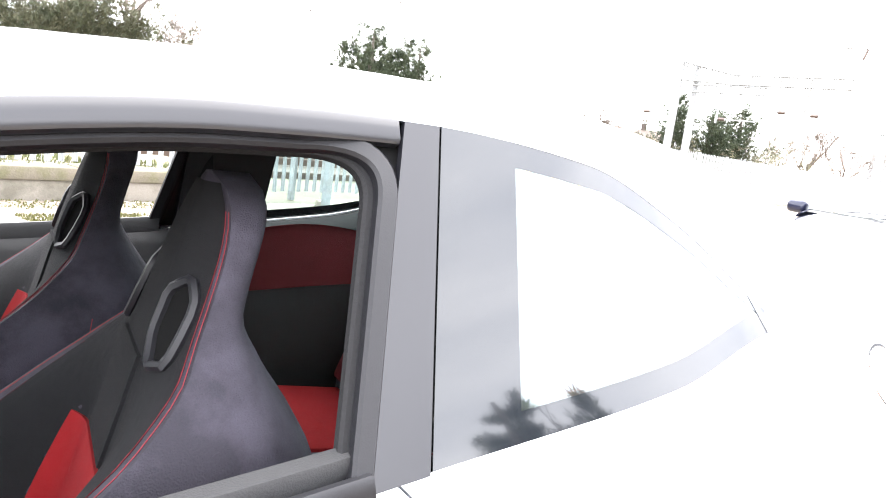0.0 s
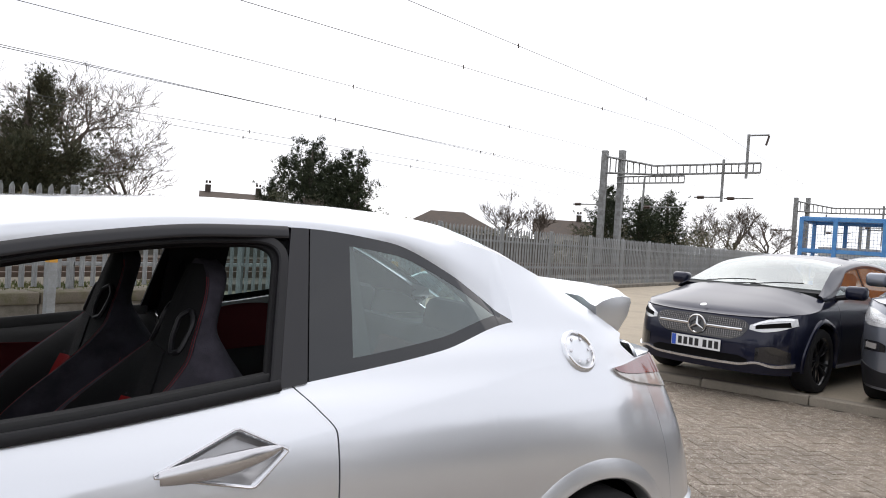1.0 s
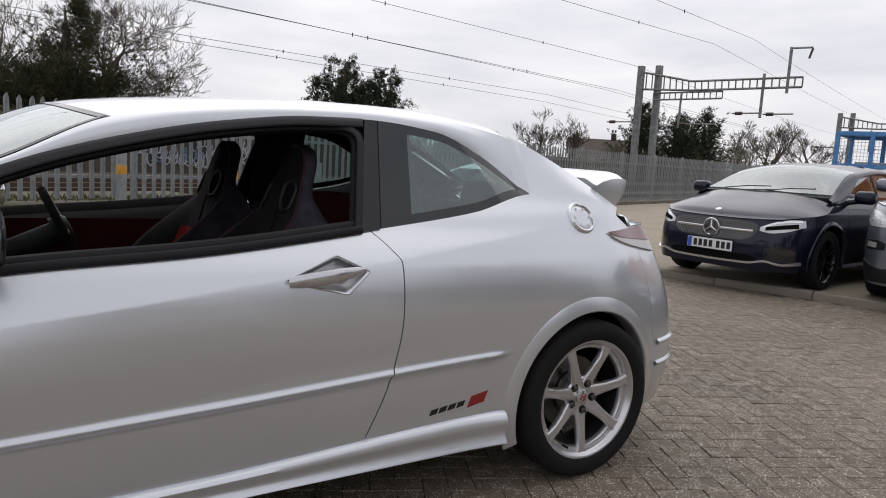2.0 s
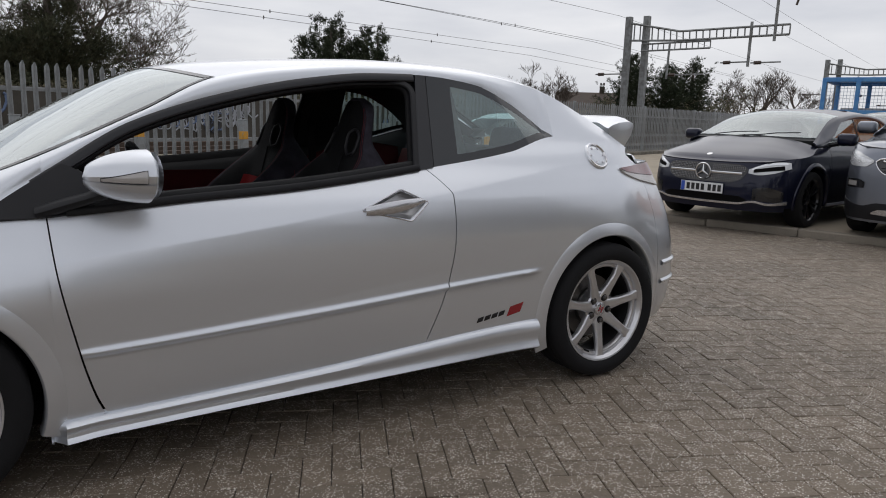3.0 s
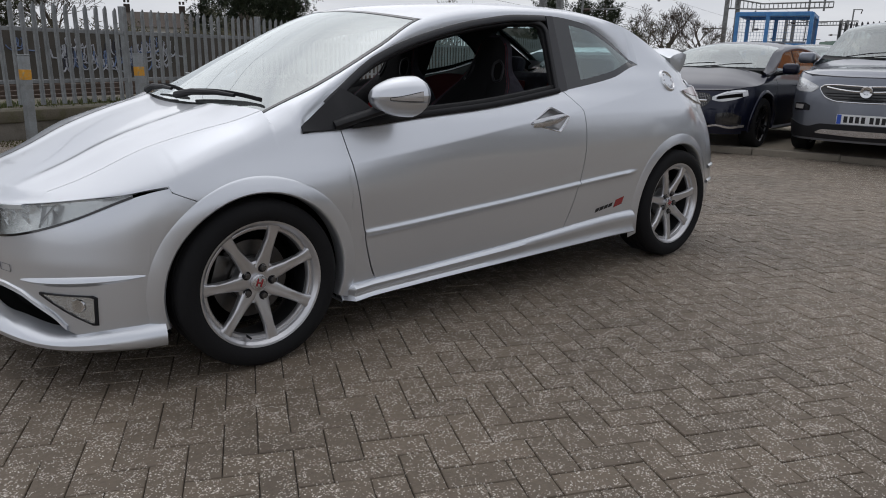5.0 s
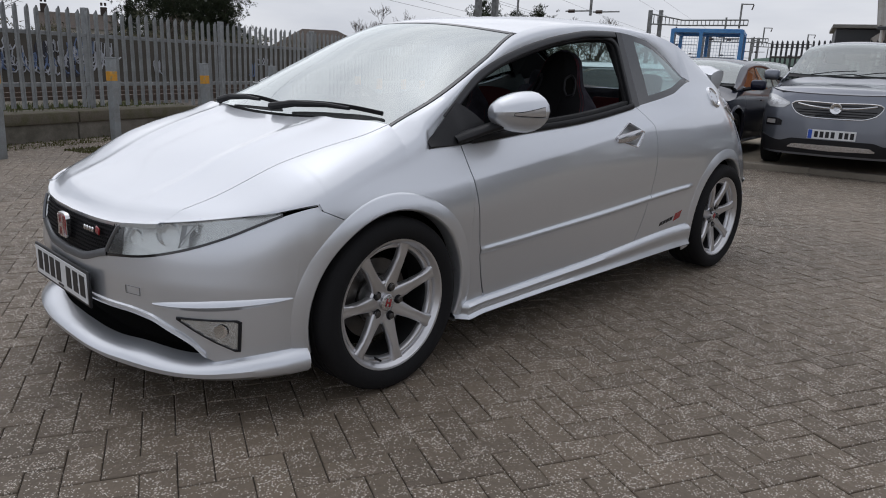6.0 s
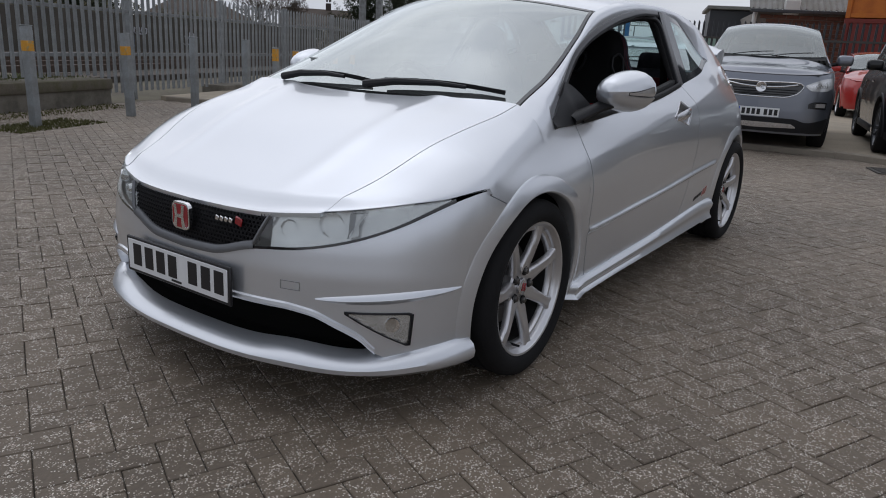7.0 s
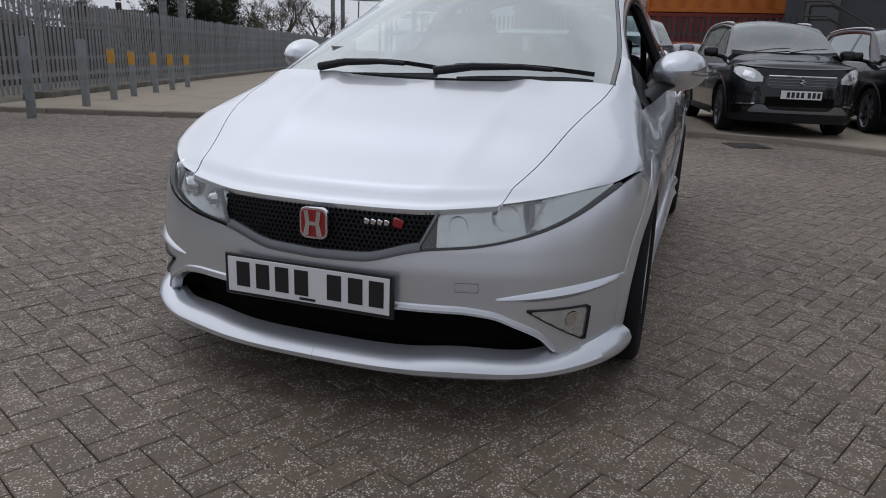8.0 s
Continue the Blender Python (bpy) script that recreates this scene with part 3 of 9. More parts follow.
def grass_strip(name, u0, u1, v0, v1, z, count, hgt, seed, mat, label):
    rnd = random.Random(seed)
    vs, fs = [], []
    for _ in range(count):
        x, y, _z = yard(rnd.uniform(u0, u1), rnd.uniform(v0, v1))
        a, h, w = rnd.uniform(0, 6.28), hgt * rnd.uniform(0.5, 1.3), rnd.uniform(0.006, 0.014)
        lx, ly = rnd.uniform(-0.5, 0.5) * h, rnd.uniform(-0.5, 0.5) * h
        b = len(vs)
        vs += [(x - w * math.cos(a), y - w * math.sin(a), z), (x + w * math.cos(a), y + w * math.sin(a), z), (x + lx * 0.4 + 0.6 * w * math.cos(a), y + ly * 0.4 + 0.6 * w * math.sin(a), z + h * 0.6), (x + lx, y + ly, z + h)]
        fs += [(b, b + 1, b + 2), (b, b + 2, b + 3)]
    return tagged(mesh_object(name, vs, fs, mat, None, smooth=False), label, "grass", kind="stuff")


grass_strip("verge_grass", -14, 6.7, 6.75, 7.9, 0.33, 9000, 0.07, 3, GRASS, "short green grass along the wall top")
slab("verge_bank", uv_outline([(-16, 6.97), (6.8, 6.97), (6.8, 9.0), (-16, 9.0)]), -0.1, 0.335, EARTH, "earth verge behind the low wall")
slab("track_bed", uv_outline([(-120, 9.6), (240, 9.6), (240, 21.0), (-120, 21.0)]), -0.1, 0.10, BALLAST, "brown ballast bed of the railway")
for k, v in enumerate((10.8, 12.24, 14.4, 15.84)):
    rail = box("railway_rail", (340, 0.07, 0.15), (0, 0, 0), RAIL_STEEL, None, 0.01)
    rail.matrix_basis = Matrix.Translation(yard(60, v, 0.20)) @ pose(0, 0, 0, 0, 0, GRID_ANGLE)
    tagged(rail, "rusty steel railway rail on brown ballast", "rail", "railway rails")
grass_strip("mossy_weeds", 3.45, 4.75, 5.02, 5.62, -0.002, 1500, 0.030, 9, MOSS, "mossy weeds round a bollard's foot")
grass_strip("mossy_weeds", -2.0, 6.6, 5.95, 6.50, -0.002, 2600, 0.026, 10, MOSS, "mossy weeds along the foot of the wall")


def lineside_wall():
    """A long dark wall beyond the tracks with faded painted scrawl on it."""
    root = thing("lineside_wall", "dark concrete wall beyond the railway with faded pale graffiti", "wall", kind="structure")
    for i in range(12):
        sec = part("wall_section", box_bm((5.98, 0.25, 1.75), (0, 0, 0.8), 0.01), DARK_WALL, root)
        sec.matrix_basis = Matrix.Translation(yard(-24 + 6 * i, 20.5)) @ pose(0, 0, 0, 0, 0, GRID_ANGLE)
    rnd = random.Random(14)
    for k in range(46):
        u = rnd.choice((rnd.uniform(GRAF_U[0], GRAF_U[1]), rnd.uniform(GRAF_U[0], GRAF_U[1]), rnd.uniform(-4, 30)))
        z, w, h = rnd.uniform(0.55, 1.3), rnd.uniform(0.15, 0.55), rnd.uniform(0.12, 0.34)
        ph, turns = rnd.uniform(0, 6.28), rnd.uniform(1.5, 3.5)
        line = []
        for j in range(16):
            a = ph + 6.283 * turns * j / 15
            line.append(yard(u + w * (j / 7.5 - 1) + 0.35 * w * math.cos(a), 20.36, z + h * math.sin(a)))
        tube_part("painted_scrawl", line, rnd.uniform(0.02, 0.045), GRAFFITI[rnd.choice((0, 0, 0, 1, 2))], root, 4)


GRAF_U = (12.8, 17.2)
lineside_wall()

# ---- the silver three-door hatchback ----
# x runs from the nose to the tail (front axle at 0), w is the half width, z up.
class Skin:
    """A car's outer skin: a ribbon round the lower body and a cap of bonnet, screen, roof and hatch above it."""

    def __init__(self, plan, side, front, rear, x_front, x_rear):
        plan = np.array(plan, float)
        step = np.r_[0, np.cumsum(np.hypot(*np.diff(plan, axis=0).T))]
        self.s_end, self.k = step[-1], step
        self.px, self.pw = (lambda s: pchip(s, step, plan[:, 0])), (lambda s: pchip(s, step, plan[:, 1]))
        self.side, self.front, self.rear = curve(*side), curve(*front), curve(*rear)
        fine = np.linspace(0, self.s_end, 2000)
        self.fine, self.fx, self.fw = fine, self.px(fine), self.pw(fine)
        self.s_mid = float(fine[np.argmax(self.fw)])
        self.x_front, self.x_rear = x_front, x_rear

    def s_of_x(self, x):
        """The place along the ribbon of an x on the side."""
        keep = (self.fx > self.fx[0] + 1e-4) & (self.fx < self.fx[-1] - 1e-4)
        return np.interp(x, self.fx[keep], self.fine[keep])

    def s_of_w(self, w):
        """The place along the ribbon of a half width on the nose."""
        keep = self.fine < self.s_mid
        return np.interp(w, self.fw[keep], self.fine[keep])

    def extra(self, x, z):
        return 0.0

    def point(self, s, z, out=0.0):
        s, z = np.broadcast_arrays(np.asarray(s, float), np.asarray(z, float))
        e = 1e-3
        tx, tw = self.px(s + e) - self.px(s - e), self.pw(s + e) - self.pw(s - e)
        ln = np.hypot(tx, tw) + 1e-12
        nx, nw = -tw / ln, tx / ln
        x = self.px(s)
        f = 1 - smooth(self.x_front[0], self.x_front[1], x)
        r = smooth(self.x_rear[0], self.x_rear[1], x)
        o = self.side(z) * (1 - f) * (1 - r) + self.front(z) * f + self.rear(z) * r + self.extra(x, z) - out
        return np.stack([x - nx * o, -(self.pw(s) - nw * o), z + 0 * x], -1)


class CivicSkin(Skin):
    def extra(self, x, z):
        narrow = 0.040 * (1 - smooth(0.15, 1.1, x)) * smooth(0.60, 0.86, z) * smooth(-0.6, -0.1, x)
        ridge = -0.011 * np.exp(-(((z - CREASE(x)) / 0.011) ** 2)) * smooth(0.40, 0.50, x) * (1 - smooth(2.15, 2.26, x))
        below = 0.006 * smooth(0.0, 0.03, CREASE(x) - z) * smooth(0.40, 0.50, x) * (1 - smooth(2.15, 2.26, x))
        haunch = -0.010 * np.exp(-(((x - 2.55) / 0.50) ** 2)) * smooth(0.40, 0.66, z) * (1 - smooth(0.72, 1.06, z))
        haunch = haunch - 0.016 * np.exp(-((x / 0.40) ** 2)) * smooth(0.45, 0.60, z) * (1 - smooth(0.66, 0.80, z))
        cup = 0.034 * handle_mask(x, z)
        # the waist: a crisp break, the panel above it leaning in to the sky
        rise_ = z - WAIST(x)
        reach = np.where(rise_ > 0, 0.135 + 0.12 * smooth(1.8, 2.4, x), 0.30)
        swell = -0.022 * np.maximum(0.0, 1 - np.sqrt(rise_**2 + 0.0035**2) / reach) * smooth(0.0, 0.5, x) * (1 - smooth(2.30, 2.90, x))
        return narrow + ridge + below + haunch + cup + swell


CREASE = curve((-1, 0.42), (0.46, 0.449), (1.13, 0.482), (2.22, 0.548), (4, 0.6))
WAIST = curve((-1, 0.60), (0.45, 0.737), (0.90, 0.787), (1.33, 0.842), (1.75, 0.888), (2.2, 0.952), (2.5, 0.993), (2.85, 1.0), (4, 1.0))
CUP = [(1.386, 0.842), (1.564, 0.909), (1.667, 0.862), (1.588, 0.797)]


def handle_mask(x, z):
    d = np.full(np.broadcast(x, z).shape, 9.0)
    for i in range(4):
        (ax, az), (bx, bz) = CUP[i], CUP[(i + 1) % 4]
        ln = math.hypot(bx - ax, bz - az)
        d = np.minimum(d, ((x - ax) * (bz - az) - (z - az) * (bx - ax)) / ln)
    return smooth(0.0, 0.02, d)


CIVIC_PLAN = [(-0.800, 0), (-0.797, 0.14), (-0.783, 0.28), (-0.750, 0.42), (-0.698, 0.55), (-0.620, 0.660), (-0.515, 0.750), (-0.41, 0.803),
              (-0.30, 0.828), (-0.15, 0.838), (0.0, 0.840), (0.3, 0.838), (0.8, 0.838), (1.3, 0.842), (1.8, 0.842), (2.2, 0.842), (2.6, 0.838),
              (2.85, 0.824), (3.05, 0.790), (3.2, 0.730), (3.31, 0.62), (3.375, 0.44), (3.405, 0.2), (3.41, 0)]
SIDE = [(0.10, 0.05), (0.20, 0.028), (0.25, 0.018), (0.35, 0.007), (0.47, 0.0), (0.60, 0.0), (0.70, 0.005), (0.78, 0.018), (0.86, 0.043),
        (0.92, 0.075), (0.988, 0.117), (1.03, 0.140), (1.10, 0.185), (1.25, 0.26), (1.40, 0.34)]
NOSE = [(0.10, 0.06), (0.16, 0.012), (0.22, 0.004), (0.34, 0.0), (0.44, 0.0), (0.50, 0.006), (0.56, 0.016), (0.62, 0.034), (0.70, 0.08), (0.80, 0.18), (1.40, 0.6)]
TAIL = [(0.10, 0.10), (0.20, 0.05), (0.30, 0.015), (0.45, 0.0), (0.55, 0.008), (0.70, 0.040), (0.85, 0.100), (0.95, 0.155), (1.05, 0.215), (1.40, 0.48)]
SK = CivicSkin(CIVIC_PLAN, SIDE, NOSE, TAIL, (-0.62, -0.25), (2.72, 3.1))

BELT = curve((0.20, 0.858), (0.40, 0.862), (0.80, 0.895), (1.16, 0.921), (1.744, 0.988), (2.135, 1.044), (2.42, 1.112), (2.6, 1.118), (2.8, 1.085), (3.0, 0.99), (3.2, 0.9))
DLO_TOP = curve((0.20, 0.8585), (0.30, 0.925), (0.421, 1.0), (0.654, 1.137), (0.959, 1.240), (1.293, 1.312), (1.55, 1.343), (1.77, 1.349), (2.042, 1.324), (2.226, 1.248), (2.33, 1.178), (2.40, 1.125), (2.42, 1.1125), (3.2, 1.1))
SHOULDER = curve((-0.80, 0.615), (-0.50, 0.680), (-0.40, 0.697), (-0.30, 0.712), (-0.15, 0.757), (0.0, 0.800), (0.11, 0.828), (0.20, 0.845), (0.30, 0.857), (0.39, 0.8625))
CENTRE = curve((-0.785, 0.612), (-0.74, 0.640), (-0.64, 0.682), (-0.524, 0.728), (-0.358, 0.806), (-0.20, 0.865), (-0.093, 0.899), (0.0, 0.926), (0.05, 0.946), (0.40, 1.150), (0.80, 1.340), (0.90, 1.362), (1.1, 1.386), (1.3, 1.403),
               (1.7, 1.426), (2.0, 1.429), (2.3, 1.414), (2.42, 1.398), (2.72, 1.225), (3.0, 1.03), (3.2, 0.9))
EDGE_W = curve((0.08, 0.672), (0.11, 0.668), (0.34, 0.655), (0.69, 0.598), (0.95, 0.548), (1.2, 0.530), (1.5, 0.517), (1.8, 0.512), (2.1, 0.520), (2.36, 0.548), (2.72, 0.585), (3.0, 0.62), (3.2, 0.64))
EDGE_Z = curve((0.08, 0.905), (0.11, 0.920), (0.34, 1.012), (0.69, 1.172), (0.95, 1.298), (1.2, 1.347), (1.5, 1.374), (1.8, 1.382), (2.1, 1.368), (2.36, 1.325), (2.72, 1.178), (3.0, 1.02), (3.2, 0.9))


def belt_point(x):
    return SK.point(SK.s_of_x(x), BELT(x))


def dlo_top_point(x):
    x = np.asarray(x, float)
    z = DLO_TOP(x)
    w = 0.725 - 0.503 * (z - 0.988) - 0.044 * (1 - smooth(0.2, 1.5, x)) - 0.03 * smooth(1.9, 2.42, x)
    low = belt_point(x)
    t = np.clip((z - BELT(x)) / 0.03, 0, 1)
    return np.stack([x, -(w * t - low[..., 1] * (1 - t)), z], -1)


def edge_point(x):
    return np.stack([x, -EDGE_W(x), EDGE_Z(x)], -1)


civic = thing("hatchback_car", "silver three-door hatchback with open side window on block paving", "car")


def both_sides(name, p, mat, depth=0.012, label="", parent=civic, flip=False):
    return [sheet(name, p, mat, parent, depth, flip, label, mirror=q) for q in (False, True)]


def rib_panel(s_lo, s_hi, z_lo, z_hi, cols, rows, out=0.0, spread=None):
    """A grid on the ribbon: columns from s_lo(v) to s_hi(v), rows from z_lo(s) to z_hi(s)."""
    u = np.linspace(0, 1, cols)[:, None]
    v = (np.linspace(0, 1, rows) if spread is None else np.asarray(spread))[None, :]
    s = (s_lo(v) if callable(s_lo) else s_lo + 0 * v) * (1 - u) + (s_hi(v) if callable(s_hi) else s_hi + 0 * v) * u
    lo, hi = (z_lo(s) if callable(z_lo) else z_lo + 0 * s), (z_hi(s) if callable(z_hi) else z_hi + 0 * s)
    return SK.point(s, lo + (hi - lo) * v, out)


ARCH_R = 0.382


def arch_floor(s, base):
    x = SK.px(s)
    z = base(x) if callable(base) else base + 0 * x
    for cx, cz in ((0.0, 0.312), (2.633, 0.325)):
        d = ARCH_R**2 - (x - cx) ** 2
        z = np.where(d > 0, np.maximum(z, cz + np.sqrt(np.maximum(d, 0))), z)
    return z


SILL = curve((0.3, 0.232), (0.5, 0.236), (1.14, 0.262), (2.26, 0.325), (3.2, 0.33))
FRONT_SEAM = curve((0.23, 0.517), (0.30, 0.488), (0.50, 0.438), (0.73, 0.398), (0.87, 0.388))
REAR_SEAM = curve((0.26, 1.652), (0.30, 1.670), (0.52, 1.757), (0.70, 1.786), (0.875, 1.790), (0.93, 1.755), (0.99, 1.700))

# Door skins with the crease held by close rows.
spread = np.r_[np.linspace(0, 0.27, 10), np.linspace(0.285, 0.40, 22), np.linspace(0.415, 0.70, 18), np.linspace(0.706, 0.93, 44), np.linspace(0.94, 1, 6)]


def door_lo(v):
    z = SILL(0.5) + (BELT(0.5) - SILL(0.5)) * v
    return SK.s_of_x(FRONT_SEAM(z) + 0.002)


def door_hi(v):
    z = SILL(1.7) + (BELT(1.74) - SILL(1.7)) * v
    return SK.s_of_x(REAR_SEAM(z) - 0.002)


doors = both_sides("door", rib_panel(door_lo, door_hi, lambda s: SILL(SK.px(s)) + 0.003, lambda s: BELT(SK.px(s)), 150, 0, spread=spread), SILVER)


def quarter_lo(v):
    z = SILL(1.7) + (BELT(1.74) - SILL(1.7)) * v
    return SK.s_of_x(REAR_SEAM(z) + 0.002)


TAIL_S = float(SK.s_of_x(3.02))
both_sides("rear_quarter_panel", rib_panel(quarter_lo, TAIL_S, lambda s: arch_floor(s, SILL), lambda s: BELT(SK.px(s)), 130, 0, spread=spread), SILVER)
TAIL_TOP = lambda s: np.minimum(0.985, BELT(np.minimum(SK.px(s), 3.02)) - 0.0 * s)
p_tail = rib_panel(TAIL_S + 0.002, SK.s_end, 0.205, TAIL_TOP, 50, 40)
sheet("rear_bumper", p_tail, SILVER, civic, 0.012, both=True, label="silver rear bumper and tail panel")

# Front bumper between the intake and the lamps.
LAMP_LOW = curve((0, 0.462), (0.14, 0.468), (0.30, 0.508), (0.45, 0.526), (0.58, 0.556), (0.70, 0.604), (0.788, 0.664), (0.83, 0.704))
LAMP_TOP = curve((0, 0.612), (0.28, 0.616), (0.42, 0.628), (0.54, 0.642), (0.645, 0.656), (0.728, 0.670), (0.79, 0.684), (0.83, 0.709))
INTAKE_TOP = curve((0, 0.343), (0.25, 0.345), (0.40, 0.345), (0.49, 0.335), (0.56, 0.305), (0.62, 0.268), (0.66, 0.222), (0.70, 0.205), (0.9, 0.205))
WING_S = float(SK.s_of_x(-0.325))


def bumper_top(s):
    x = SK.px(s)
    return np.where(x < -0.305, LAMP_LOW(SK.pw(s)), 0.690 - 0.45 * (x + 0.305))


def bumper_floor(s):
    return np.maximum(INTAKE_TOP(SK.pw(s)), arch_floor(s, 0.205))


sheet("front_bumper", rib_panel(0.0, float(SK.s_of_x(-0.206)), lambda s: np.minimum(bumper_floor(s), bumper_top(s) - 0.002), bumper_top, 140, 44), SILVER, civic, 0.014, both=True, label="silver front bumper")

# Bonnet and the wing tops beside it.
HOOD_LINE = curve((-0.80, 0.46), (-0.62, 0.503), (-0.35, 0.585), (-0.10, 0.635), (0.11, 0.664), (0.30, 0.69))
SHELF_X = np.linspace(-0.775, 0.42, 90)


def shoulder_point(x):
    """The outer edge of the bonnet surface: the nose edge, then the wing's shoulder."""
    s = SK.s_of_x(x)
    return SK.point(s, SHOULDER(x))


def top_height(x, w):
    """The height of the bonnet surface."""
    x, w = np.broadcast_arrays(np.asarray(x, float), np.asarray(w, float))
    wt = np.maximum(-shoulder_point(np.maximum(x, -0.70))[..., 1], 0.05)
    zt = SHOULDER(x)
    q = np.clip(np.abs(w) / wt, 0, 1)
    crease = 0.007 * np.exp(-(((np.abs(w) - (0.30 + 0.10 * (x + 0.7))) / 0.045) ** 2)) * smooth(-0.75, -0.5, x)
    k = smooth(-0.62, -0.28, x)
    zc = np.where(x > 0.11, zt + (EDGE_Z(np.maximum(x, 0.11)) - zt) / np.maximum(1 - np.clip(EDGE_W(np.maximum(x, 0.11)) / wt, 0, 0.97) ** 4, 0.02) ** 0.4, CENTRE(x))
    return zt + (zc - zt) * ((1 - q**2.7) * (1 - k) + (1 - q**4) ** 0.4 * k) + crease


def nose_x(w):
    """The front edge of the bonnet in plan."""
    s = SK.s_of_w(np.abs(w))
    return SK.point(s, LAMP_TOP(np.abs(w)))[..., 0]


def cowl_x(w):
    return 0.0 + 0.104 * (np.abs(w) / 0.66) ** 2.0


vv = np.linspace(0, 1, 60)[None, :]
uu = np.linspace(0, 1, 40)[:, None]
w_front = 0.50
hw = uu * (w_front + (0.66 - w_front) * vv)
hx = nose_x(hw) + 0.004 + (cowl_x(hw) - nose_x(hw) - 0.004) * vv
for _ in range(3):
    hw = uu * HOOD_LINE(hx)
    hx = nose_x(hw) + 0.004 + (cowl_x(hw) - nose_x(hw) - 0.004) * vv
hz = top_height(hx, hw)
front_z = LAMP_TOP(hw)
hz = hz + (front_z - hz) * (1 - smooth(0.0, 0.10, vv)) * 1.0
sheet("bonnet", np.stack([hx, -hw, hz], -1), SILVER, civic, 0.014, both=True, label="silver bonnet with two soft creases")

# Front wings: up the side, over the shoulder and in to the bonnet line or the screen.
def wing_floor(s):
    return np.maximum(arch_floor(s, SILL), np.where(SK.px(s) < -0.2, bumper_top(s) + 0.003, 0.0))


wing_rows, roll_rows = 30, 16
wu = np.linspace(0, 1, 190)[:, None]
wv = np.linspace(0, 1, wing_rows)[None, :]
ws_lo = float(SK.s_of_w(0.514))
ws_hi = SK.s_of_x(FRONT_SEAM(0.24 + 0.62 * wv) - 0.003)
ws_ = ws_lo + (ws_hi - ws_lo) * wu
wx = SK.px(ws_)
w_lo = np.where(wx < -0.305, LAMP_TOP(SK.pw(ws_)) + 0.001, wing_floor(ws_))
w_hi = np.maximum(SHOULDER(wx), w_lo + 0.002)
lower = SK.point(ws_, w_lo + (w_hi - w_lo) * wv)
tx_ = lower[:, -1:, 0]
edge_w_ = -lower[:, -1:, 1]
inner = np.where(tx_ > 0.11, EDGE_W(np.maximum(tx_, 0.11)) + 0.001, HOOD_LINE(tx_) + 0.003)
inner = np.minimum(inner, edge_w_ - 0.001)
rt = np.linspace(0, 1, roll_rows + 1)[None, 1:]
ww_in = edge_w_ - (edge_w_ - inner) * rt**2
edge_gap = lower[:, -1:, 2] - top_height(tx_, edge_w_)
upper = np.stack([tx_ + 0 * rt, -ww_in, top_height(tx_ + 0 * rt, ww_in) + edge_gap * (1 - rt) ** 1.5], -1)
# behind the bonnet the wing follows the foot of the windscreen pillar
foot, rail = dlo_top_point(np.maximum(tx_[:, 0], 0.2))[:, None, :], edge_point(np.maximum(tx_[:, 0], 0.08))[:, None, :]
t_a, t_b = np.clip(rt / 0.35, 0, 1)[..., None], np.clip((rt - 0.35) / 0.65, 0, 1)[..., None]
bow = 0.018 * np.sin(math.pi * t_b) * np.array([0, -0.75, 0.66])
pillar_foot = lower[:, -1:, :] * (1 - t_a) + (foot * (1 - t_b) + rail * t_b + bow) * t_a
blend_in = smooth(0.10, 0.27, tx_)[..., None]
near_nose = np.clip((tx_ - nose_x(ww_in)) / np.maximum(cowl_x(ww_in) - nose_x(ww_in), 0.05), 0, 1)
upper[..., 2] += (LAMP_TOP(ww_in) - upper[..., 2]) * (1 - smooth(0.0, 0.10, near_nose)) * (1 - smooth(-0.45, -0.30, tx_))
upper = upper * (1 - blend_in) + pillar_foot * blend_in
wing = np.concatenate([lower, upper], 1)
# ease the roll from the side over the shoulder into the top
for _ in range(40):
    mid_rows = 0.5 * wing[:, 13:-2] + 0.25 * (wing[:, 12:-3] + wing[:, 14:-1])
    wing[:, 13:-2] += (mid_rows - wing[:, 13:-2]) * (1 - smooth(0.12, 0.24, wing[:, 13:-2, :1]))
both_sides("front_wing", wing, SILVER)
# Scuttle panel under the wipers, and the windscreen.
gx_u = np.linspace(0, 1, 46)[:, None]
gv = np.linspace(0, 1, 40)[None, :]


def screen_low(w):
    x = 0.022 + 0.095 * (np.abs(w) / 0.66) ** 2.0
    return x


def screen_high(w):
    return 0.80 + 0.145 * (np.abs(w) / 0.55) ** 2.0


def screen_z(x, w):
    """The screen and roof cap: crowned between the roof edges."""
    x, w = np.broadcast_arrays(np.asarray(x, float), np.asarray(w, float))
    ew, ez = EDGE_W(np.maximum(x, 0.1)), EDGE_Z(np.maximum(x, 0.1))
    q = np.clip(np.abs(w) / ew, 0, 1.2)
    z = ez + (CENTRE(x) - ez) * (1 - q**2.3)
    return z


sw_lo, sw_hi = 0.650, 0.548
gw = gx_u * (sw_lo + (sw_hi - sw_lo) * gv)
gx = screen_low(gw) + (screen_high(gw) - screen_low(gw)) * gv
for _ in range(4):
    gw = gx_u * (EDGE_W(np.maximum(gx, 0.1)) - 0.004)
    gx = screen_low(gw) + (screen_high(gw) - screen_low(gw)) * gv
windscreen = sheet("windscreen", np.stack([gx, -gw, screen_z(gx, gw)], -1), CAR_GLASS, civic, 0.0, both=True, label="slightly misted curved windscreen glass")
windscreen.visible_shadow = False
both_sides("screen_seal", np.stack([gx[-2:, :], -gw[-2:, :], screen_z(gx, gw)[-2:, :] + 0.002], -1), GLOSS_BLACK, 0.0)
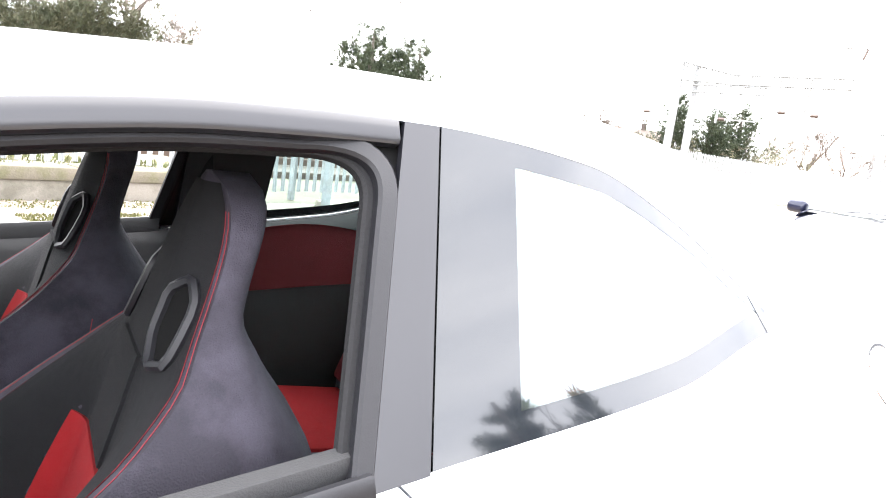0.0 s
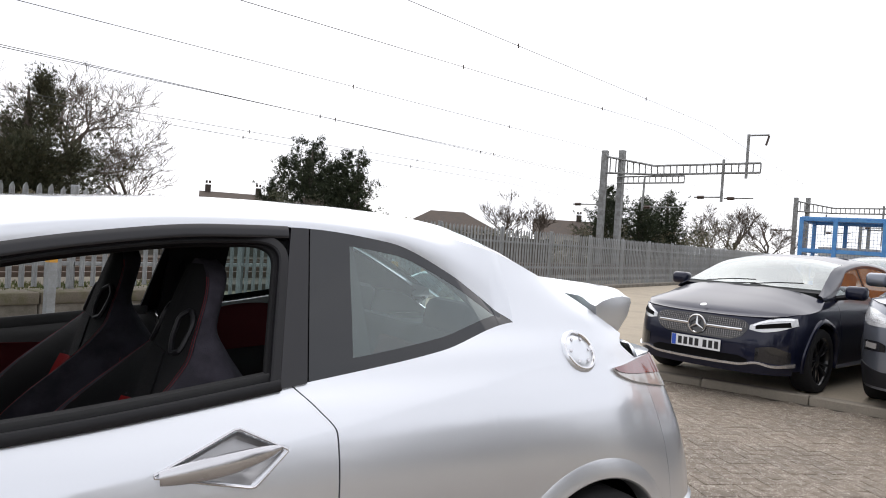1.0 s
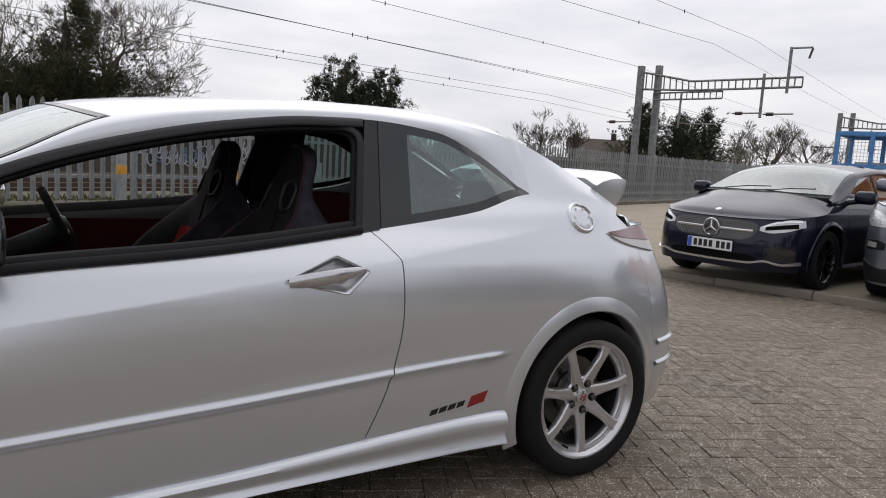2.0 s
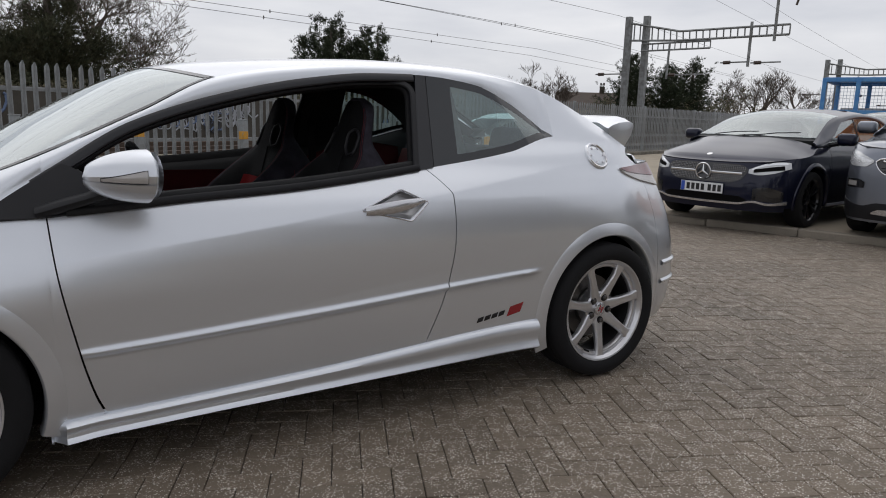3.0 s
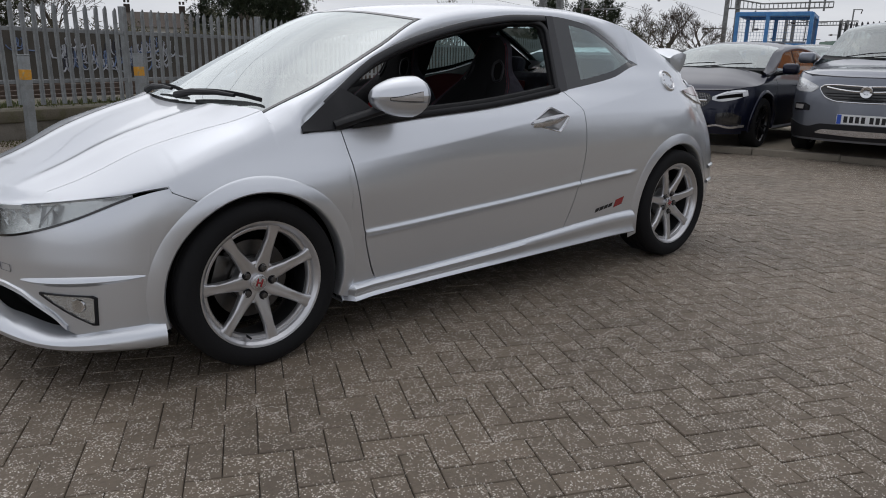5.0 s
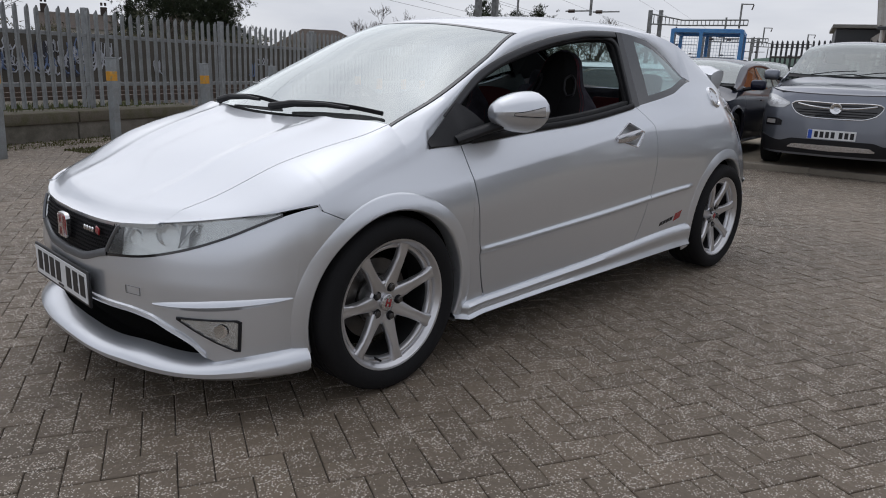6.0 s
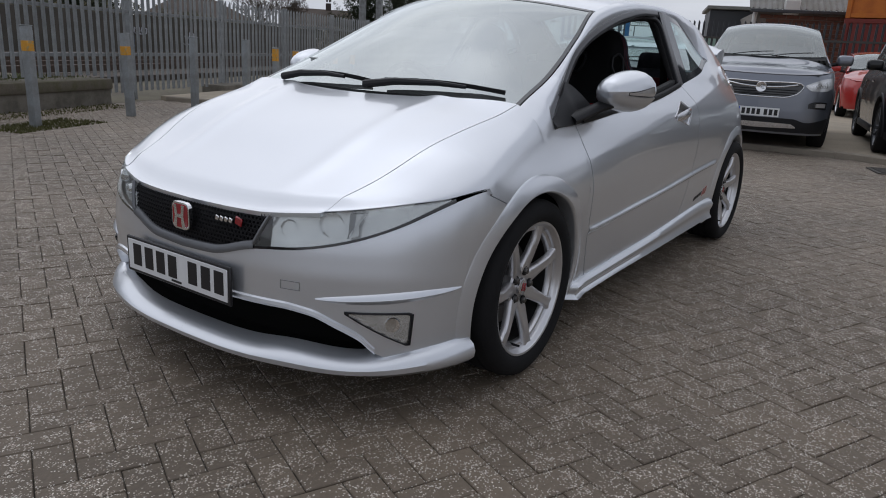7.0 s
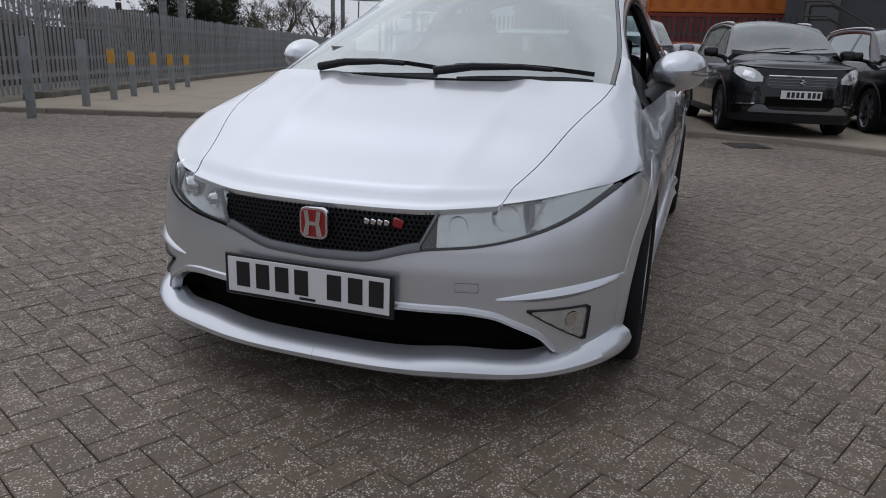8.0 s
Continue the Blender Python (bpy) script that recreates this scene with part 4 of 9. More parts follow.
sheet("screen_header_band", np.stack([gx[:, -2:], -gw[:, -2:], screen_z(gx, gw)[:, -2:] + 0.002], -1), GLOSS_BLACK, civic, 0.0, both=True)

cw = gx_u * 0.664
cv = np.linspace(0, 1, 8)[None, :]
cx = cowl_x(cw) + 0.002 + (screen_low(cw) + 0.012 - cowl_x(cw)) * cv
cz = top_height(cowl_x(cw), np.minimum(cw, 0.664)) - 0.016 + (screen_z(screen_low(cw), np.minimum(cw, 0.66)) - 0.002 - top_height(cowl_x(cw), cw) + 0.016) * cv**1.5
sheet("scuttle_panel", np.stack([cx + 0 * cv, -cw + 0 * cv, cz], -1), TRIM, civic, 0.02, both=True, label="black plastic scuttle panel")

# Roof.
rv = np.linspace(0, 1, 60)[None, :]
rw = gx_u * 0.52
rx = screen_high(rw) + 0.006 + (2.40 - 0.06 * (rw / 0.5) ** 2 - screen_high(rw) - 0.006) * rv
for _ in range(3):
    rw = gx_u * EDGE_W(rx)
    rx = screen_high(rw) + 0.006 + (2.40 - 0.06 * (rw / 0.5) ** 2 - screen_high(rw) - 0.006) * rv
sheet("roof_panel", np.stack([rx, -rw, screen_z(rx, rw)], -1), SILVER, civic, 0.012, both=True)

# Pillars and roof rail: from the window's upper edge to the roof's edge, with a rounded shoulder.
ax = np.r_[np.linspace(0.386, 0.9, 60), np.linspace(0.915, 2.38, 90), np.linspace(2.39, 2.416, 5)]
av = np.linspace(0, 1, 14)[None, :, None]
low, high = dlo_top_point(ax), edge_point(ax)
after = (ax > 2.415)[:, None]
low = np.where(after, belt_point(ax), low)
bulge = 0.018 * np.sin(math.pi * av) * np.stack([0 * ax, -0.75 + 0 * ax, 0.66 + 0 * ax], -1)[:, None, :] * np.clip(np.linalg.norm(high - low, axis=1) / 0.10, 0.1, 1.0)[:, None, None]
bulge = bulge * (1 - 0.7 * smooth(2.0, 2.41, ax))[:, None, None]
both_sides("side_frame", low[:, None, :] * (1 - av) + high[:, None, :] * av + bulge, SILVER, label="silver roof rail and rear pillar")
# The rear pillar carries the quarter's surface up to the roof edge.
cp_x = np.linspace(2.4165, 2.93, 44)[:, None]
cp_t = np.linspace(0, 1, 18)[None, :]
cp_s = SK.s_of_x(cp_x) + 0 * cp_t
cp_base = SK.point(cp_s, BELT(cp_x) + (np.maximum(EDGE_Z(cp_x), BELT(cp_x) + 0.01) - BELT(cp_x)) * cp_t)
cp_end = edge_point(cp_x[:, 0])
cp_end[:, 2] = np.maximum(cp_end[:, 2], BELT(cp_x[:, 0]) + 0.01)
both_sides("rear_pillar", cp_base + (cp_end[:, None, :] - cp_base[:, -1:]) * (cp_t**2)[..., None], SILVER, label="silver rear pillar")
# Tailgate glass and spoiler.
tv = np.linspace(0, 1, 30)[None, :]
tw = gx_u * (0.545 + 0.05 * tv)
tx = 2.405 - 0.06 * (tw / 0.5) ** 2 + (2.99 - 2.405) * tv
tz = screen_z(tx, tw) - 0.004
tail_glass = sheet("rear_window", np.stack([tx, -tw, tz], -1), TINT_GLASS, civic, 0.0, both=True)
tail_glass.visible_shadow = False
both_sides("rear_window_band", np.stack([tx[-6:, :], -tw[-6:, :], tz[-6:, :] + 0.003], -1), GLOSS_BLACK, 0.0)
hv = np.linspace(0, 1, 12)[None, :]
ls = np.linspace(TAIL_S, SK.s_end, 34)
lp = SK.point(ls, TAIL_TOP(ls))[::-1]
lt = np.stack([0.0 * ls + 2.99, -np.linspace(0, 0.60, 34), screen_z(np.full(34, 2.99), np.linspace(0, 0.60, 34)) - 0.004], -1)
sheet("tailgate", lp[:, None, :] * (1 - hv[..., None]) + lt[:, None, :] * hv[..., None], SILVER, civic, 0.01, both=True)

# Spoiler: an airfoil from side to side, curling down to the pillars.
prof = [(0.0, 0.0), (0.04, 0.016), (0.10, 0.028), (0.17, 0.034), (0.225, 0.028), (0.232, 0.012), (0.215, -0.004), (0.15, -0.012), (0.08, -0.012), (0.03, -0.012)]
ws = np.linspace(0, 0.60, 26)
sp = []
for w in ws:
    drop = 0.10 * smooth(0.50, 0.60, w)
    ring = []
    for a, b in prof:
        thick = 1.3 + 6.5 * smooth(0.34, 0.585, w)
        zz = b if b > 0 else b * thick
        ring.append((2.815 + a * (0.84 - 0.10 * (w / 0.6) ** 2) + 0.05 * (1 - (w / 0.6) ** 2), -w, 1.178 + 0.004 * (1 - (w / 0.62) ** 2) + zz - 0.25 * drop))
    sp.append(ring + [ring[0]])
sheet("spoiler", np.array(sp), SILVER, civic, 0.0, both=True, label="silver rear roof spoiler")
spe = np.array(sp)[-1]
for sgn in (1, -1):
    c = spe[:-1].mean(0)
    vv3 = [tuple(q * [1, sgn, 1]) for q in spe[:-1]] + [tuple((c + [0, -0.012, 0]) * [1, sgn, 1])]
    mesh_object("spoiler_end", vv3, [(i, (i + 1) % 10, 10) for i in range(10)], SILVER, civic)

# Side glass and black window surrounds.
qx = np.r_[np.linspace(1.806, 2.2, 26), np.linspace(2.21, 2.415, 24)]
qv = np.linspace(0, 1, 16)
slant = 0.060 * (1 - smooth(1.80, 2.25, qx))
ql, qh = belt_point(qx - slant), dlo_top_point(qx)
ht = np.maximum(np.linalg.norm(qh - ql, axis=1), 1e-3)


def quarter(t0, t1, n, out, keep=slice(None)):
    t = np.linspace(0, 1, n)[None, :, None]
    a = (ql + (qh - ql) * np.clip(t0, 0, 1)[:, None])[keep]
    b = (ql + (qh - ql) * np.clip(t1, 0, 1)[:, None])[keep]
    return a[:, None, :] * (1 - t) + b[:, None, :] * t + [0, -out, 0]


for side in (False, True):
    g = sheet("quarter_glass", quarter(0 * ht, 0 * ht + 1, 16, -0.0014), TINT_GLASS, civic, 0.0, mirror=side, label="tinted fixed side glass")
    g.visible_shadow = False
    sheet("glass_band", quarter(0 * ht, np.minimum(0.036 / ht, 0.5), 5, -0.0008), CERAMIC, civic, 0.0, mirror=side)
    sheet("glass_band", quarter(1 - np.minimum(0.036 / ht, 0.5), 0 * ht + 1, 5, -0.0008), CERAMIC, civic, 0.0, mirror=side)
    sheet("glass_band", quarter(0 * ht, 0 * ht + 1, 12, 0.0002, qx < 1.925), CERAMIC, civic, 0.0, mirror=side)
    sheet("glass_band", quarter(0 * ht, 0 * ht + 1, 8, 0.0002, qx > 2.36), CERAMIC, civic, 0.0, mirror=side)
    pxs = np.linspace(0, 1, 6)
    pl, ph = belt_point(1.668 + 0.072 * pxs), dlo_top_point(1.752 + 0.048 * pxs)
    ww = np.linspace(0, 1, 14)[None, :, None]
    sheet("pillar_cover", pl[:, None, :] * (1 - ww) + ph[:, None, :] * ww + [0, -0.006, 0], PILLAR, civic, 0.012, mirror=side, label="satin black pillar cover")
    txs = np.linspace(0.225, 0.60, 20)
    tl, th = belt_point(txs), dlo_top_point(txs)
    th = th + np.stack([0 * txs, -0.012 * (1 - smooth(0.38, 0.46, txs)) * smooth(0.22, 0.27, txs), 0 * txs], -1)
    tl = tl + np.stack([0 * txs, -0.010 * (1 - smooth(0.38, 0.46, txs)), 0 * txs], -1)
    th = np.where((txs > 0.44)[:, None], tl + (th - tl) * np.clip(((0.60 - txs) / 0.16), 0.02, 1)[:, None], th)
    sheet("mirror_corner", tl[:, None, :] * (1 - ww) + th[:, None, :] * ww + [0, -0.004, 0], TRIM, civic, 0.02, mirror=side, label="black plastic corner panel")


def strip(name, pts, width, thick, mat, side, out=(0, -1, 0), label=""):
    """A flat moulding along a line of points; width lies in the panel, thick stands out of it."""
    pts = np.asarray(pts, float)
    t = np.gradient(pts, axis=0)
    t /= np.linalg.norm(t, axis=1, keepdims=True)
    o = np.asarray(out, float)
    o = o / np.linalg.norm(o)
    c = np.cross(t, o)
    c /= np.linalg.norm(c, axis=1, keepdims=True)
    ring = [(-0.5, -0.3), (-0.5, 0.7), (-0.35, 1.0), (0.35, 1.0), (0.5, 0.7), (0.5, -0.3)]
    g = np.stack([pts + a * width * c + b * thick * o for a, b in ring + ring[:1]], 1)
    return sheet(name, g, mat, civic, 0.0, mirror=side, label=label)


for side in (False, True):
    dx = np.r_[np.linspace(0.36, 0.9, 40), np.linspace(0.92, 1.745, 40)]
    strip("upper_window_seal", dlo_top_point(dx) + [0, 0.002, -0.016], 0.034, 0.012, PILLAR, side, (0, -0.9, 0.43))
    bx = np.linspace(0.44, 1.672, 50)
    strip("waist_seal", belt_point(bx) + [0, -0.001, 0.008], 0.026, 0.010, TRIM, side, (0, -1, 0.2))
    strip("inner_waist_seal", belt_point(bx) + [0, 0.035, 0.004], 0.03, 0.03, DASH, side, (0, -0.1, 1))
    # Inner seal of the door opening: up the pillar, round the corner and along under the roof rail.
    foot_p, head_p = belt_point(np.array(1.662))[None], dlo_top_point(np.array(1.742))[None]
    tq = np.linspace(0.0, 0.74, 14)[:, None]
    up_line = foot_p * (1 - tq) + head_p * tq + [0, 0.008, 0]
    fore = dlo_top_point(np.linspace(1.63, 0.40, 60)) + [0, 0.016, -0.036]
    bend = np.linspace(0, 1, 12)[1:-1, None]
    knee = head_p * 0.93 + foot_p * 0.07 + [0.0, 0.010, 0]
    turn_ = up_line[-1:] * (1 - bend) ** 2 + 2 * knee * bend * (1 - bend) + fore[:1] * bend**2
    loop = np.concatenate([up_line, turn_, fore])
    strip("inner_window_seal", loop, 0.026, 0.014, TRIM, side, (0, -0.9, 0.43))
    strip("window_channel", loop + [-0.012, 0.014, -0.008], 0.024, 0.012, RUBBER, side, (0, -0.9, 0.43))

# Wheel-arch flares.
for cx, cz, a0, a1 in ((0.0, 0.312, -18, 196), (2.633, 0.325, -8, 204)):
    an = np.radians(np.linspace(a0, a1, 70))[:, None]
    prof_r = [(0.408, -0.004), (0.406, 0.0005), (0.399, 0.0030), (0.380, 0.0072), (0.362, 0.0105), (0.353, 0.0105), (0.348, 0.006), (0.346, -0.001), (0.345, -0.05)]
    g = []
    for r, o in prof_r:
        x, z = cx + r * np.cos(an[:, 0]), cz + r * np.sin(an[:, 0])
        g.append(SK.point(SK.s_of_x(x), z, o))
    both_sides("wheel_arch_flare", np.stack(g, 1), SILVER, 0.0)
    # Dark wheel housing.
    g = []
    for r, y in ((0.350, -0.80), (0.375, -0.74), (0.375, -0.50), (0.0, -0.50)):
        a2 = np.radians(np.linspace(-20, 200, 40))
        g.append(np.stack([cx + r * np.cos(a2), y + 0 * a2, cz + r * np.sin(a2)], -1))
    both_sides("wheel_housing", np.stack(g, 1), DARK, 0.0)

# Side skirts.
kx = np.linspace(0.365, 2.262, 60)
kz = SILL(kx) + 0.006
kb = curve((0.36, 0.166), (0.5, 0.172), (1.0, 0.185), (2.27, 0.206))(kx)
kw = -SK.point(SK.s_of_x(kx), SILL(kx))[:, 1] - 0.05 * ((1 - smooth(0.365, 0.40, kx)) + smooth(2.235, 2.262, kx))
flare_end = 0.008 * (smooth(2.0, 2.25, kx) + 1 - smooth(0.36, 0.50, kx))
prof_k = [(0.004, 0.0), (-0.006, 0.02), (-0.016, 0.10), (-0.024, 0.24), (-0.022, 0.40), (-0.012, 0.58), (-0.013, 0.74), (-0.024, 0.88), (-0.026, 0.94), (-0.016, 1.0), (0.10, 1.0)]
g = np.stack([np.stack([kx, -(kw - o + flare_end * min(1, 4 * f)), kz + (kb - kz) * f], -1) for o, f in prof_k], 1)
both_sides("side_skirt", g, SILVER, 0.01)
box("floor_pan", (2.6, 1.36, 0.05), (1.25, 0, 0.21), DARK, civic, 0.01)
box("front_undertray", (0.7, 0.9, 0.04), (-0.22, 0, 0.20), DARK, civic, 0.01)
box("rear_underbody", (1.0, 1.2, 0.06), (2.75, 0, 0.27), DARK, civic, 0.01)
box("bulkhead", (0.05, 1.36, 0.55), (0.22, 0, 0.52), DARK, civic, 0.01)

# Front lip with its raised ends.
lip_s = np.linspace(0, SK.s_of_x(-0.352), 80)
lw = SK.pw(lip_s)
end = smooth(0.60, 0.83, lw)
ring = [(-0.05, 0.215), (-0.010, 0.205), (0.022, 0.192), (0.036, 0.178), (0.036, 0.164), (0.020, 0.152), (-0.04, 0.150)]
lg = []
for o, z in ring:
    top = (z - 0.150) / 0.065
    lg.append(SK.point(lip_s, z + 0.010 * end + (0.035 * end + 0.012 * np.exp(-((lw - 0.42) / 0.12) ** 2)) * top, o + (0.014 if o > 0 else 0.008) * end))
sheet("front_lip", np.stack(lg, 1), SILVER, civic, 0.0, both=True, label="silver front splitter lip")
# Rolled edge along the intake's upper border.
im = lip_s[lw < 0.665]
for side in (False, True):
    pts = SK.point(im, INTAKE_TOP(SK.pw(im)) + 0.004, 0.004)
    sheet("intake_rim", np.stack([SK.point(im, INTAKE_TOP(SK.pw(im)) + dz, o) for dz, o in ((0.020, -0.001), (0.016, 0.007), (0.006, 0.009), (-0.002, 0.004), (-0.004, -0.03))], 1), SILVER, civic, 0.0, mirror=side)
# Intake opening, backed by a near-black sheet that stands in for its shade.
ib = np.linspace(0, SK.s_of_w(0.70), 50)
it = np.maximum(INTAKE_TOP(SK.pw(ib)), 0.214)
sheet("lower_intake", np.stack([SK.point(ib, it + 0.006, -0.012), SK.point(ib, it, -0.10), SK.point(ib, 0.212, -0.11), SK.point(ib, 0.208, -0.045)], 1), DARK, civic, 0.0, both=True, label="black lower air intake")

# Grille: recessed mesh in a gunmetal frame.
gs = np.linspace(0, SK.s_of_w(0.345), 30)


def grille_low(w):
    return LAMP_LOW(w)


def grille_edge(w):
    return LAMP_TOP(w) - 0.006


gs2 = np.linspace(0, 1, 10)
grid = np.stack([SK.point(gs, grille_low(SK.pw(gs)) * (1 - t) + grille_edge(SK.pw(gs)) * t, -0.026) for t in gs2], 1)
# Near-black sheet behind the mesh paints in the shade there.
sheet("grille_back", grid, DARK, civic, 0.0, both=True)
gv_, gf_ = [], []
step_w, step_z = 0.0145, 0.0125
for row in range(13):
    for col in range(-25, 26):
        w0 = (col + 0.5 * (row % 2)) * step_w
        z0 = 0.458 + row * step_z
        if abs(w0) > 0.335 or z0 < grille_low(abs(w0)) + 0.008 or z0 > grille_edge(abs(w0)) - 0.004 or abs(w0) > 0.30 + (z0 - 0.52) * 0.35:
            continue
        hexa = []
        for r, o in ((0.0078, -0.006), (0.0056, -0.006), (0.0056, -0.022)):
            for k in range(6):
                a = math.pi / 6 + k * math.pi / 3
                ww_, zz_ = w0 + r * math.cos(a) * 0.98, z0 + r * math.sin(a) * 0.95
                q = SK.point(SK.s_of_w(abs(ww_)), zz_, o)
                hexa.append((q[0], -q[1] if ww_ > 0 else q[1], q[2]))
        b = len(gv_)
        gv_ += hexa
        gf_ += [(b + r * 6 + k, b + r * 6 + (k + 1) % 6, b + r * 6 + 6 + (k + 1) % 6, b + r * 6 + 6 + k) for r in range(2) for k in range(6)]
tagged(mesh_object("grille_mesh", gv_, gf_, TRIM, civic, smooth=False, label="black honeycomb grille mesh"), kind="stuff")
fs = np.linspace(0, SK.s_of_w(0.305), 30)
sheet("grille_frame", np.stack([SK.point(fs, LAMP_LOW(SK.pw(fs)) + dz, o) for dz, o in ((0.026, -0.020), (0.024, 0.000), (0.010, 0.006), (-0.001, 0.004), (-0.003, -0.01))], 1), GUNMETAL, civic, 0.0, both=True, label="gunmetal lower grille frame")
bz = np.linspace(0, 1, 12)
for sgn in (1, -1):
    q = SK.point(SK.s_of_w(0.303 + 0.045 * bz), 0.524 + (0.612 - 0.524) * bz, 0.003)
    tube_part("grille_end_trim", [tuple(v * [1, sgn, 1]) for v in q], 0.006, GUNMETAL, civic, 6)


def rounded(w, h, r, n=5):
    pts = []
    for cx, cy, a0 in ((w / 2 - r, h / 2 - r, 0), (-w / 2 + r, h / 2 - r, 90), (-w / 2 + r, -h / 2 + r, 180), (w / 2 - r, -h / 2 + r, 270)):
        pts += [(cx + r * math.cos(radians(a0 + 90 * k / n)), cy + r * math.sin(radians(a0 + 90 * k / n))) for k in range(n + 1)]
    return pts


def emblem(parent, at, size, face):
    """A plain red rounded plate in a chrome rim with light bars; it looks along -x."""
    move = lambda pts: [(a + at[1], b + at[2]) for a, b in pts]
    b = prism("emblem_rim", move(rounded(size * 0.98, size, size * 0.24)), at[0] + 0.012, at[0] - 0.003, CHROME, parent, "chrome badge rim", 0.0012, "x")
    prism("emblem_field", move(rounded(size * 0.84, size * 0.86, size * 0.18)), at[0] + 0.004, at[0] - 0.0042, face, b, "red enamel badge", 0.0, "x")
    for dy, tilt in ((-1, 1), (1, 1)):
        bar = [(dy * size * 0.30, size * 0.40), (dy * size * 0.15, size * 0.40), (dy * size * 0.10, -size * 0.0), (dy * size * 0.15, -size * 0.40), (dy * size * 0.34, -size * 0.40), (dy * size * 0.24, 0.0)]
        prism("emblem_bar", move(bar), at[0], at[0] - 0.008, CHROME, b, "", 0.0, "x")
    prism("emblem_bar", move([(-size * 0.14, size * 0.06), (size * 0.14, size * 0.06), (size * 0.14, -size * 0.06), (-size * 0.14, -size * 0.06)]), at[0], at[0] - 0.0085, CHROME, b, "", 0.0, "x")
    return b


emblem(civic, (-0.802, 0.0, 0.560), 0.088, RED_BADGE)
# Script badge on the grille: plain slanted bars, the last one a red block.
for i in range(4):
    yb = -0.150 - 0.019 * i
    qb = SK.point(SK.s_of_w(abs(yb)), 0.578, 0.0)
    part("badge_bar", box_bm((0.006, 0.015, 0.016), (float(qb[0]) - 0.004, yb, 0.577), 0.002, None, pose(0, 0, 0, 14, 0, 0)), CHROME, civic)
qb = SK.point(SK.s_of_w(0.238), 0.582, 0.0)
part("badge_block", box_bm((0.007, 0.030, 0.026), (float(qb[0]) - 0.004, -0.238, 0.579), 0.003, None, pose(0, 0, 0, 14, 0, 0)), RED_BADGE, civic, "red block badge")

# Headlamps: lens flush with the skin, a grey shell and bright reflectors behind it.
hs = np.linspace(0, 1, 90)[:, None]
ht_ = np.linspace(0, 1, 13)[None, :]


def lamp_grid(out, w0=0.305, w1=0.800, pad=0.003):
    slant = 0.045 * ht_ * (1 - hs) ** 3
    w = w0 + slant + (w1 - w0 - slant) * hs
    s = SK.s_of_w(w)
    lo, hi = LAMP_LOW(w) + pad, np.maximum(LAMP_TOP(w) - pad, LAMP_LOW(w) + pad + 0.001)
    return SK.point(s, lo + (hi - lo) * ht_, out)


for side in (False, True):
    lens = sheet("headlamp_lens", lamp_grid(0.001), HAZY_LENS, civic, 0.006, mirror=side, label="slightly hazy clear headlamp lens")
    lens.visible_shadow = False
    facet = -0.026 - 0.012 * np.sin(math.pi * hs) * (1 - (2 * ht_ - 1) ** 2)
    sheet("headlamp_shell", lamp_grid(facet, pad=0.0), LAMP_SHELL, civic, 0.0, mirror=side, label="silver-grey smooth lamp housing")
    sheet("headlamp_bezel", lamp_grid(-0.006, w0=0.70, pad=0.0)[:, 11:], GLOSS_BLACK, civic, 0.0, mirror=side)
    sheet("headlamp_edge", np.concatenate([lamp_grid(0.002, pad=0.0)[:, :1], lamp_grid(0.002, pad=0.008)[:, :1]], 1), GLOSS_BLACK, civic, 0.0, mirror=side)
    for a, b, mt in ((0.582, 0.588, GUNMETAL), (0.589, 0.612, LAMP_CLEAR)):
        sheet("lamp_rib", lamp_grid(-0.011, a, b, 0.012), mt, civic, 0.004, mirror=side)
    sgn = -1 if side else 1
    for w0, r, z0 in ((0.40, 0.024, 0.575), (0.53, 0.034, 0.600), (0.64, 0.026, 0.634)):
        q = SK.point(SK.s_of_w(w0), z0, -0.027)
        f = SK.point(SK.s_of_w(w0), z0, 0.0) - q
        bowl = lathe("reflector_bowl", [(0.004, 0.03), (r * 0.6, 0.026), (r, 0.0), (r * 1.08, -0.004), (r * 1.1, 0.01)], REFLECTOR, civic, 20, "y")
        bowl.matrix_basis = Matrix.Translation((q[0] + 0.004, sgn * q[1], q[2])) @ pose(0, 0, 0, 0, 0, sgn * -(58 - 30 * (w0 - 0.44) / 0.22))

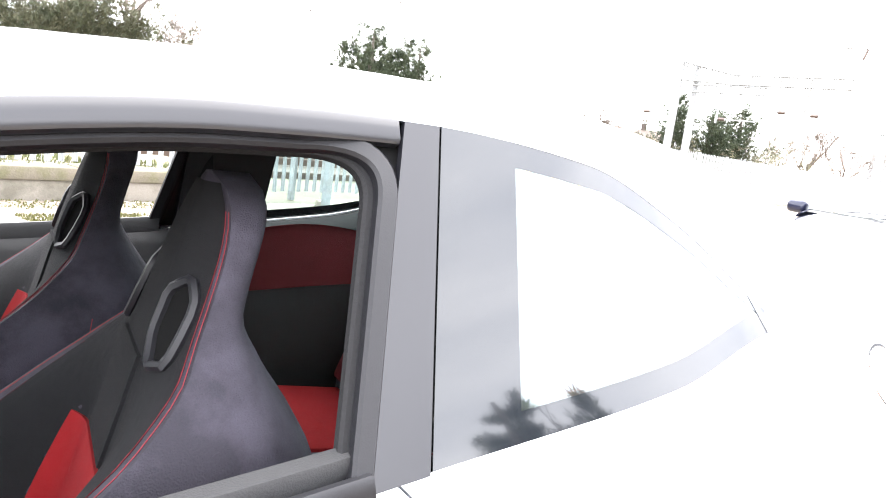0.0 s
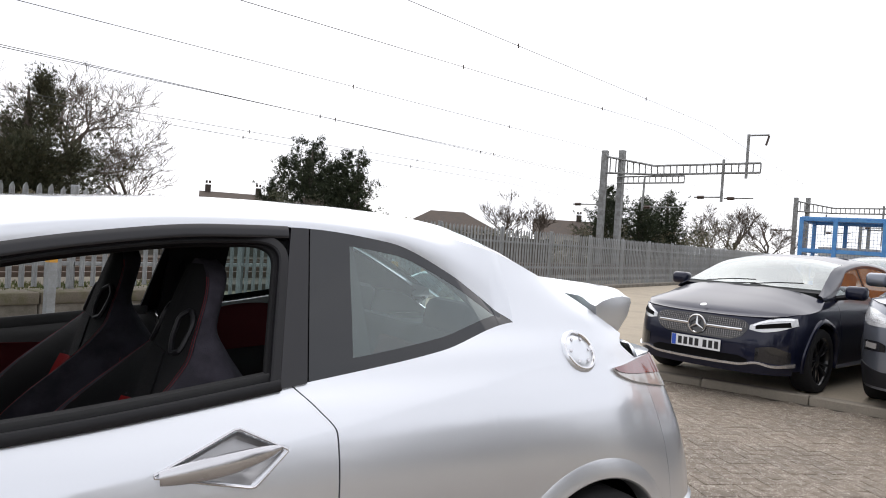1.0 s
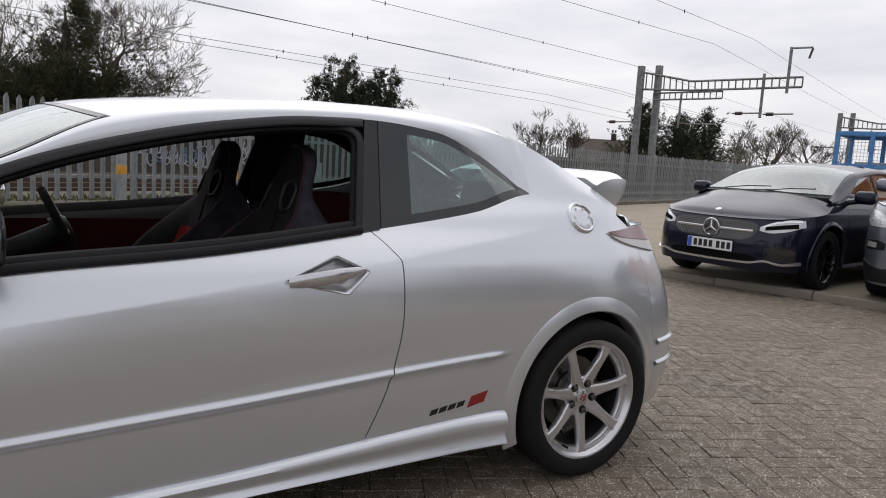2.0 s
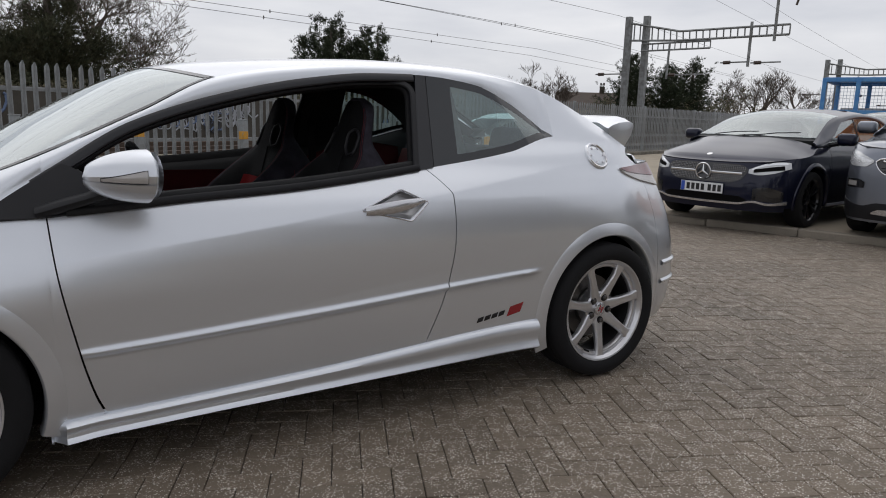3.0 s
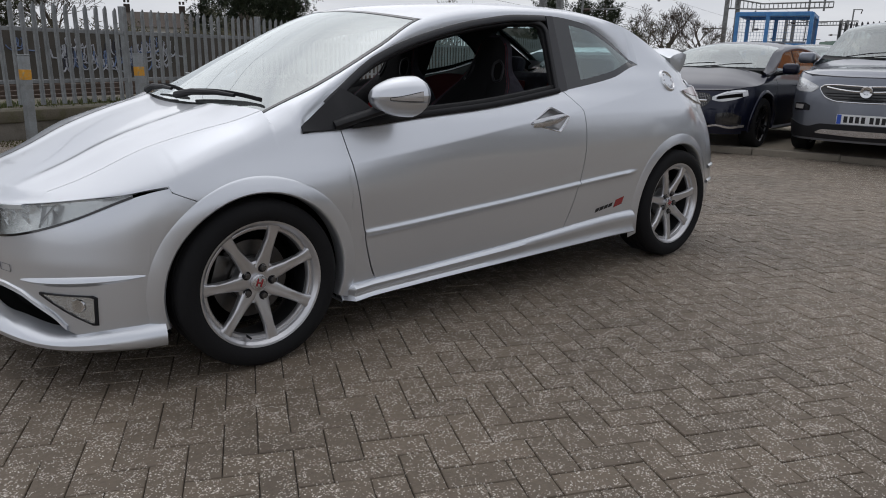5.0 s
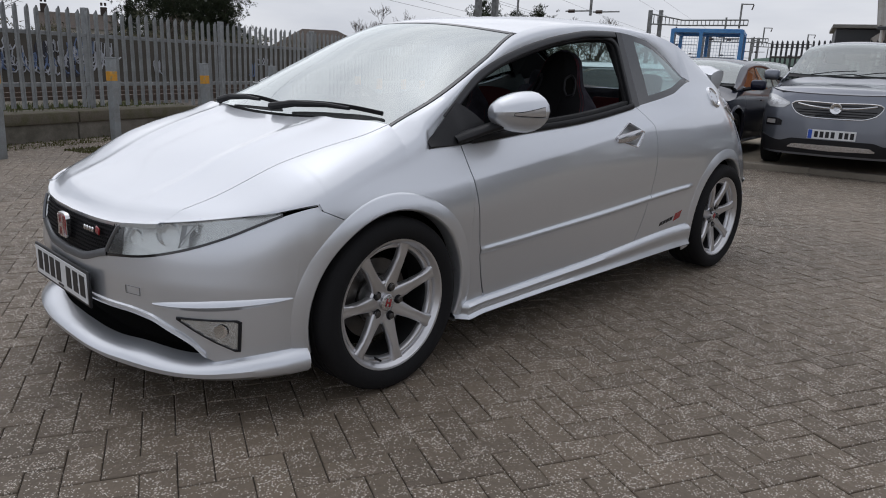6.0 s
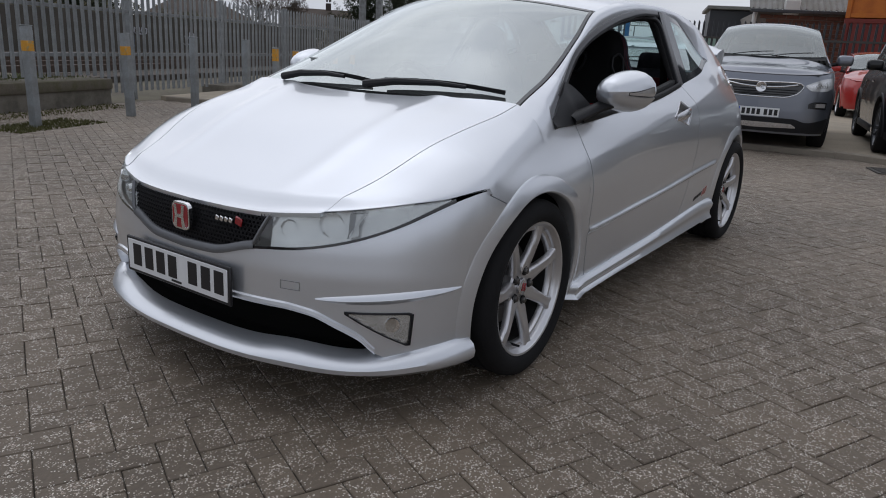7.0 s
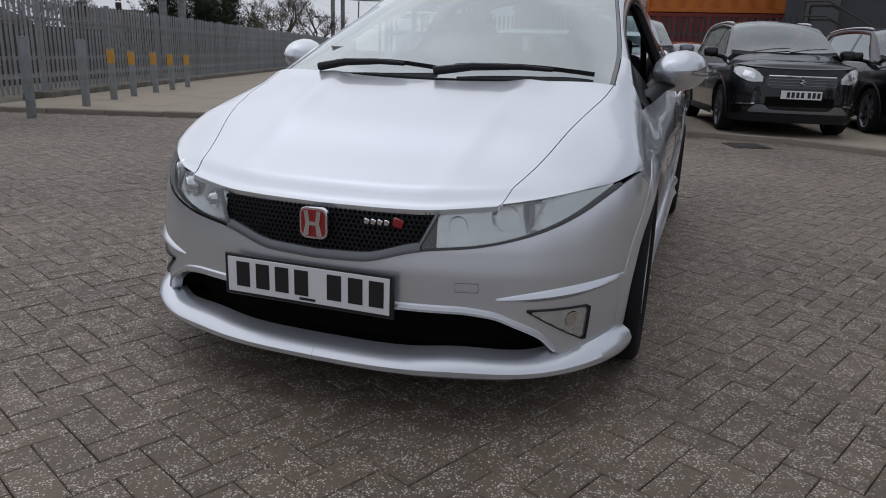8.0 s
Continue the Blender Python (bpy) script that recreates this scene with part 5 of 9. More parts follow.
# Fog lamps: a triangular lens in a dark surround, below a shelf line.
for sgn in (1, -1):
    tri_pts = [(0.585, 0.352), (0.728, 0.350), (0.724, 0.250)]

    def fog_ring(shrink, out):
        c = np.mean(tri_pts, axis=0)
        res = []
        for i in range(3):
            a, b = np.array(tri_pts[i]), np.array(tri_pts[(i + 1) % 3])
            for t in (0.06, 0.3, 0.5, 0.7, 0.94):
                w, z = (a + (b - a) * t - c) * shrink + c
                q = SK.point(SK.s_of_w(w), z, out)
                res.append((q[0], sgn * q[1], q[2]))
        return res

    rings = [fog_ring(1.14, -0.003), fog_ring(1.10, 0.007), fog_ring(1.0, 0.008), fog_ring(0.97, 0.0015)]
    vv4 = [q for r in rings for q in r]
    mesh_object("fog_lamp_surround", vv4, [(r * 15 + k, r * 15 + (k + 1) % 15, r * 15 + 15 + (k + 1) % 15, r * 15 + 15 + k) for r in range(3) for k in range(15)], TRIM, civic)
    def fog_sheet(name, mat, out, wave):
        """A curved triangle on the bumper, faceted by a small wave."""
        n_t, vs, fs, at = 14, [], [], {}
        a, b, c = (np.array(q_) for q_ in tri_pts)
        for i in range(n_t + 1):
            for j in range(n_t + 1 - i):
                w, z = a + (b - a) * i / n_t + (c - a) * j / n_t
                q_ = SK.point(SK.s_of_w(w), z, out + wave * ((i + 2 * j) % 3))
                at[i, j] = len(vs)
                vs.append((q_[0], sgn * q_[1], q_[2]))
        for i in range(n_t):
            for j in range(n_t - i):
                fs.append((at[i, j], at[i + 1, j], at[i, j + 1]))
                if i + j < n_t - 1:
                    fs.append((at[i + 1, j], at[i + 1, j + 1], at[i, j + 1]))
        return mesh_object(name, vs, fs, mat, civic, smooth=wave == 0.0)

    fog_sheet("fog_lamp_reflector", LAMP_SHELL, 0.0014, 0.0005)
    fog_sheet("fog_lamp_lens", LENS, 0.0065, 0.0).visible_shadow = False
    q = SK.point(SK.s_of_w(0.692), 0.318, 0.0025)
    fogbowl = lathe("fog_lamp_bulb", [(0.0, -0.002), (0.012, -0.003), (0.022, -0.0035), (0.025, 0.002)], CHROME, civic, 14, "y")
    fogbowl.matrix_basis = Matrix.Translation((q[0], sgn * q[1], q[2])) @ pose(0, 0, 0, 0, 0, sgn * -48)
sh_s = np.linspace(SK.s_of_w(0.505), SK.s_of_x(-0.40), 40)
sh_z = 0.386 + 0.030 * (sh_s - sh_s[0]) / (sh_s[-1] - sh_s[0])
taper = np.sin(math.pi * np.linspace(0.03, 0.97, 40)) ** 0.5
both_sides("bumper_shelf", np.stack([SK.point(sh_s, sh_z + dz * taper, -0.004 + o * taper) for dz, o in ((0.016, 0.003), (0.006, 0.016), (-0.002, 0.019), (-0.008, 0.010), (-0.020, 0.003))], 1), SILVER, 0.0)
for sgn in (1, -1):
    ys = [(-0.52, 0.43), (-0.46, 0.43), (-0.46, 0.405), (-0.52, 0.405)]
    tow = [SK.point(SK.s_of_w(abs(a) - 0.06), b, 0.0015) for a, b in ys] if sgn == 1 else None
    if tow is not None:
        tube_part("towing_eye_cover_seam", [tuple(q) for q in tow], 0.0012, GUNMETAL, civic, 4, True)

# Number plate in a black surround; its characters are plain bars.
plate = box("number_plate", (0.010, 0.536, 0.124), (-0.814, 0.018, 0.3835), PLATE_BLACK, civic, 0.003, "white number plate in a black surround")
box("plate_face", (0.004, 0.512, 0.104), (-0.8195, 0.018, 0.3845), PLATE_WHITE, plate, 0.001)
for y in (0.222, 0.157, 0.094, 0.031, -0.072, -0.137, -0.200):
    box("plate_bar", (0.002, 0.044, 0.074), (-0.8222, y, 0.388), PLATE_BLACK, plate, 0.0006)
box("plate_maker_bar", (0.002, 0.05, 0.007), (-0.8222, 0.012, 0.342), PLATE_BLACK, plate, 0.0)
for y in (0.19, -0.165):
    lathe("plate_screw", [(0.0, -0.0035), (0.005, -0.003), (0.006, 0.0)], PLATE_WHITE, plate, 10, "y").matrix_basis = Matrix.Translation((-0.823, y, 0.384)) @ pose(0, 0, 0, 0, 0, 90)

# Wheels.
def wheel_mesh(parent_name="wheel"):
    """An 18 inch seven-spoke alloy wheel with a low tyre; the outer face looks along -y."""
    root = new(parent_name)
    R = 0.316
    tyre = lathe("tyre", [(0.238, 0.10), (0.262, 0.112), (0.292, 0.108), (R - 0.008, 0.098), (R, 0.080), (R, 0.050), (R - 0.006, 0.048), (R - 0.006, 0.040), (R, 0.038), (R, 0.008), (R - 0.006, 0.006), (R - 0.006, -0.002),
                          (R, -0.004), (R, -0.036), (R - 0.006, -0.038), (R - 0.006, -0.046), (R, -0.048), (R, -0.078), (R - 0.006, -0.098), (R - 0.020, -0.108), (0.280, -0.113), (0.262, -0.112), (0.250, -0.106), (0.240, -0.098), (0.232, -0.09)], RUBBER, root, 72)
    rim = lathe("rim", [(0.200, -0.050), (0.2015, -0.064), (0.206, -0.071), (0.214, -0.073), (0.218, -0.071), (0.2195, -0.078), (0.223, -0.087), (0.231, -0.092), (0.234, -0.098), (0.240, -0.100), (0.2425, -0.095), (0.2405, -0.088)], ALLOY, root, 72, label="silver painted alloy rim")
    # Barrel darker than the rim alloy, colouring in shade between the spokes.
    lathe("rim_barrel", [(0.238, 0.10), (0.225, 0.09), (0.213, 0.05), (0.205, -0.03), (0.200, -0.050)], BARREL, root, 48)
    stations = [(0.040, 0.032, -0.055, 0.030), (0.075, 0.027, -0.062, 0.030), (0.12, 0.021, -0.072, 0.026), (0.17, 0.019, -0.081, 0.024), (0.202, 0.021, -0.084, 0.022), (0.222, 0.028, -0.086, 0.016)]
    for k in range(7):
        a = 2 * math.pi * k / 7 + math.pi / 2 + 0.02
        c, s = math.cos(a), math.sin(a)
        vs, fs_ = [], []
        for r, hw_, y, th in stations:
            sec = [(-hw_, y + th), (-hw_, y + 0.006), (-hw_ * 0.72, y), (-hw_ * 0.18, y + 0.0025), (hw_ * 0.18, y + 0.0025), (hw_ * 0.72, y), (hw_, y + 0.006), (hw_, y + th)]
            vs += [(r * c - q * s, yy, r * s + q * c) for q, yy in sec]
        for i in range(len(stations) - 1):
            fs_ += [(i * 8 + j, i * 8 + (j + 1) % 8, i * 8 + 8 + (j + 1) % 8, i * 8 + 8 + j) for j in range(8)]
        mesh_object("spoke", vs, fs_, ALLOY, root, sharp=55)
    lathe("hub", [(0.0, -0.052), (0.052, -0.052), (0.074, -0.056), (0.082, -0.050), (0.085, -0.02), (0.08, 0.02)], ALLOY, root, 40)
    capdisc = lathe("centre_cap", [(0.0, -0.066), (0.026, -0.065), (0.031, -0.062), (0.032, -0.05)], DULL_CHROME, root, 28)
    for dx, sx, sz in ((-0.009, 0.006, 0.030), (0.009, 0.006, 0.030), (0, 0.016, 0.006)):
        box("cap_bar", (sx, 0.003, sz), (dx, -0.067, 0), RED_BADGE, capdisc, 0.001)
    for k in range(5):
        a = 2 * math.pi * k / 5 + math.pi / 2
        c, s = 0.057 * math.cos(a), 0.057 * math.sin(a)
        lathe("wheel_nut", [(0.0, -0.070), (0.009, -0.069), (0.011, -0.066), (0.011, -0.05)], STEEL, root, 8, centre=(c, 0, s))
        lathe("nut_recess", [(0.0105, -0.0575), (0.0165, -0.0595), (0.018, -0.054)], TRIM, root, 14, centre=(c, 0, s))
    lathe("brake_disc", [(0.06, 0.02), (0.062, 0.0), (0.090, 0.0), (0.092, 0.012), (0.150, 0.012), (0.150, 0.036), (0.06, 0.036)], STEEL, root, 40)
    # Near-black disc closes the wheel's back in place of shade.
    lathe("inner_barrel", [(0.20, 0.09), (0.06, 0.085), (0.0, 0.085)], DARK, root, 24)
    cal = bmesh.new()
    box_bm((0.06, 0.07, 0.15), (-0.135, 0.02, 0.0), 0.015, cal, None, 2)
    part("brake_caliper", cal, STEEL, root, "worn metal brake caliper")
    lathe("valve", [(0.004, -0.10), (0.0045, -0.085), (0.0045, -0.06)], TRIM, root, 8, centre=(0.0, 0, -0.205))
    return root


first_wheel = wheel_mesh()
wheel_poses = [pose(0.0, -0.742, 0.316, 0, 17.7, 1.0), pose(2.633, -0.750, 0.320, 0, 26.8, 0)]
wheel_poses += [pose(0.0, 0.742, 0.316, 0, 0, 181), pose(2.633, 0.750, 0.322, 0, 0, 180)]
first_wheel.parent = civic
first_wheel.matrix_basis = wheel_poses[0]
for wp in wheel_poses[1:]:
    other = copy_thing(first_wheel, wp)
    other.parent = civic

# Door handles, mirrors, filler cap, lamps, wipers.
for d, sgn in zip(doors, (1, -1)):
    hp = []
    for t in np.linspace(0, 1, 14):
        x, z = 1.398 + 0.252 * t, 0.838 + 0.030 * t
        q = SK.point(SK.s_of_x(x), z)
        out = 0.034 * handle_mask(np.array(x), np.array(z)) + 0.004 + 0.014 * math.sin(math.pi * t)
        hp.append((float(q[0]), sgn * (float(q[1]) - float(out)), float(q[2])))
    tube_part("door_handle", hp, [0.005 + 0.014 * math.sin(math.pi * min(1, 0.1 + t * 0.9)) ** 0.6 for t in np.linspace(0, 1, 14)], DULL_CHROME, d, 10, label="bright silver door handle", squash=(0.7, 1.25))
    # Darker grey sheet in the silver cup puts in the recess's shade.
    cup_u, cup_v = np.linspace(0.04, 0.96, 14)[:, None], np.linspace(0.04, 0.96, 14)[None, :]
    c_q = [np.array(q) for q in CUP]
    cup_xz = [(c_q[0][k] * (1 - cup_v) + c_q[1][k] * cup_v) * (1 - cup_u) + (c_q[3][k] * (1 - cup_v) + c_q[2][k] * cup_v) * cup_u for k in (0, 1)]
    sheet("handle_recess", SK.point(SK.s_of_x(cup_xz[0]), cup_xz[1], 0.0015), CUP_SHADE, d, 0.0, mirror=sgn == -1, label="grey metal handle recess")
    rim_pts = []
    for i in range(4):
        (ax_, az_), (bx_, bz_) = CUP[i], CUP[(i + 1) % 4]
        for t in np.linspace(0.04, 0.96, 8):
            x, z = ax_ + (bx_ - ax_) * t, az_ + (bz_ - az_) * t
            c_x, c_z = 1.55, 0.853
            x, z = c_x + (x - c_x) * 1.03, c_z + (z - c_z) * 1.05
            q = SK.point(SK.s_of_x(x), z, 0.001)
            rim_pts.append((float(q[0]), sgn * float(q[1]), float(q[2])))
    tube_part("handle_surround", rim_pts, 0.003, DULL_CHROME, d, 6, True, label="silver trim round the handle recess")

for sgn in (1, -1):
    side = sgn == -1
    nu, nv = 28, 18
    pts = []
    for i in range(nu + 1):
        t = i / nu
        row = []
        for j in range(nv):
            a = 2 * math.pi * j / nv
            # a rounded pod: blunt at its rear face, tapered forwards
            r = (math.sin(math.pi * min(1, t * 0.5 + 0.02)) ** 0.46) if t < 0.94 else math.sqrt(max(0.0, 1 - ((t - 0.94) / 0.06) ** 2)) * 0.985
            r = 0.0 if i == 0 else r
            y = -0.840 - 0.105 * r * math.cos(a) - 0.02 * t
            z = 0.983 + 0.082 * r * math.sin(a) * (1.0 if math.sin(a) > 0 else 0.95) + 0.008 * math.cos(a) * r
            x = 0.484 + 0.180 * t + 0.02 * math.cos(a) * (t - 0.2)
            row.append((x, sgn * y, z))
        pts.append(row + [row[0]])
    pod = sheet("door_mirror", np.array(pts), SILVER, civic, 0.0, flip=side, label="silver door mirror housing")
    end = pts[-2][:-1]
    mesh_object("mirror_glass", [(q[0] + 0.012, q[1], q[2]) for q in end], [tuple(range(len(end)))], CHROME, pod)
    lowr = []
    for i in range(nu + 1):
        t = i / nu
        r = (math.sin(math.pi * min(1, t * 0.5 + 0.02)) ** 0.46) if t < 0.94 else math.sqrt(max(0.0, 1 - ((t - 0.94) / 0.06) ** 2)) * 0.985
        row = []
        for j in range(10):
            a = math.pi * (1.10 + 0.80 * j / 9)
            row.append((0.484 + 0.180 * t + 0.02 * math.cos(a) * (t - 0.2), sgn * (-0.840 - 0.108 * r * math.cos(a) - 0.02 * t), 0.982 + 0.0826 * r * math.sin(a) * 0.97 + 0.008 * math.cos(a) * r))
        lowr.append(row)
    sheet("mirror_underside", np.array(lowr), SILVER, pod, 0.0, flip=side)
    sig = [[(0.522 + 0.118 * t, sgn * (-0.840 - 0.1085 * ((math.sin(math.pi * min(1, t * 0.34 + 0.13)) ** 0.46)) * math.cos(a) - 0.02 * t), 0.983 + 0.0808 * (math.sin(math.pi * min(1, t * 0.34 + 0.13)) ** 0.46) * math.sin(a)) for a in np.linspace(-0.16, 0.02 + 0.30 * t, 5)] for t in np.linspace(0, 1, 12)]
    sheet("mirror_indicator", np.array(sig), CLEAR_LENS, pod, 0.0, flip=side, label="clear mirror indicator lens")
    rim_s = [sig[0][0]] + [r_[-1] for r_ in sig] + [r_[0] for r_ in sig[::-1]]
    tube_part("indicator_rim", rim_s, 0.0014, TRIM, pod, 4, True)
    arm = [(0.37, sgn * -0.745, 0.872), (0.43, sgn * -0.765, 0.892), (0.50, sgn * -0.79, 0.915), (0.55, sgn * -0.82, 0.935)]
    tube_part("mirror_arm", arm, [0.030, 0.030, 0.027, 0.030], TRIM, pod, 10, squash=(1.3, 0.7))

cap_at = SK.point(SK.s_of_x(2.648), 1.027)
nrm_ = np.cross(SK.point(SK.s_of_x(2.66), 1.027) - cap_at, SK.point(SK.s_of_x(2.648), 1.04) - cap_at)
nrm_ = Vector(nrm_).normalized()
if nrm_.y > 0:
    nrm_ = -nrm_
cap = lathe("fuel_filler_cap", [(0.0, 0.005), (0.030, 0.0055), (0.048, 0.005), (0.053, 0.001), (0.056, 0.001), (0.058, 0.006), (0.064, 0.0065), (0.068, 0.003), (0.070, -0.004)], SILVER, civic, 40, "z", label="round silver fuel filler cap with a bright ring")
cap.matrix_basis = Matrix.Translation(Vector(cap_at)) @ nrm_.to_track_quat("Z", "Y").to_matrix().to_4x4()
lathe("cap_ring", [(0.0535, 0.002), (0.057, 0.009), (0.062, 0.0095), (0.066, 0.003)], CHROME, cap, 40, "z")
for k in range(6):
    a = k * math.pi / 3
    lathe("cap_bolt", [(0.0, 0.009), (0.005, 0.009), (0.006, 0.005)], DULL_CHROME, cap, 8, "z", centre=(0.040 * math.cos(a), 0.040 * math.sin(a), 0))

for side in (False, True):
    lu = np.linspace(0, 1, 24)[:, None]
    lv_ = np.linspace(0, 1, 8)[None, :]
    x = 2.79 + 0.40 * lu
    lo = 0.968 - 0.090 * lu**0.55
    hi = 0.973 + 0.014 * lu
    s = SK.s_of_x(x)
    lamp = sheet("tail_lamp", SK.point(s, lo + (hi - lo) * lv_, 0.010), CLEAR_LENS, civic, 0.012, mirror=side, label="pale and red tail lamp")
    sheet("tail_lamp_red", SK.point(s, lo + (hi - lo) * (0.42 + 0.58 * lv_), 0.013), RED_LENS, lamp, 0.0, mirror=side)
for zb in (0.500, 0.405):
    q_s = np.linspace(SK.s_of_x(3.06), SK.s_end - 0.45, 20)
    both_sides("rear_bumper_fin", np.stack([SK.point(q_s, zb + dz, o) for dz, o in ((0.016, -0.002), (0.004, 0.010), (-0.004, 0.010), (-0.016, -0.002))], 1), SILVER, 0.0)

for wx, wy, ex, ey in ((0.05, -0.03, 0.125, -0.59), (0.085, 0.46, 0.045, -0.02)):
    base = Vector((wx - 0.03, wy, float(screen_z(np.array(wx), np.array(abs(wy)))) + 0.012))
    tip = Vector((ex, ey, float(screen_z(np.array(ex + 0.02), np.array(abs(ey)))) + 0.016))
    wiper = tube_part("wiper", [base, base.lerp(tip, 0.25) + Vector((-0.01, 0, 0.018)), base.lerp(tip, 0.55) + Vector((-0.005, 0, 0.02)), base.lerp(tip, 0.75) + Vector((0, 0, 0.012))], [0.016, 0.014, 0.010, 0.007], TRIM, civic, 8, label="black wiper arm")
    d = (tip - base)
    b0 = base + d * 0.12 + Vector((0.03, 0, 0.02))
    tube_part("wiper_blade", [b0 + (tip + Vector((0.02, 0, 0.0)) - b0) * t + Vector((0, 0, 0.012 * math.sin(math.pi * t))) for t in np.linspace(0, 1, 9)], 0.007, RUBBER, wiper, 6, squash=(0.7, 1.3))

# Side script: plain slanted bars, dark, with a red block.
def slanted(name, x0, z0, w, h, sgn, mat, label=""):
    """A thin slanted plate on the car's side."""
    vs = []
    for out in (-0.001, 0.0015):
        for dx, dz in ((0, 0), (w, 0.006 * w / 0.03), (w + 0.35 * h, h + 0.006 * w / 0.03), (0.35 * h, h)):
            q = SK.point(SK.s_of_x(x0 + dx), z0 + dz, out)
            vs.append((float(q[0]), sgn * float(q[1]), float(q[2])))
    mesh_object(name, vs, [(4, 5, 6, 7), (0, 1, 5, 4), (1, 2, 6, 5), (2, 3, 7, 6), (3, 0, 4, 7)], mat, civic, smooth=False, label=label)


for sgn in (1, -1):
    for i in range(4):
        slanted("side_script_bar", 1.912 + 0.036 * i, 0.350 + 0.005 * i, 0.029, 0.020, sgn, PLATE_BLACK)
    slanted("side_script_block", 2.066, 0.360, 0.070, 0.042, sgn, RED_BADGE, "red script block on the side")

# ---- the hatchback's cabin ----
def bucket_seat(y0, shift=0.0):
    """A deep bucket seat: black suede wings with red stitching, red cloth middle, slots beside the headrest."""
    root = new("bucket_seat")
    root.parent = civic
    root["label"] = "black suede bucket seat with red cloth centre and red stitching"
    n = 44
    # half width of the shell by height along the back, and its lean
    half = curve((0.0, 0.245), (0.15, 0.255), (0.30, 0.264), (0.47, 0.266), (0.55, 0.250), (0.62, 0.205), (0.68, 0.160), (0.74, 0.134), (0.79, 0.117), (0.825, 0.098), (0.85, 0.070), (0.866, 0.040), (0.875, 0.004))
    wing = curve((0.0, 0.23), (0.12, 0.235), (0.24, 0.225), (0.34, 0.190), (0.42, 0.140), (0.50, 0.070), (0.57, 0.010), (0.64, -0.030), (0.75, -0.040), (0.86, -0.02), (0.875, -0.005))
    thick = curve((0.0, 0.17), (0.18, 0.23), (0.34, 0.245), (0.47, 0.225), (0.55, 0.17), (0.63, 0.10), (0.70, 0.055), (0.82, 0.048), (0.86, 0.032), (0.875, 0.015))

    def place(h, b, f):
        """h up the back, b across, f forwards of the back's plane."""
        lean = 0.20 * h + 0.08 * h * h - 0.012 * float(smooth(0.45, 0.80, h)) + shift
        return (1.375 + lean - f, y0 + b, 0.42 + h * 0.95)

    def face(h, b):
        """How far the padded front stands forwards at a height and an offset across."""
        hw_, wg = float(half(h)), float(wing(h))
        q = min(abs(b) / max(hw_, 1e-4), 0.999)
        return 0.030 + wg * float(smooth(0.30, 1.0, q))

    hs_ = np.linspace(0, 0.875, 46)
    ring_n = 36
    g = []
    for h in hs_:
        row = []
        for k in range(ring_n + 1):
            a = 2 * math.pi * k / ring_n
            c, s = math.cos(a), math.sin(a)
            hw_, wg, th = float(half(h)), float(wing(h)), float(thick(h))
            b = hw_ * math.copysign(abs(c) ** 0.55, c)
            rim_f, back = face(h, hw_), max(-s, 0) ** 0.55
            f = face(h, b) if s > 0 else rim_f * (1 - back) - (th + 0.012) * back
            row.append(place(h, b, f))
        g.append(row)
    sheet("seat_back", np.array(g), SUEDE, root, 0.0)
    # black mesh lining inside the wings
    pc = []
    for h in np.linspace(0.02, 0.862, 36):
        hw_ = float(half(h))
        pc.append([place(h, hw_ * q, face(h, hw_ * q) + 0.003) for q in np.linspace(-0.89, 0.89, 22)])
    sheet("seat_lining", np.array(pc), BLACK_CLOTH, root, 0.0, label="black mesh cloth lining")
    # red centre panel
    pc = []
    for h in np.linspace(0.02, 0.47, 14):
        pc.append([place(h, b, face(h, b) + 0.009) for b in np.linspace(-0.13, 0.13, 12)])
    sheet("centre_panel", np.array(pc), RED_CLOTH, root, 0.012, label="red cloth centre panel")
    pc = []
    for h in np.linspace(0.475, 0.63, 10):
        pc.append([place(h, b, face(h, b) + 0.008) for b in np.linspace(-0.07, 0.07, 9)])
    sheet("upper_panel", np.array(pc), BLACK_CLOTH, root, 0.01)
    for i in range(3):
        q = place(0.525, -0.035 + 0.026 * i, 0.036)
        part("seat_badge_bar", box_bm((0.003, 0.02, 0.018), q, 0.0, None, pose(0, 0, 0, 0, 17, 0)), DULL_CHROME if i < 2 else RED_BADGE, root)
    # belt slots beside the headrest
    for sg in (-1, 1):
        corners = [(0.630, 0.108), (0.640, 0.140), (0.712, 0.124), (0.742, 0.096), (0.722, 0.074), (0.668, 0.082)]
        ring_ = []
        for (h0, b0), (h1, b1) in zip(corners, corners[1:] + corners[:1]):
            ring_ += [place(h0 + (h1 - h0) * t, sg * (b0 + (b1 - b0) * t), face(h0 + (h1 - h0) * t, b0 + (b1 - b0) * t) + 0.009) for t in (0.15, 0.5, 0.85)]
        tube_part("belt_slot", ring_, 0.0070, TRIM, root, 6, True, label="black belt guide")
        mesh_object("slot_hole", [(q[0] + 0.004, q[1], q[2]) for q in ring_], [tuple(range(18))], DARK, root)
    # stitching along the wing edges
    for sg in (-1, 1):
        for off in (0.975, 0.90):
            line = []
            for h in np.linspace(0.06, 0.83, 40):
                hw_, wg, th = float(half(h)), float(wing(h)), float(thick(h))
                b = hw_ * off * 0.985
                line.append(place(h, sg * b, face(h, b) + 0.002))
            tube_part("stitching", line, 0.0007, RED_STITCH, root, 3)
        line = [place(h, sg * float(half(h)) * 1.0, -0.04 - 0.03 * math.sin(h * 5)) for h in np.linspace(0.05, 0.52, 24)]
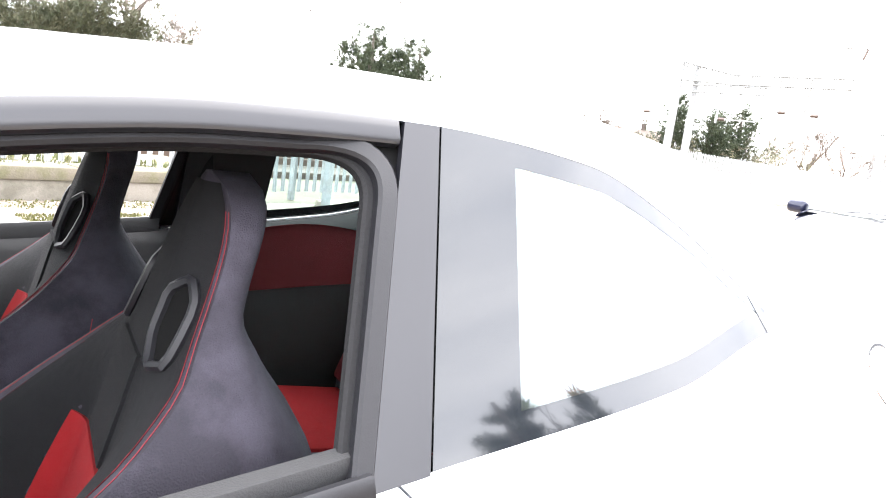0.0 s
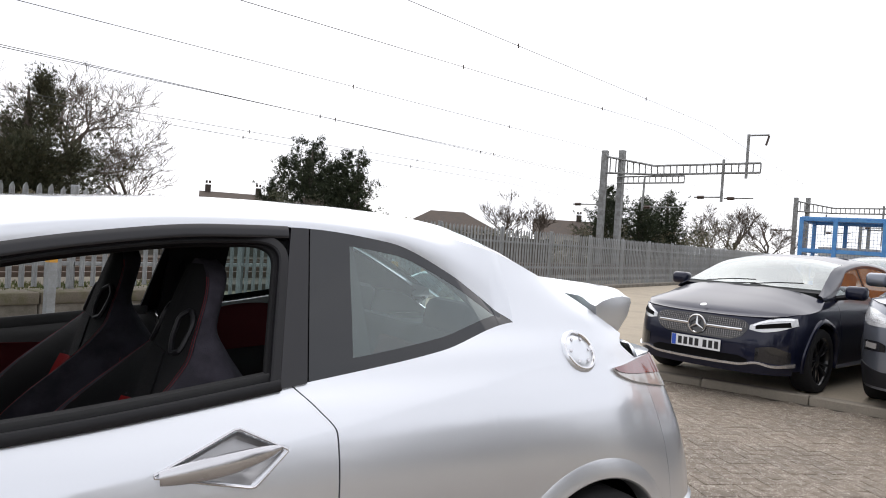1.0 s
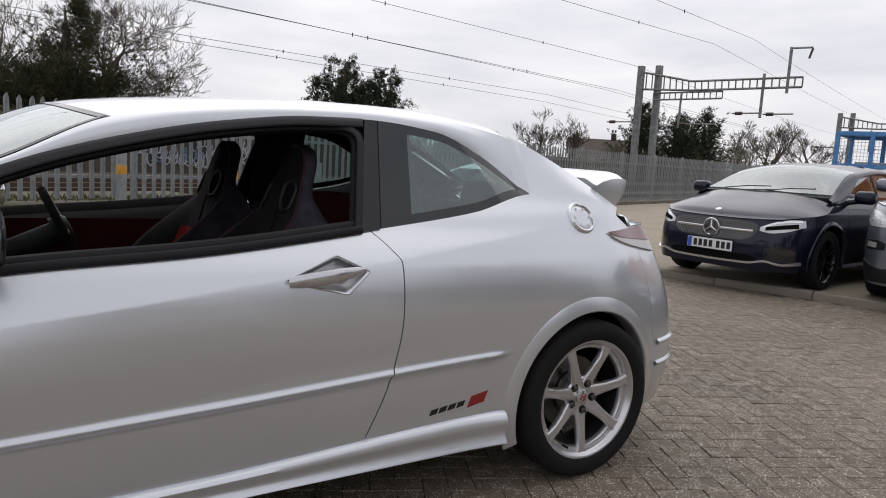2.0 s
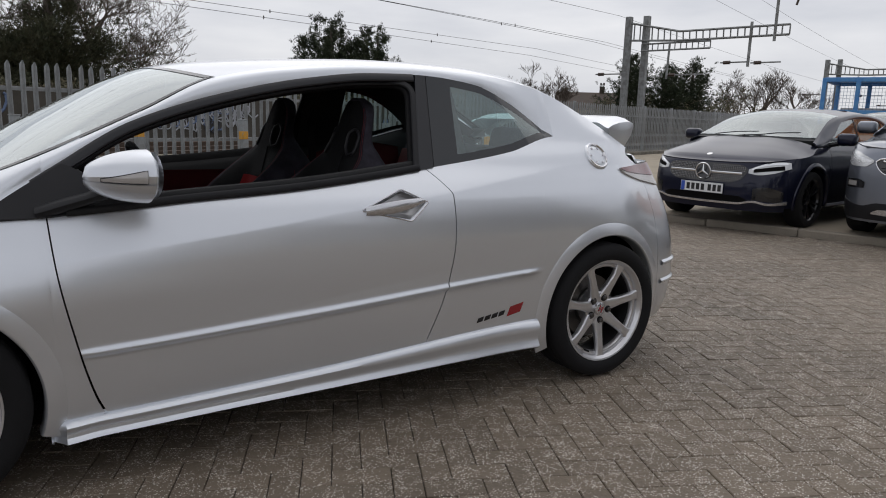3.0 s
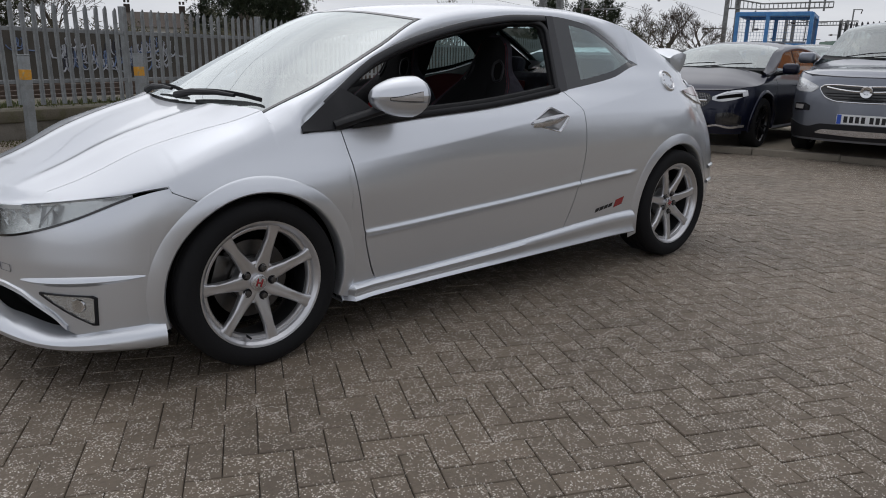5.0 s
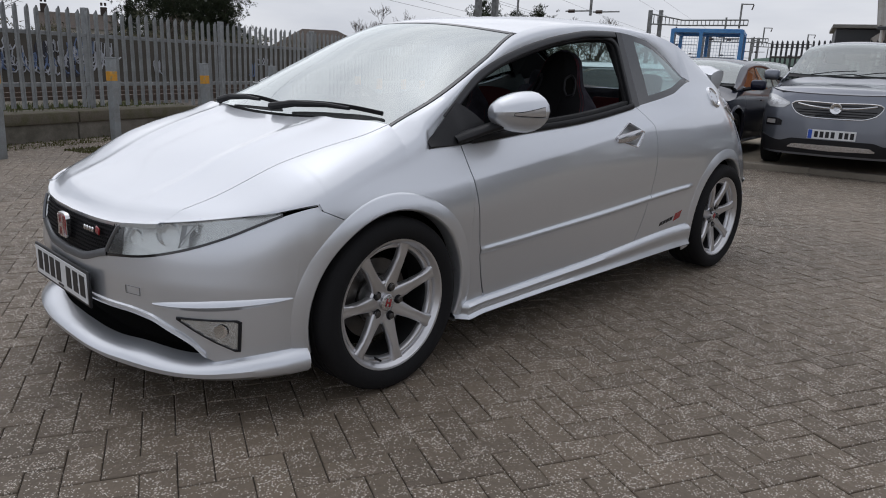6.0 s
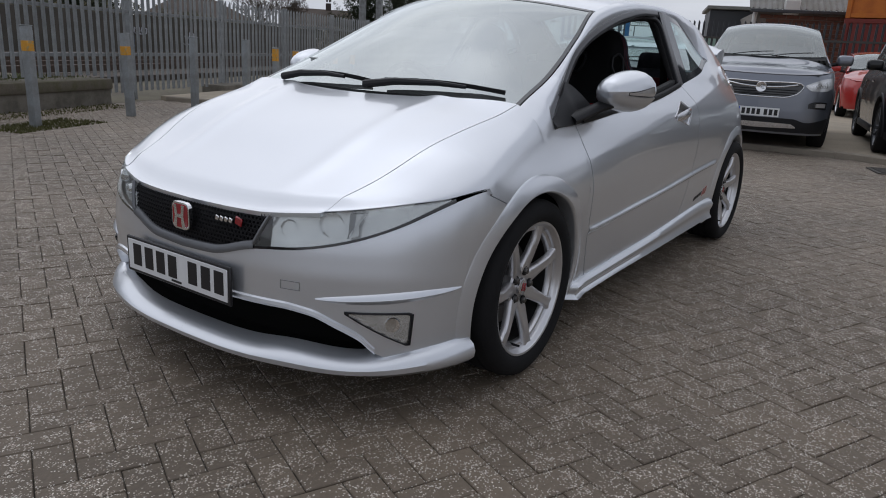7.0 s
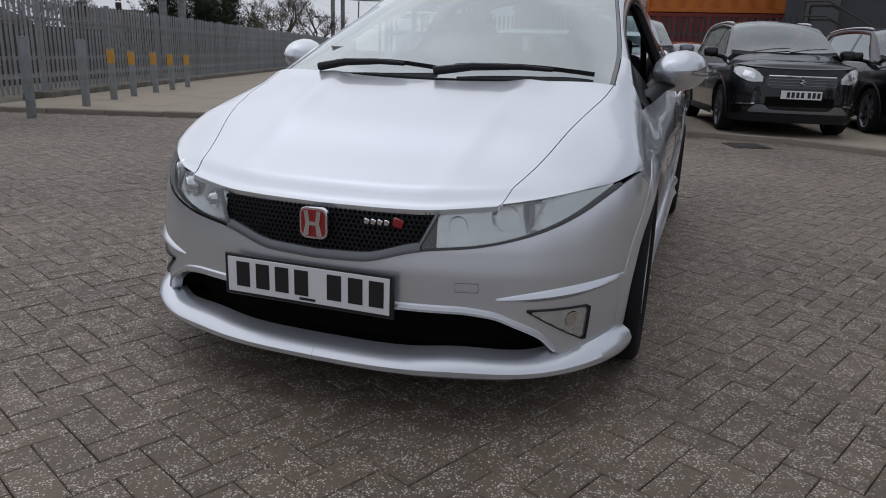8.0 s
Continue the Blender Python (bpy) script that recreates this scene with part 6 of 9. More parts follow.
        tube_part("stitching", [(q[0], q[1] + sg * 0.002, q[2]) for q in line], 0.0007, RED_STITCH, root, 4)
    # cushion with raised bolsters
    cu = []
    for t in np.linspace(0, 1, 20):
        row = []
        for b in np.linspace(-0.26, 0.26, 26):
            up = 0.085 * float(smooth(0.15, 0.235, abs(b))) * (1 - 0.55 * t) - 0.12 * float(smooth(0.235, 0.262, abs(b)))
            row.append((1.40 + shift - 0.52 * t, y0 + b, 0.425 + 0.05 * t - 0.06 * t**5 + up))
        cu.append(row)
    sheet("cushion", np.array(cu), SUEDE, root, 0.12, flip=True)
    cu = []
    for t in np.linspace(0.05, 0.95, 14):
        cu.append([(1.40 + shift - 0.52 * t, y0 + b, 0.434 + 0.05 * t - 0.06 * t**5) for b in np.linspace(-0.145, 0.145, 8)])
    sheet("cushion_panel", np.array(cu), RED_CLOTH, root, 0.01, flip=True, label="red cloth cushion panel")
    box("seat_base", (0.50, 0.44, 0.16), (1.16 + shift, y0, 0.30), DARK, root, 0.02)
    lever = tube_part("tilt_lever", [place(0.30, -0.235, -0.075), place(0.38, -0.235, -0.080), place(0.44, -0.225, -0.085)], [0.018, 0.018, 0.016], TRIM, root, 8, label="black seat tilt lever")
    return root


bucket_seat(-0.345)
bucket_seat(0.345, -0.08)

# Dashboard, wheel, console, rear bench, cards, floor and headlining.
dv_ = np.linspace(-0.68, 0.68, 30)
prof_d = [(0.06, 0.86), (0.30, 0.93), (0.46, 0.955), (0.56, 0.93), (0.60, 0.86), (0.585, 0.76), (0.60, 0.62), (0.56, 0.45), (0.45, 0.32)]
dash = sheet("dashboard", np.array([[(x, y, z - 0.03 * abs(y / 0.68) ** 3) for x, z in prof_d] for y in dv_]), DASH, civic, 0.02, label="dark grey dashboard")
binn = bmesh.new()
box_bm((0.14, 0.34, 0.07), (0.58, 0.37, 0.945), 0.03, binn, None, 3)
part("instrument_hood", binn, DASH, dash)
wheel_c = Vector((0.875, 0.37, 0.855))
wt = Matrix.Translation(wheel_c) @ pose(0, 0, 0, 0, 66, 0)
steer = new("steering_wheel")
steer.parent = civic
tube_part("steering_rim", [wt @ Vector((0.178 * math.cos(a), 0.178 * math.sin(a), 0)) for a in np.linspace(0, 2 * math.pi, 36, endpoint=False)], 0.016, BLACK_CLOTH, steer, 8, True, label="black leather steering rim")
for a in (0.2, math.pi - 0.2, -math.pi / 2):
    tube_part("steering_spoke", [wt @ Vector((0.05 * math.cos(a), 0.05 * math.sin(a), 0.01)), wt @ Vector((0.172 * math.cos(a), 0.172 * math.sin(a), 0))], 0.014, TRIM, steer, 6)
hubm = lathe("steering_hub", [(0.0, 0.035), (0.05, 0.032), (0.066, 0.015), (0.066, -0.03)], TRIM, steer, 20, "z")
hubm.matrix_basis = wt
tube_part("steering_column", [wt @ Vector((0, 0, -0.02)), wt @ Vector((0, 0, -0.25))], 0.05, DASH, civic, 10)
box("centre_console", (0.75, 0.22, 0.24), (0.95, 0, 0.42), DASH, civic, 0.03)
tube_part("gear_lever", [(0.72, 0.02, 0.52), (0.72, 0.02, 0.66)], [0.012, 0.010], DULL_CHROME, civic, 8)
box("carpet", (2.3, 1.36, 0.03), (1.45, 0, 0.25), BLACK_CLOTH, civic, 0.0)
for sgn in (1, -1):
    cx_ = np.linspace(0.46, 1.70, 30)
    rows = []
    for x in cx_:
        b = belt_point(np.array(x))
        rows.append([(x, sgn * (float(b[1]) + o), z) for o, z in ((0.045, float(b[2]) + 0.002), (0.075, float(b[2]) - 0.03), (0.085, 0.80), (0.062, 0.78), (0.050, 0.62), (0.085, 0.58), (0.075, 0.40), (0.06, 0.26))])
    sheet("door_card", np.array(rows), DASH, civic, 0.0, label="black door card")
    rows = []
    for x in np.linspace(0.62, 1.62, 20):
        b = belt_point(np.array(x))
        rows.append([(x, sgn * (float(b[1]) + o), z) for o, z in ((0.092, 0.875), (0.094, 0.80), (0.080, 0.71))])
    sheet("door_card_insert", np.array(rows), SHADED_RED, civic, 0.004, label="red cloth door insert")
    # rear side trim and rear panel with a red insert
    rx_ = np.linspace(1.71, 2.46, 18)
    sheet("rear_side_trim", np.array([[(x, sgn * (float(belt_point(np.array(x))[1]) + o), float(BELT(x)) * (1 - t) + 0.30 * t) for o, t in ((0.03, 0.0), (0.07, 0.06), (0.10, 0.3), (0.13, 0.6), (0.13, 1.0))] for x in rx_]), DASH, civic, 0.0)
    sheet("rear_trim_insert", np.array([[(x, sgn * (float(belt_point(np.array(x))[1]) + 0.085 + 0.03 * t), 0.945 - 0.13 * t + 0.10 * (x - 1.75) + 0.05 * math.sin(math.pi * (x - 1.76) / 0.54) * (1 - t)) for t in np.linspace(0, 1, 5)] for x in np.linspace(1.76, 2.30, 12)]), SHADED_RED, civic, 0.004, label="red rear side insert")
    # inner pillar lining
    lp2 = np.linspace(1.715, 1.94, 8)
    sheet("pillar_lining", np.array([[tuple((belt_point(np.array(x)) * (1 - t) + dlo_top_point(np.array(x)) * t + [0, 0.035, 0]) * [1, sgn, 1]) for t in np.linspace(0, 1, 8)] for x in lp2]), HEADLINER, civic, 0.02)
    rp_x = np.linspace(2.36, 2.90, 20)
    sheet("rear_pillar_lining", np.array([[tuple((belt_point(np.array(x)) * (1 - t) + edge_point(np.array(x)) * t + [0, 0.03, -0.02 * t]) * [1, sgn, 1]) for t in np.linspace(-0.3, 1.0, 6)] for x in rp_x]), HEADLINER, civic, 0.0)
    rl = np.linspace(0.62, 2.42, 40)
    sheet("rail_lining", np.array([[tuple((dlo_top_point(np.array(x)) * (1 - t) + edge_point(np.array(x)) * t + [0, 0.03, -0.012 - 0.02 * t]) * [1, sgn, 1]) for t in np.linspace(-0.25, 1.3, 5)] for x in rl]), HEADLINER, civic, 0.0)
    belt = [(1.76, sgn * -0.60, 1.20), (1.78, sgn * -0.62, 0.95), (1.74, sgn * -0.63, 0.55)]
    tube_part("seat_belt", belt, 0.022, BLACK_CLOTH, civic, 4, squash=(0.15, 1.0))
    box("belt_buckle", (0.03, 0.012, 0.05), (1.762, sgn * -0.60, 0.80), DULL_CHROME, civic, 0.004, "bright belt tongue")
hw2 = np.linspace(-0.53, 0.53, 20)
sheet("headlining", np.array([[(x, y * float(EDGE_W(x)) / 0.54, float(screen_z(np.array(x), np.array(abs(y)))) - 0.035) for y in hw2] for x in np.linspace(0.93, 2.40, 30)]), HEADLINER, civic, 0.0)
bench = bmesh.new()
box_bm((0.48, 1.10, 0.16), (1.98, 0, 0.50), 0.04, bench, pose(0, 0, 0, 0, 6, 0), 2)
part("rear_bench_cushion", bench, SUEDE, civic)
bench = bmesh.new()
box_bm((0.14, 1.10, 0.56), (2.30, 0, 0.78), 0.05, bench, pose(0, 0, 0, 0, 20, 0), 2)
part("rear_bench_back", bench, SUEDE, civic)
for y in (-0.30, 0.30):
    bench = bmesh.new()
    box_bm((0.40, 0.40, 0.03), (1.97, y, 0.578), 0.012, bench, pose(0, 0, 0, 0, 6, 0), 2)
    part("bench_cushion_panel", bench, RED_CLOTH, civic, "red cloth rear cushion panel")
    bench = bmesh.new()
    box_bm((0.03, 0.40, 0.42), (2.222, y, 0.80), 0.012, bench, pose(0, 0, 0, 0, 20, 0), 2)
    part("bench_back_panel", bench, SHADED_RED, civic, "red cloth rear backrest panel")
for y in (-0.36, 0.36):
    hr = bmesh.new()
    box_bm((0.09, 0.25, 0.13), (2.40, y, 1.08), 0.035, hr, pose(0, 0, 0, 0, 14, 0), 2)
    part("rear_head_rest", hr, SUEDE, civic)
box("parcel_shelf", (0.5, 1.05, 0.03), (2.66, 0, 0.96), DASH, civic, 0.008)
mir = bmesh.new()
box_bm((0.03, 0.24, 0.065), (0.86, 0.0, 1.285), 0.02, mir, None, 2)
part("rear_view_mirror", mir, TRIM, civic)
# A paper disc-shaped permit holder and a sticker inside the screen.
box("screen_sticker", (0.002, 0.06, 0.06), (0.30, 0.50, 1.02), PLATE_WHITE, civic, 0.0, "pale sticker inside the screen", turn=pose(0, 0, 0, 0, -62, 0))

# ---- other parked vehicles ----
class ParkedSkin(Skin):
    pass


def parked_car(name, label, m, paint, wb, fo, ro, hw, zr, zb, zn, cowl, roof0, roof1, wheel_r, clad=None, group="", style="hatch", rims=ALLOY):
    """A modern five-door car. x from nose to tail with the front axle at 0; sizes in metres."""
    root = thing(name, label, "car", group, "", m)
    k = zb / 0.95
    plan = [(-fo, 0), (-fo + 0.004, 0.18), (-fo + 0.03, 0.40), (-fo + 0.10, 0.60 * hw / 0.85), (-fo + 0.23, hw - 0.13), (-fo + 0.38, hw - 0.05), (-fo + 0.52, hw - 0.018),
            (0.0, hw), (0.5 * wb, hw), (wb, hw), (wb + ro - 0.42, hw - 0.03), (wb + ro - 0.2, hw - 0.10), (wb + ro - 0.07, hw - 0.25), (wb + ro - 0.01, 0.3), (wb + ro, 0)]
    side = [(0.05, 0.06), (0.22 * k, 0.035), (0.40 * k, 0.012), (0.55 * k, 0.0), (0.66 * k, 0.002), (0.74 * k, 0.016), (0.84 * k, 0.030), (0.95 * k, 0.085), (1.05 * k, 0.14), (1.6, 0.4)]
    nose = [(0.05, 0.09), (0.20 * k, 0.02), (0.34 * k, 0.0), (0.50 * k, 0.004), (zn - 0.12, 0.02), (zn, 0.06), (zn + 0.1, 0.14), (1.6, 0.7)]
    tail = [(0.05, 0.10), (0.25, 0.03), (0.5, 0.0), (0.8, 0.05), (1.0, 0.12), (1.6, 0.4)]
    sk = ParkedSkin(plan, side, nose, tail, (-fo + 0.15, -fo + 0.55), (wb + ro - 0.6, wb + ro - 0.25))
    end = wb + ro
    shoulder = curve((-fo, zn), (-fo + 0.3, zn + 0.05), (-0.1, zn + 0.5 * (zb - zn)), (cowl + 0.1, zb - 0.01), (0.5 * wb, zb), (wb, zb + 0.05), (end, zb + 0.03))
    centre = curve((-fo + 0.03, zn + 0.01), (-fo + 0.15, zn + 0.07), (-0.25, zb + 0.01), (cowl, zb + 0.10), (roof0, zr - 0.045), (roof0 + 0.3, zr - 0.008), (0.55 * (roof0 + roof1), zr), (roof1, zr - 0.05), (end - 0.12, zb + 0.12), (end, zb))
    edge_w = curve((cowl, hw - 0.13), (roof0, hw - 0.27), (0.5 * (roof0 + roof1), hw - 0.28), (roof1, hw - 0.28), (end, hw - 0.2))
    edge_z = curve((cowl, zb + 0.04), (roof0, zr - 0.11), (0.5 * (roof0 + roof1), zr - 0.055), (roof1, zr - 0.10), (end - 0.12, zb + 0.10), (end, zb))
    dlo0, dlo1 = cowl + 0.30, roof1 + 0.12
    belt = curve((cowl, zb), (0.5 * wb, zb + 0.01), (wb, zb + 0.07), (dlo1, zb + 0.13), (end, zb + 0.05))
    top = curve((dlo0, zb + 0.01), (0.5 * (dlo0 + roof0) + 0.05, 0.55 * zb + 0.45 * (zr - 0.13)), (roof0 + 0.08, zr - 0.165), (0.5 * (roof0 + roof1), zr - 0.115), (roof1 - 0.25, zr - 0.15), (dlo1, zb + 0.14))
    sill = 0.24 if not clad else 0.30
    r_a = wheel_r + 0.055

    def floor(s, base):
        x = sk.px(s)
        z = base + 0 * x
        for cx in (0.0, wb):
            d = r_a**2 - (x - cx) ** 2
            z = np.where(d > 0, np.maximum(z, wheel_r + np.sqrt(np.maximum(d, 0))), z)
        return z

    def grid_rib(s0, s1, lo, hi, n, mm, out=0.0):
        s = np.linspace(s0, s1, n)[:, None]
        v = np.linspace(0, 1, mm)[None, :]
        l_, h_ = (lo(s) if callable(lo) else lo + 0 * s), (hi(s) if callable(hi) else hi + 0 * s)
        return sk.point(s + 0 * v, l_ + (h_ - l_) * v, out)

    def patch(nm, w0, w1, lo, hi, mat, out=0.006, depth=0.012, lab="", both=False, n=24, mm=8, par=root):
        w = np.linspace(w0, w1, n)[:, None]
        v = np.linspace(0, 1, mm)[None, :]
        l_, h_ = (lo(w) if callable(lo) else lo + 0 * w), (hi(w) if callable(hi) else hi + 0 * w)
        p = sk.point(sk.s_of_w(w) + 0 * v, l_ + (h_ - l_) * v, out)
        if both:
            return [sheet(nm, p, mat, par, depth, label=lab, both=True)]
        return [sheet(nm, p, mat, par, depth, label=lab, mirror=q) for q in (False, True)]

    s_mid = float(sk.s_of_x(cowl + 0.32))
    s_rear = float(sk.s_of_x(wb - r_a - 0.25))
    low = 0.20
    sheet("front_body", grid_rib(0, float(sk.s_of_x(-0.52)), lambda s: floor(s, low), lambda s: shoulder(sk.px(s)), 50, 26), paint, root, 0.01, both=True)
    for q in (False, True):
        sheet("front_wing", grid_rib(float(sk.s_of_x(-0.518)), s_mid, lambda s: floor(s, sill), lambda s: shoulder(sk.px(s)), 50, 22), paint, root, 0.01, mirror=q)
        for a, b in ((s_mid + 0.005, (s_mid + s_rear) / 2 + 0.1), ((s_mid + s_rear) / 2 + 0.105, s_rear + 0.12)):
            d = sheet("door", grid_rib(a, b, lambda s: floor(s, sill), lambda s: belt(sk.px(s)), 24, 22), paint, root, 0.01, mirror=q)
            hp = sk.point(np.linspace(b - 0.22, b - 0.05, 8), zb - 0.13, 0.022)
            tube_part("door_handle", [tuple(v * [1, -1 if q else 1, 1]) for v in hp], 0.012, paint, d, 6)
        sheet("rear_quarter", grid_rib(s_rear + 0.125, sk.s_end, lambda s: floor(s, sill), lambda s: belt(sk.px(s)), 50, 22), paint, root, 0.01, mirror=q)
        for cx in (0.0, wb):
            an = np.radians(np.linspace(-14, 194, 40))
            g = [sk.point(sk.s_of_x(cx + r * np.cos(an)), wheel_r + r * np.sin(an), o) for r, o in ((r_a + 0.045, 0.0), (r_a + 0.035, 0.012), (r_a + 0.008, 0.014), (r_a - 0.004, 0.0), (r_a - 0.005, -0.06))]
            sheet("arch_trim", np.stack(g, 1), clad or paint, root, 0.0, mirror=q)
            g = [np.stack([cx + r * np.cos(an), y + 0 * an, wheel_r + r * np.sin(an)], -1) for r, y in ((r_a, -hw + 0.05), (r_a + 0.02, -hw + 0.3), (0.0, -hw + 0.3))]
            sheet("wheel_housing", np.stack(g, 1), DARK, root, 0.0, mirror=q)
        xs = np.linspace(r_a + 0.02, wb - r_a - 0.02, 20)
        g = [np.stack([xs, -(-sk.point(sk.s_of_x(xs), sill)[:, 1] + o), 0 * xs + z], -1) for o, z in ((0.0, sill + 0.02), (0.02, sill - 0.01), (0.015, 0.22), (-0.06, 0.19))]
        sheet("sill", np.stack(g, 1), clad or paint, root, 0.0, mirror=q)
        # window glass, pillars, frame
        xg = np.linspace(dlo0 + 0.01, dlo1 - 0.005, 60)
        lo_p = sk.point(sk.s_of_x(xg), belt(xg))
        zt = np.maximum(top(xg), belt(xg) + 0.004)
        t_w = (-lo_p[:, 1]) - 0.42 * (zt - belt(xg))
        hi_p = np.stack([xg, -t_w, zt], -1)
        tv_ = np.linspace(0, 1, 8)[None, :, None]
        sg = sheet("side_glass", lo_p[:, None] * (1 - tv_) + hi_p[:, None] * tv_ + [0, 0.006, 0], PARKED_GLASS, root, 0.0, mirror=q)
        sg.visible_shadow = False
        for xp in (0.42 * wb + 0.24, dlo1 - 0.42):
            i = (xg > xp) & (xg < xp + 0.10)
            if i.sum() > 1:
                sheet("pillar", (lo_p[:, None] * (1 - tv_) + hi_p[:, None] * tv_)[i], GLOSS_BLACK, root, 0.02, mirror=q)
        xf = np.linspace(cowl + 0.02, end - 0.14, 70)
        inside = (xf > dlo0) & (xf < dlo1)
        zf = np.where(inside, np.maximum(top(xf), belt(xf)), belt(xf))
        lo_f = sk.point(sk.s_of_x(xf), belt(xf))
        wf = (-lo_f[:, 1]) - 0.42 * (zf - belt(xf))
        lf = np.stack([xf, -wf, zf], -1)
        hf = np.stack([xf, -edge_w(xf), edge_z(xf)], -1)
        sheet("side_frame", lf[:, None] * (1 - tv_) + hf[:, None] * tv_ + 0.012 * np.sin(math.pi * tv_) * np.array([0, -0.7, 0.7]), paint, root, 0.01, mirror=q)
        sgn = -1 if q else 1
        pod = box("door_mirror", (0.15, 0.20, 0.14), (dlo0 + 0.10, sgn * -(hw + 0.09), zb + 0.09), paint, root, 0.045, segs=3)
        tube_part("mirror_arm", [(dlo0 + 0.10, sgn * -(hw - 0.10), zb + 0.02), (dlo0 + 0.10, sgn * -(hw + 0.04), zb + 0.05)], 0.03, TRIM, pod, 6)
    # bonnet, screen, roof, tail
    uu_ = np.linspace(0, 1, 24)[:, None]
    vv_ = np.linspace(0, 1, 30)[None, :]
    nx = lambda w: sk.point(sk.s_of_w(np.abs(w)), shoulder(sk.px(sk.s_of_w(np.abs(w)))))[..., 0]

    def cap_z(x, w):
        wt = np.maximum(-sk.point(sk.s_of_x(np.maximum(x, -fo + 0.2)), shoulder(x))[..., 1], 0.1)
        q_ = np.clip(np.abs(w) / wt, 0, 1)
        return shoulder(x) + (centre(x) - shoulder(x)) * (1 - q_**3.2)

    hw_ = uu_ * (hw - 0.06) * np.ones_like(vv_)
    for _ in range(3):
        hx_ = nx(hw_) + (cowl - 0.04 + 0.10 * (hw_ / hw) ** 2 - nx(hw_)) * vv_
        hw_ = uu_ * np.maximum(-sk.point(sk.s_of_x(np.maximum(hx_, -fo + 0.24)), shoulder(hx_))[..., 1] - 0.004, 0.1)
    zz_ = cap_z(hx_, hw_)
    zz_ = zz_ + (shoulder(nx(hw_)) - zz_) * (1 - smooth(0, 0.12, vv_))
    sheet("bonnet", np.stack([hx_, -hw_, zz_], -1), paint, root, 0.01, both=True)

    def top_z(x, w):
        ew, ez = edge_w(x), edge_z(x)
        return ez + (centre(x) - ez) * (1 - np.clip(np.abs(w) / ew, 0, 1) ** 2.4)

    def cap(nm, x0, x1, bow0, bow1, mat, lift=0.0, depth=0.0):
        w = uu_ * 0.5 * np.ones_like(vv_)
        for _ in range(4):
            x = (x0 + bow0 * (w / 0.6) ** 2) + ((x1 + bow1 * (w / 0.6) ** 2) - (x0 + bow0 * (w / 0.6) ** 2)) * vv_
            w = uu_ * edge_w(np.clip(x, cowl, end))
        return sheet(nm, np.stack([x, -w, top_z(np.clip(x, cowl, end), w) + lift], -1), mat, root, depth, both=True)

    cap("windscreen", cowl, roof0, 0.10, 0.10, PARKED_GLASS).visible_shadow = False
    cap("roof_panel", roof0 + 0.005, roof1, 0.10, -0.05, paint, 0.0, 0.01)
    cap("rear_window", roof1 + 0.005, end - 0.12, -0.05, 0.0, PARKED_GLASS).visible_shadow = False
    cap("scuttle", cowl - 0.06, cowl + 0.02, 0.10, 0.10, TRIM, -0.012)
    # cabin
    ds = bmesh.new()
    box_bm((0.5, 1.30, 0.25), (cowl + 0.52, 0, zb - 0.04), 0.06, ds, None, 2)
    part("dashboard", ds, DASH, root)
    for y in (-0.36, 0.36):
        sb = bmesh.new()
        box_bm((0.16, 0.46, 0.62), (cowl + 1.45, y, zb - 0.03), 0.06, sb, pose(0, 0, 0, 0, 16, 0), 2)
        box_bm((0.10, 0.25, 0.17), (cowl + 1.57, y, zb + 0.36), 0.04, sb, None, 2)
        part("seat", sb, SUEDE, root)
    box("cabin_floor", (wb - 0.7, 2 * hw - 0.3, 0.05), (wb / 2 + 0.2, 0, 0.28), DARK, root, 0.0)
    box("underbody", (wb + 0.6, 2 * hw - 0.5, 0.08), (wb / 2 - 0.1, 0, 0.23), DARK, root, 0.0)
    lin = np.linspace(roof0 + 0.15, roof1, 16)
    sheet("headlining", np.array([[(x, y * float(edge_w(x)), float(top_z(np.array(x), np.array(abs(y) * float(edge_w(x))))) - 0.03) for y in np.linspace(-1, 1, 9)] for x in lin]), HEADLINER, root, 0.0)
    for yb_ in (-0.45, 0.05):
        q0 = Vector((cowl + 0.02, yb_ + 0.40, float(top_z(np.array(cowl + 0.02), np.array(0.4))) + 0.012))
        q1 = Vector((cowl + 0.10, yb_ - 0.12, float(top_z(np.array(cowl + 0.12), np.array(0.3))) + 0.02))
        tube_part("wiper", [q0, q0.lerp(q1, 0.5) + Vector((0, 0, 0.012)), q1], 0.006, TRIM, root, 5)
    # wheels
    wh = new("wheel")
    wh.parent = root
    R = wheel_r
    rr = R - 0.085
    lathe("tyre", [(rr, 0.09), (rr + 0.03, 0.105), (R - 0.015, 0.10), (R, 0.08), (R, -0.07), (R - 0.015, -0.095), (rr + 0.03, -0.105), (rr, -0.095)], RUBBER, wh, 40)
    lathe("rim", [(rr, 0.09), (rr - 0.02, 0.06), (rr - 0.02, -0.06), (rr - 0.006, -0.088), (rr + 0.004, -0.095)], rims, wh, 40)
    for kk in range(10):
        a = 2 * math.pi * kk / 10 + (0.10 if kk % 2 else -0.10)
        c, s = math.cos(a), math.sin(a)
        vs, fs_ = [], []
        for r, h2, y, th in ((0.04, 0.018, -0.05, 0.03), (0.5 * rr, 0.013, -0.07, 0.025), (rr, 0.016, -0.085, 0.02)):
            vs += [(r * c - q_ * s, yy, r * s + q_ * c) for q_, yy in ((-h2, y + th), (-h2 * 0.7, y), (h2 * 0.7, y), (h2, y + th))]
        for i in range(2):
            fs_ += [(i * 4 + j, i * 4 + (j + 1) % 4, i * 4 + 4 + (j + 1) % 4, i * 4 + 4 + j) for j in range(4)]
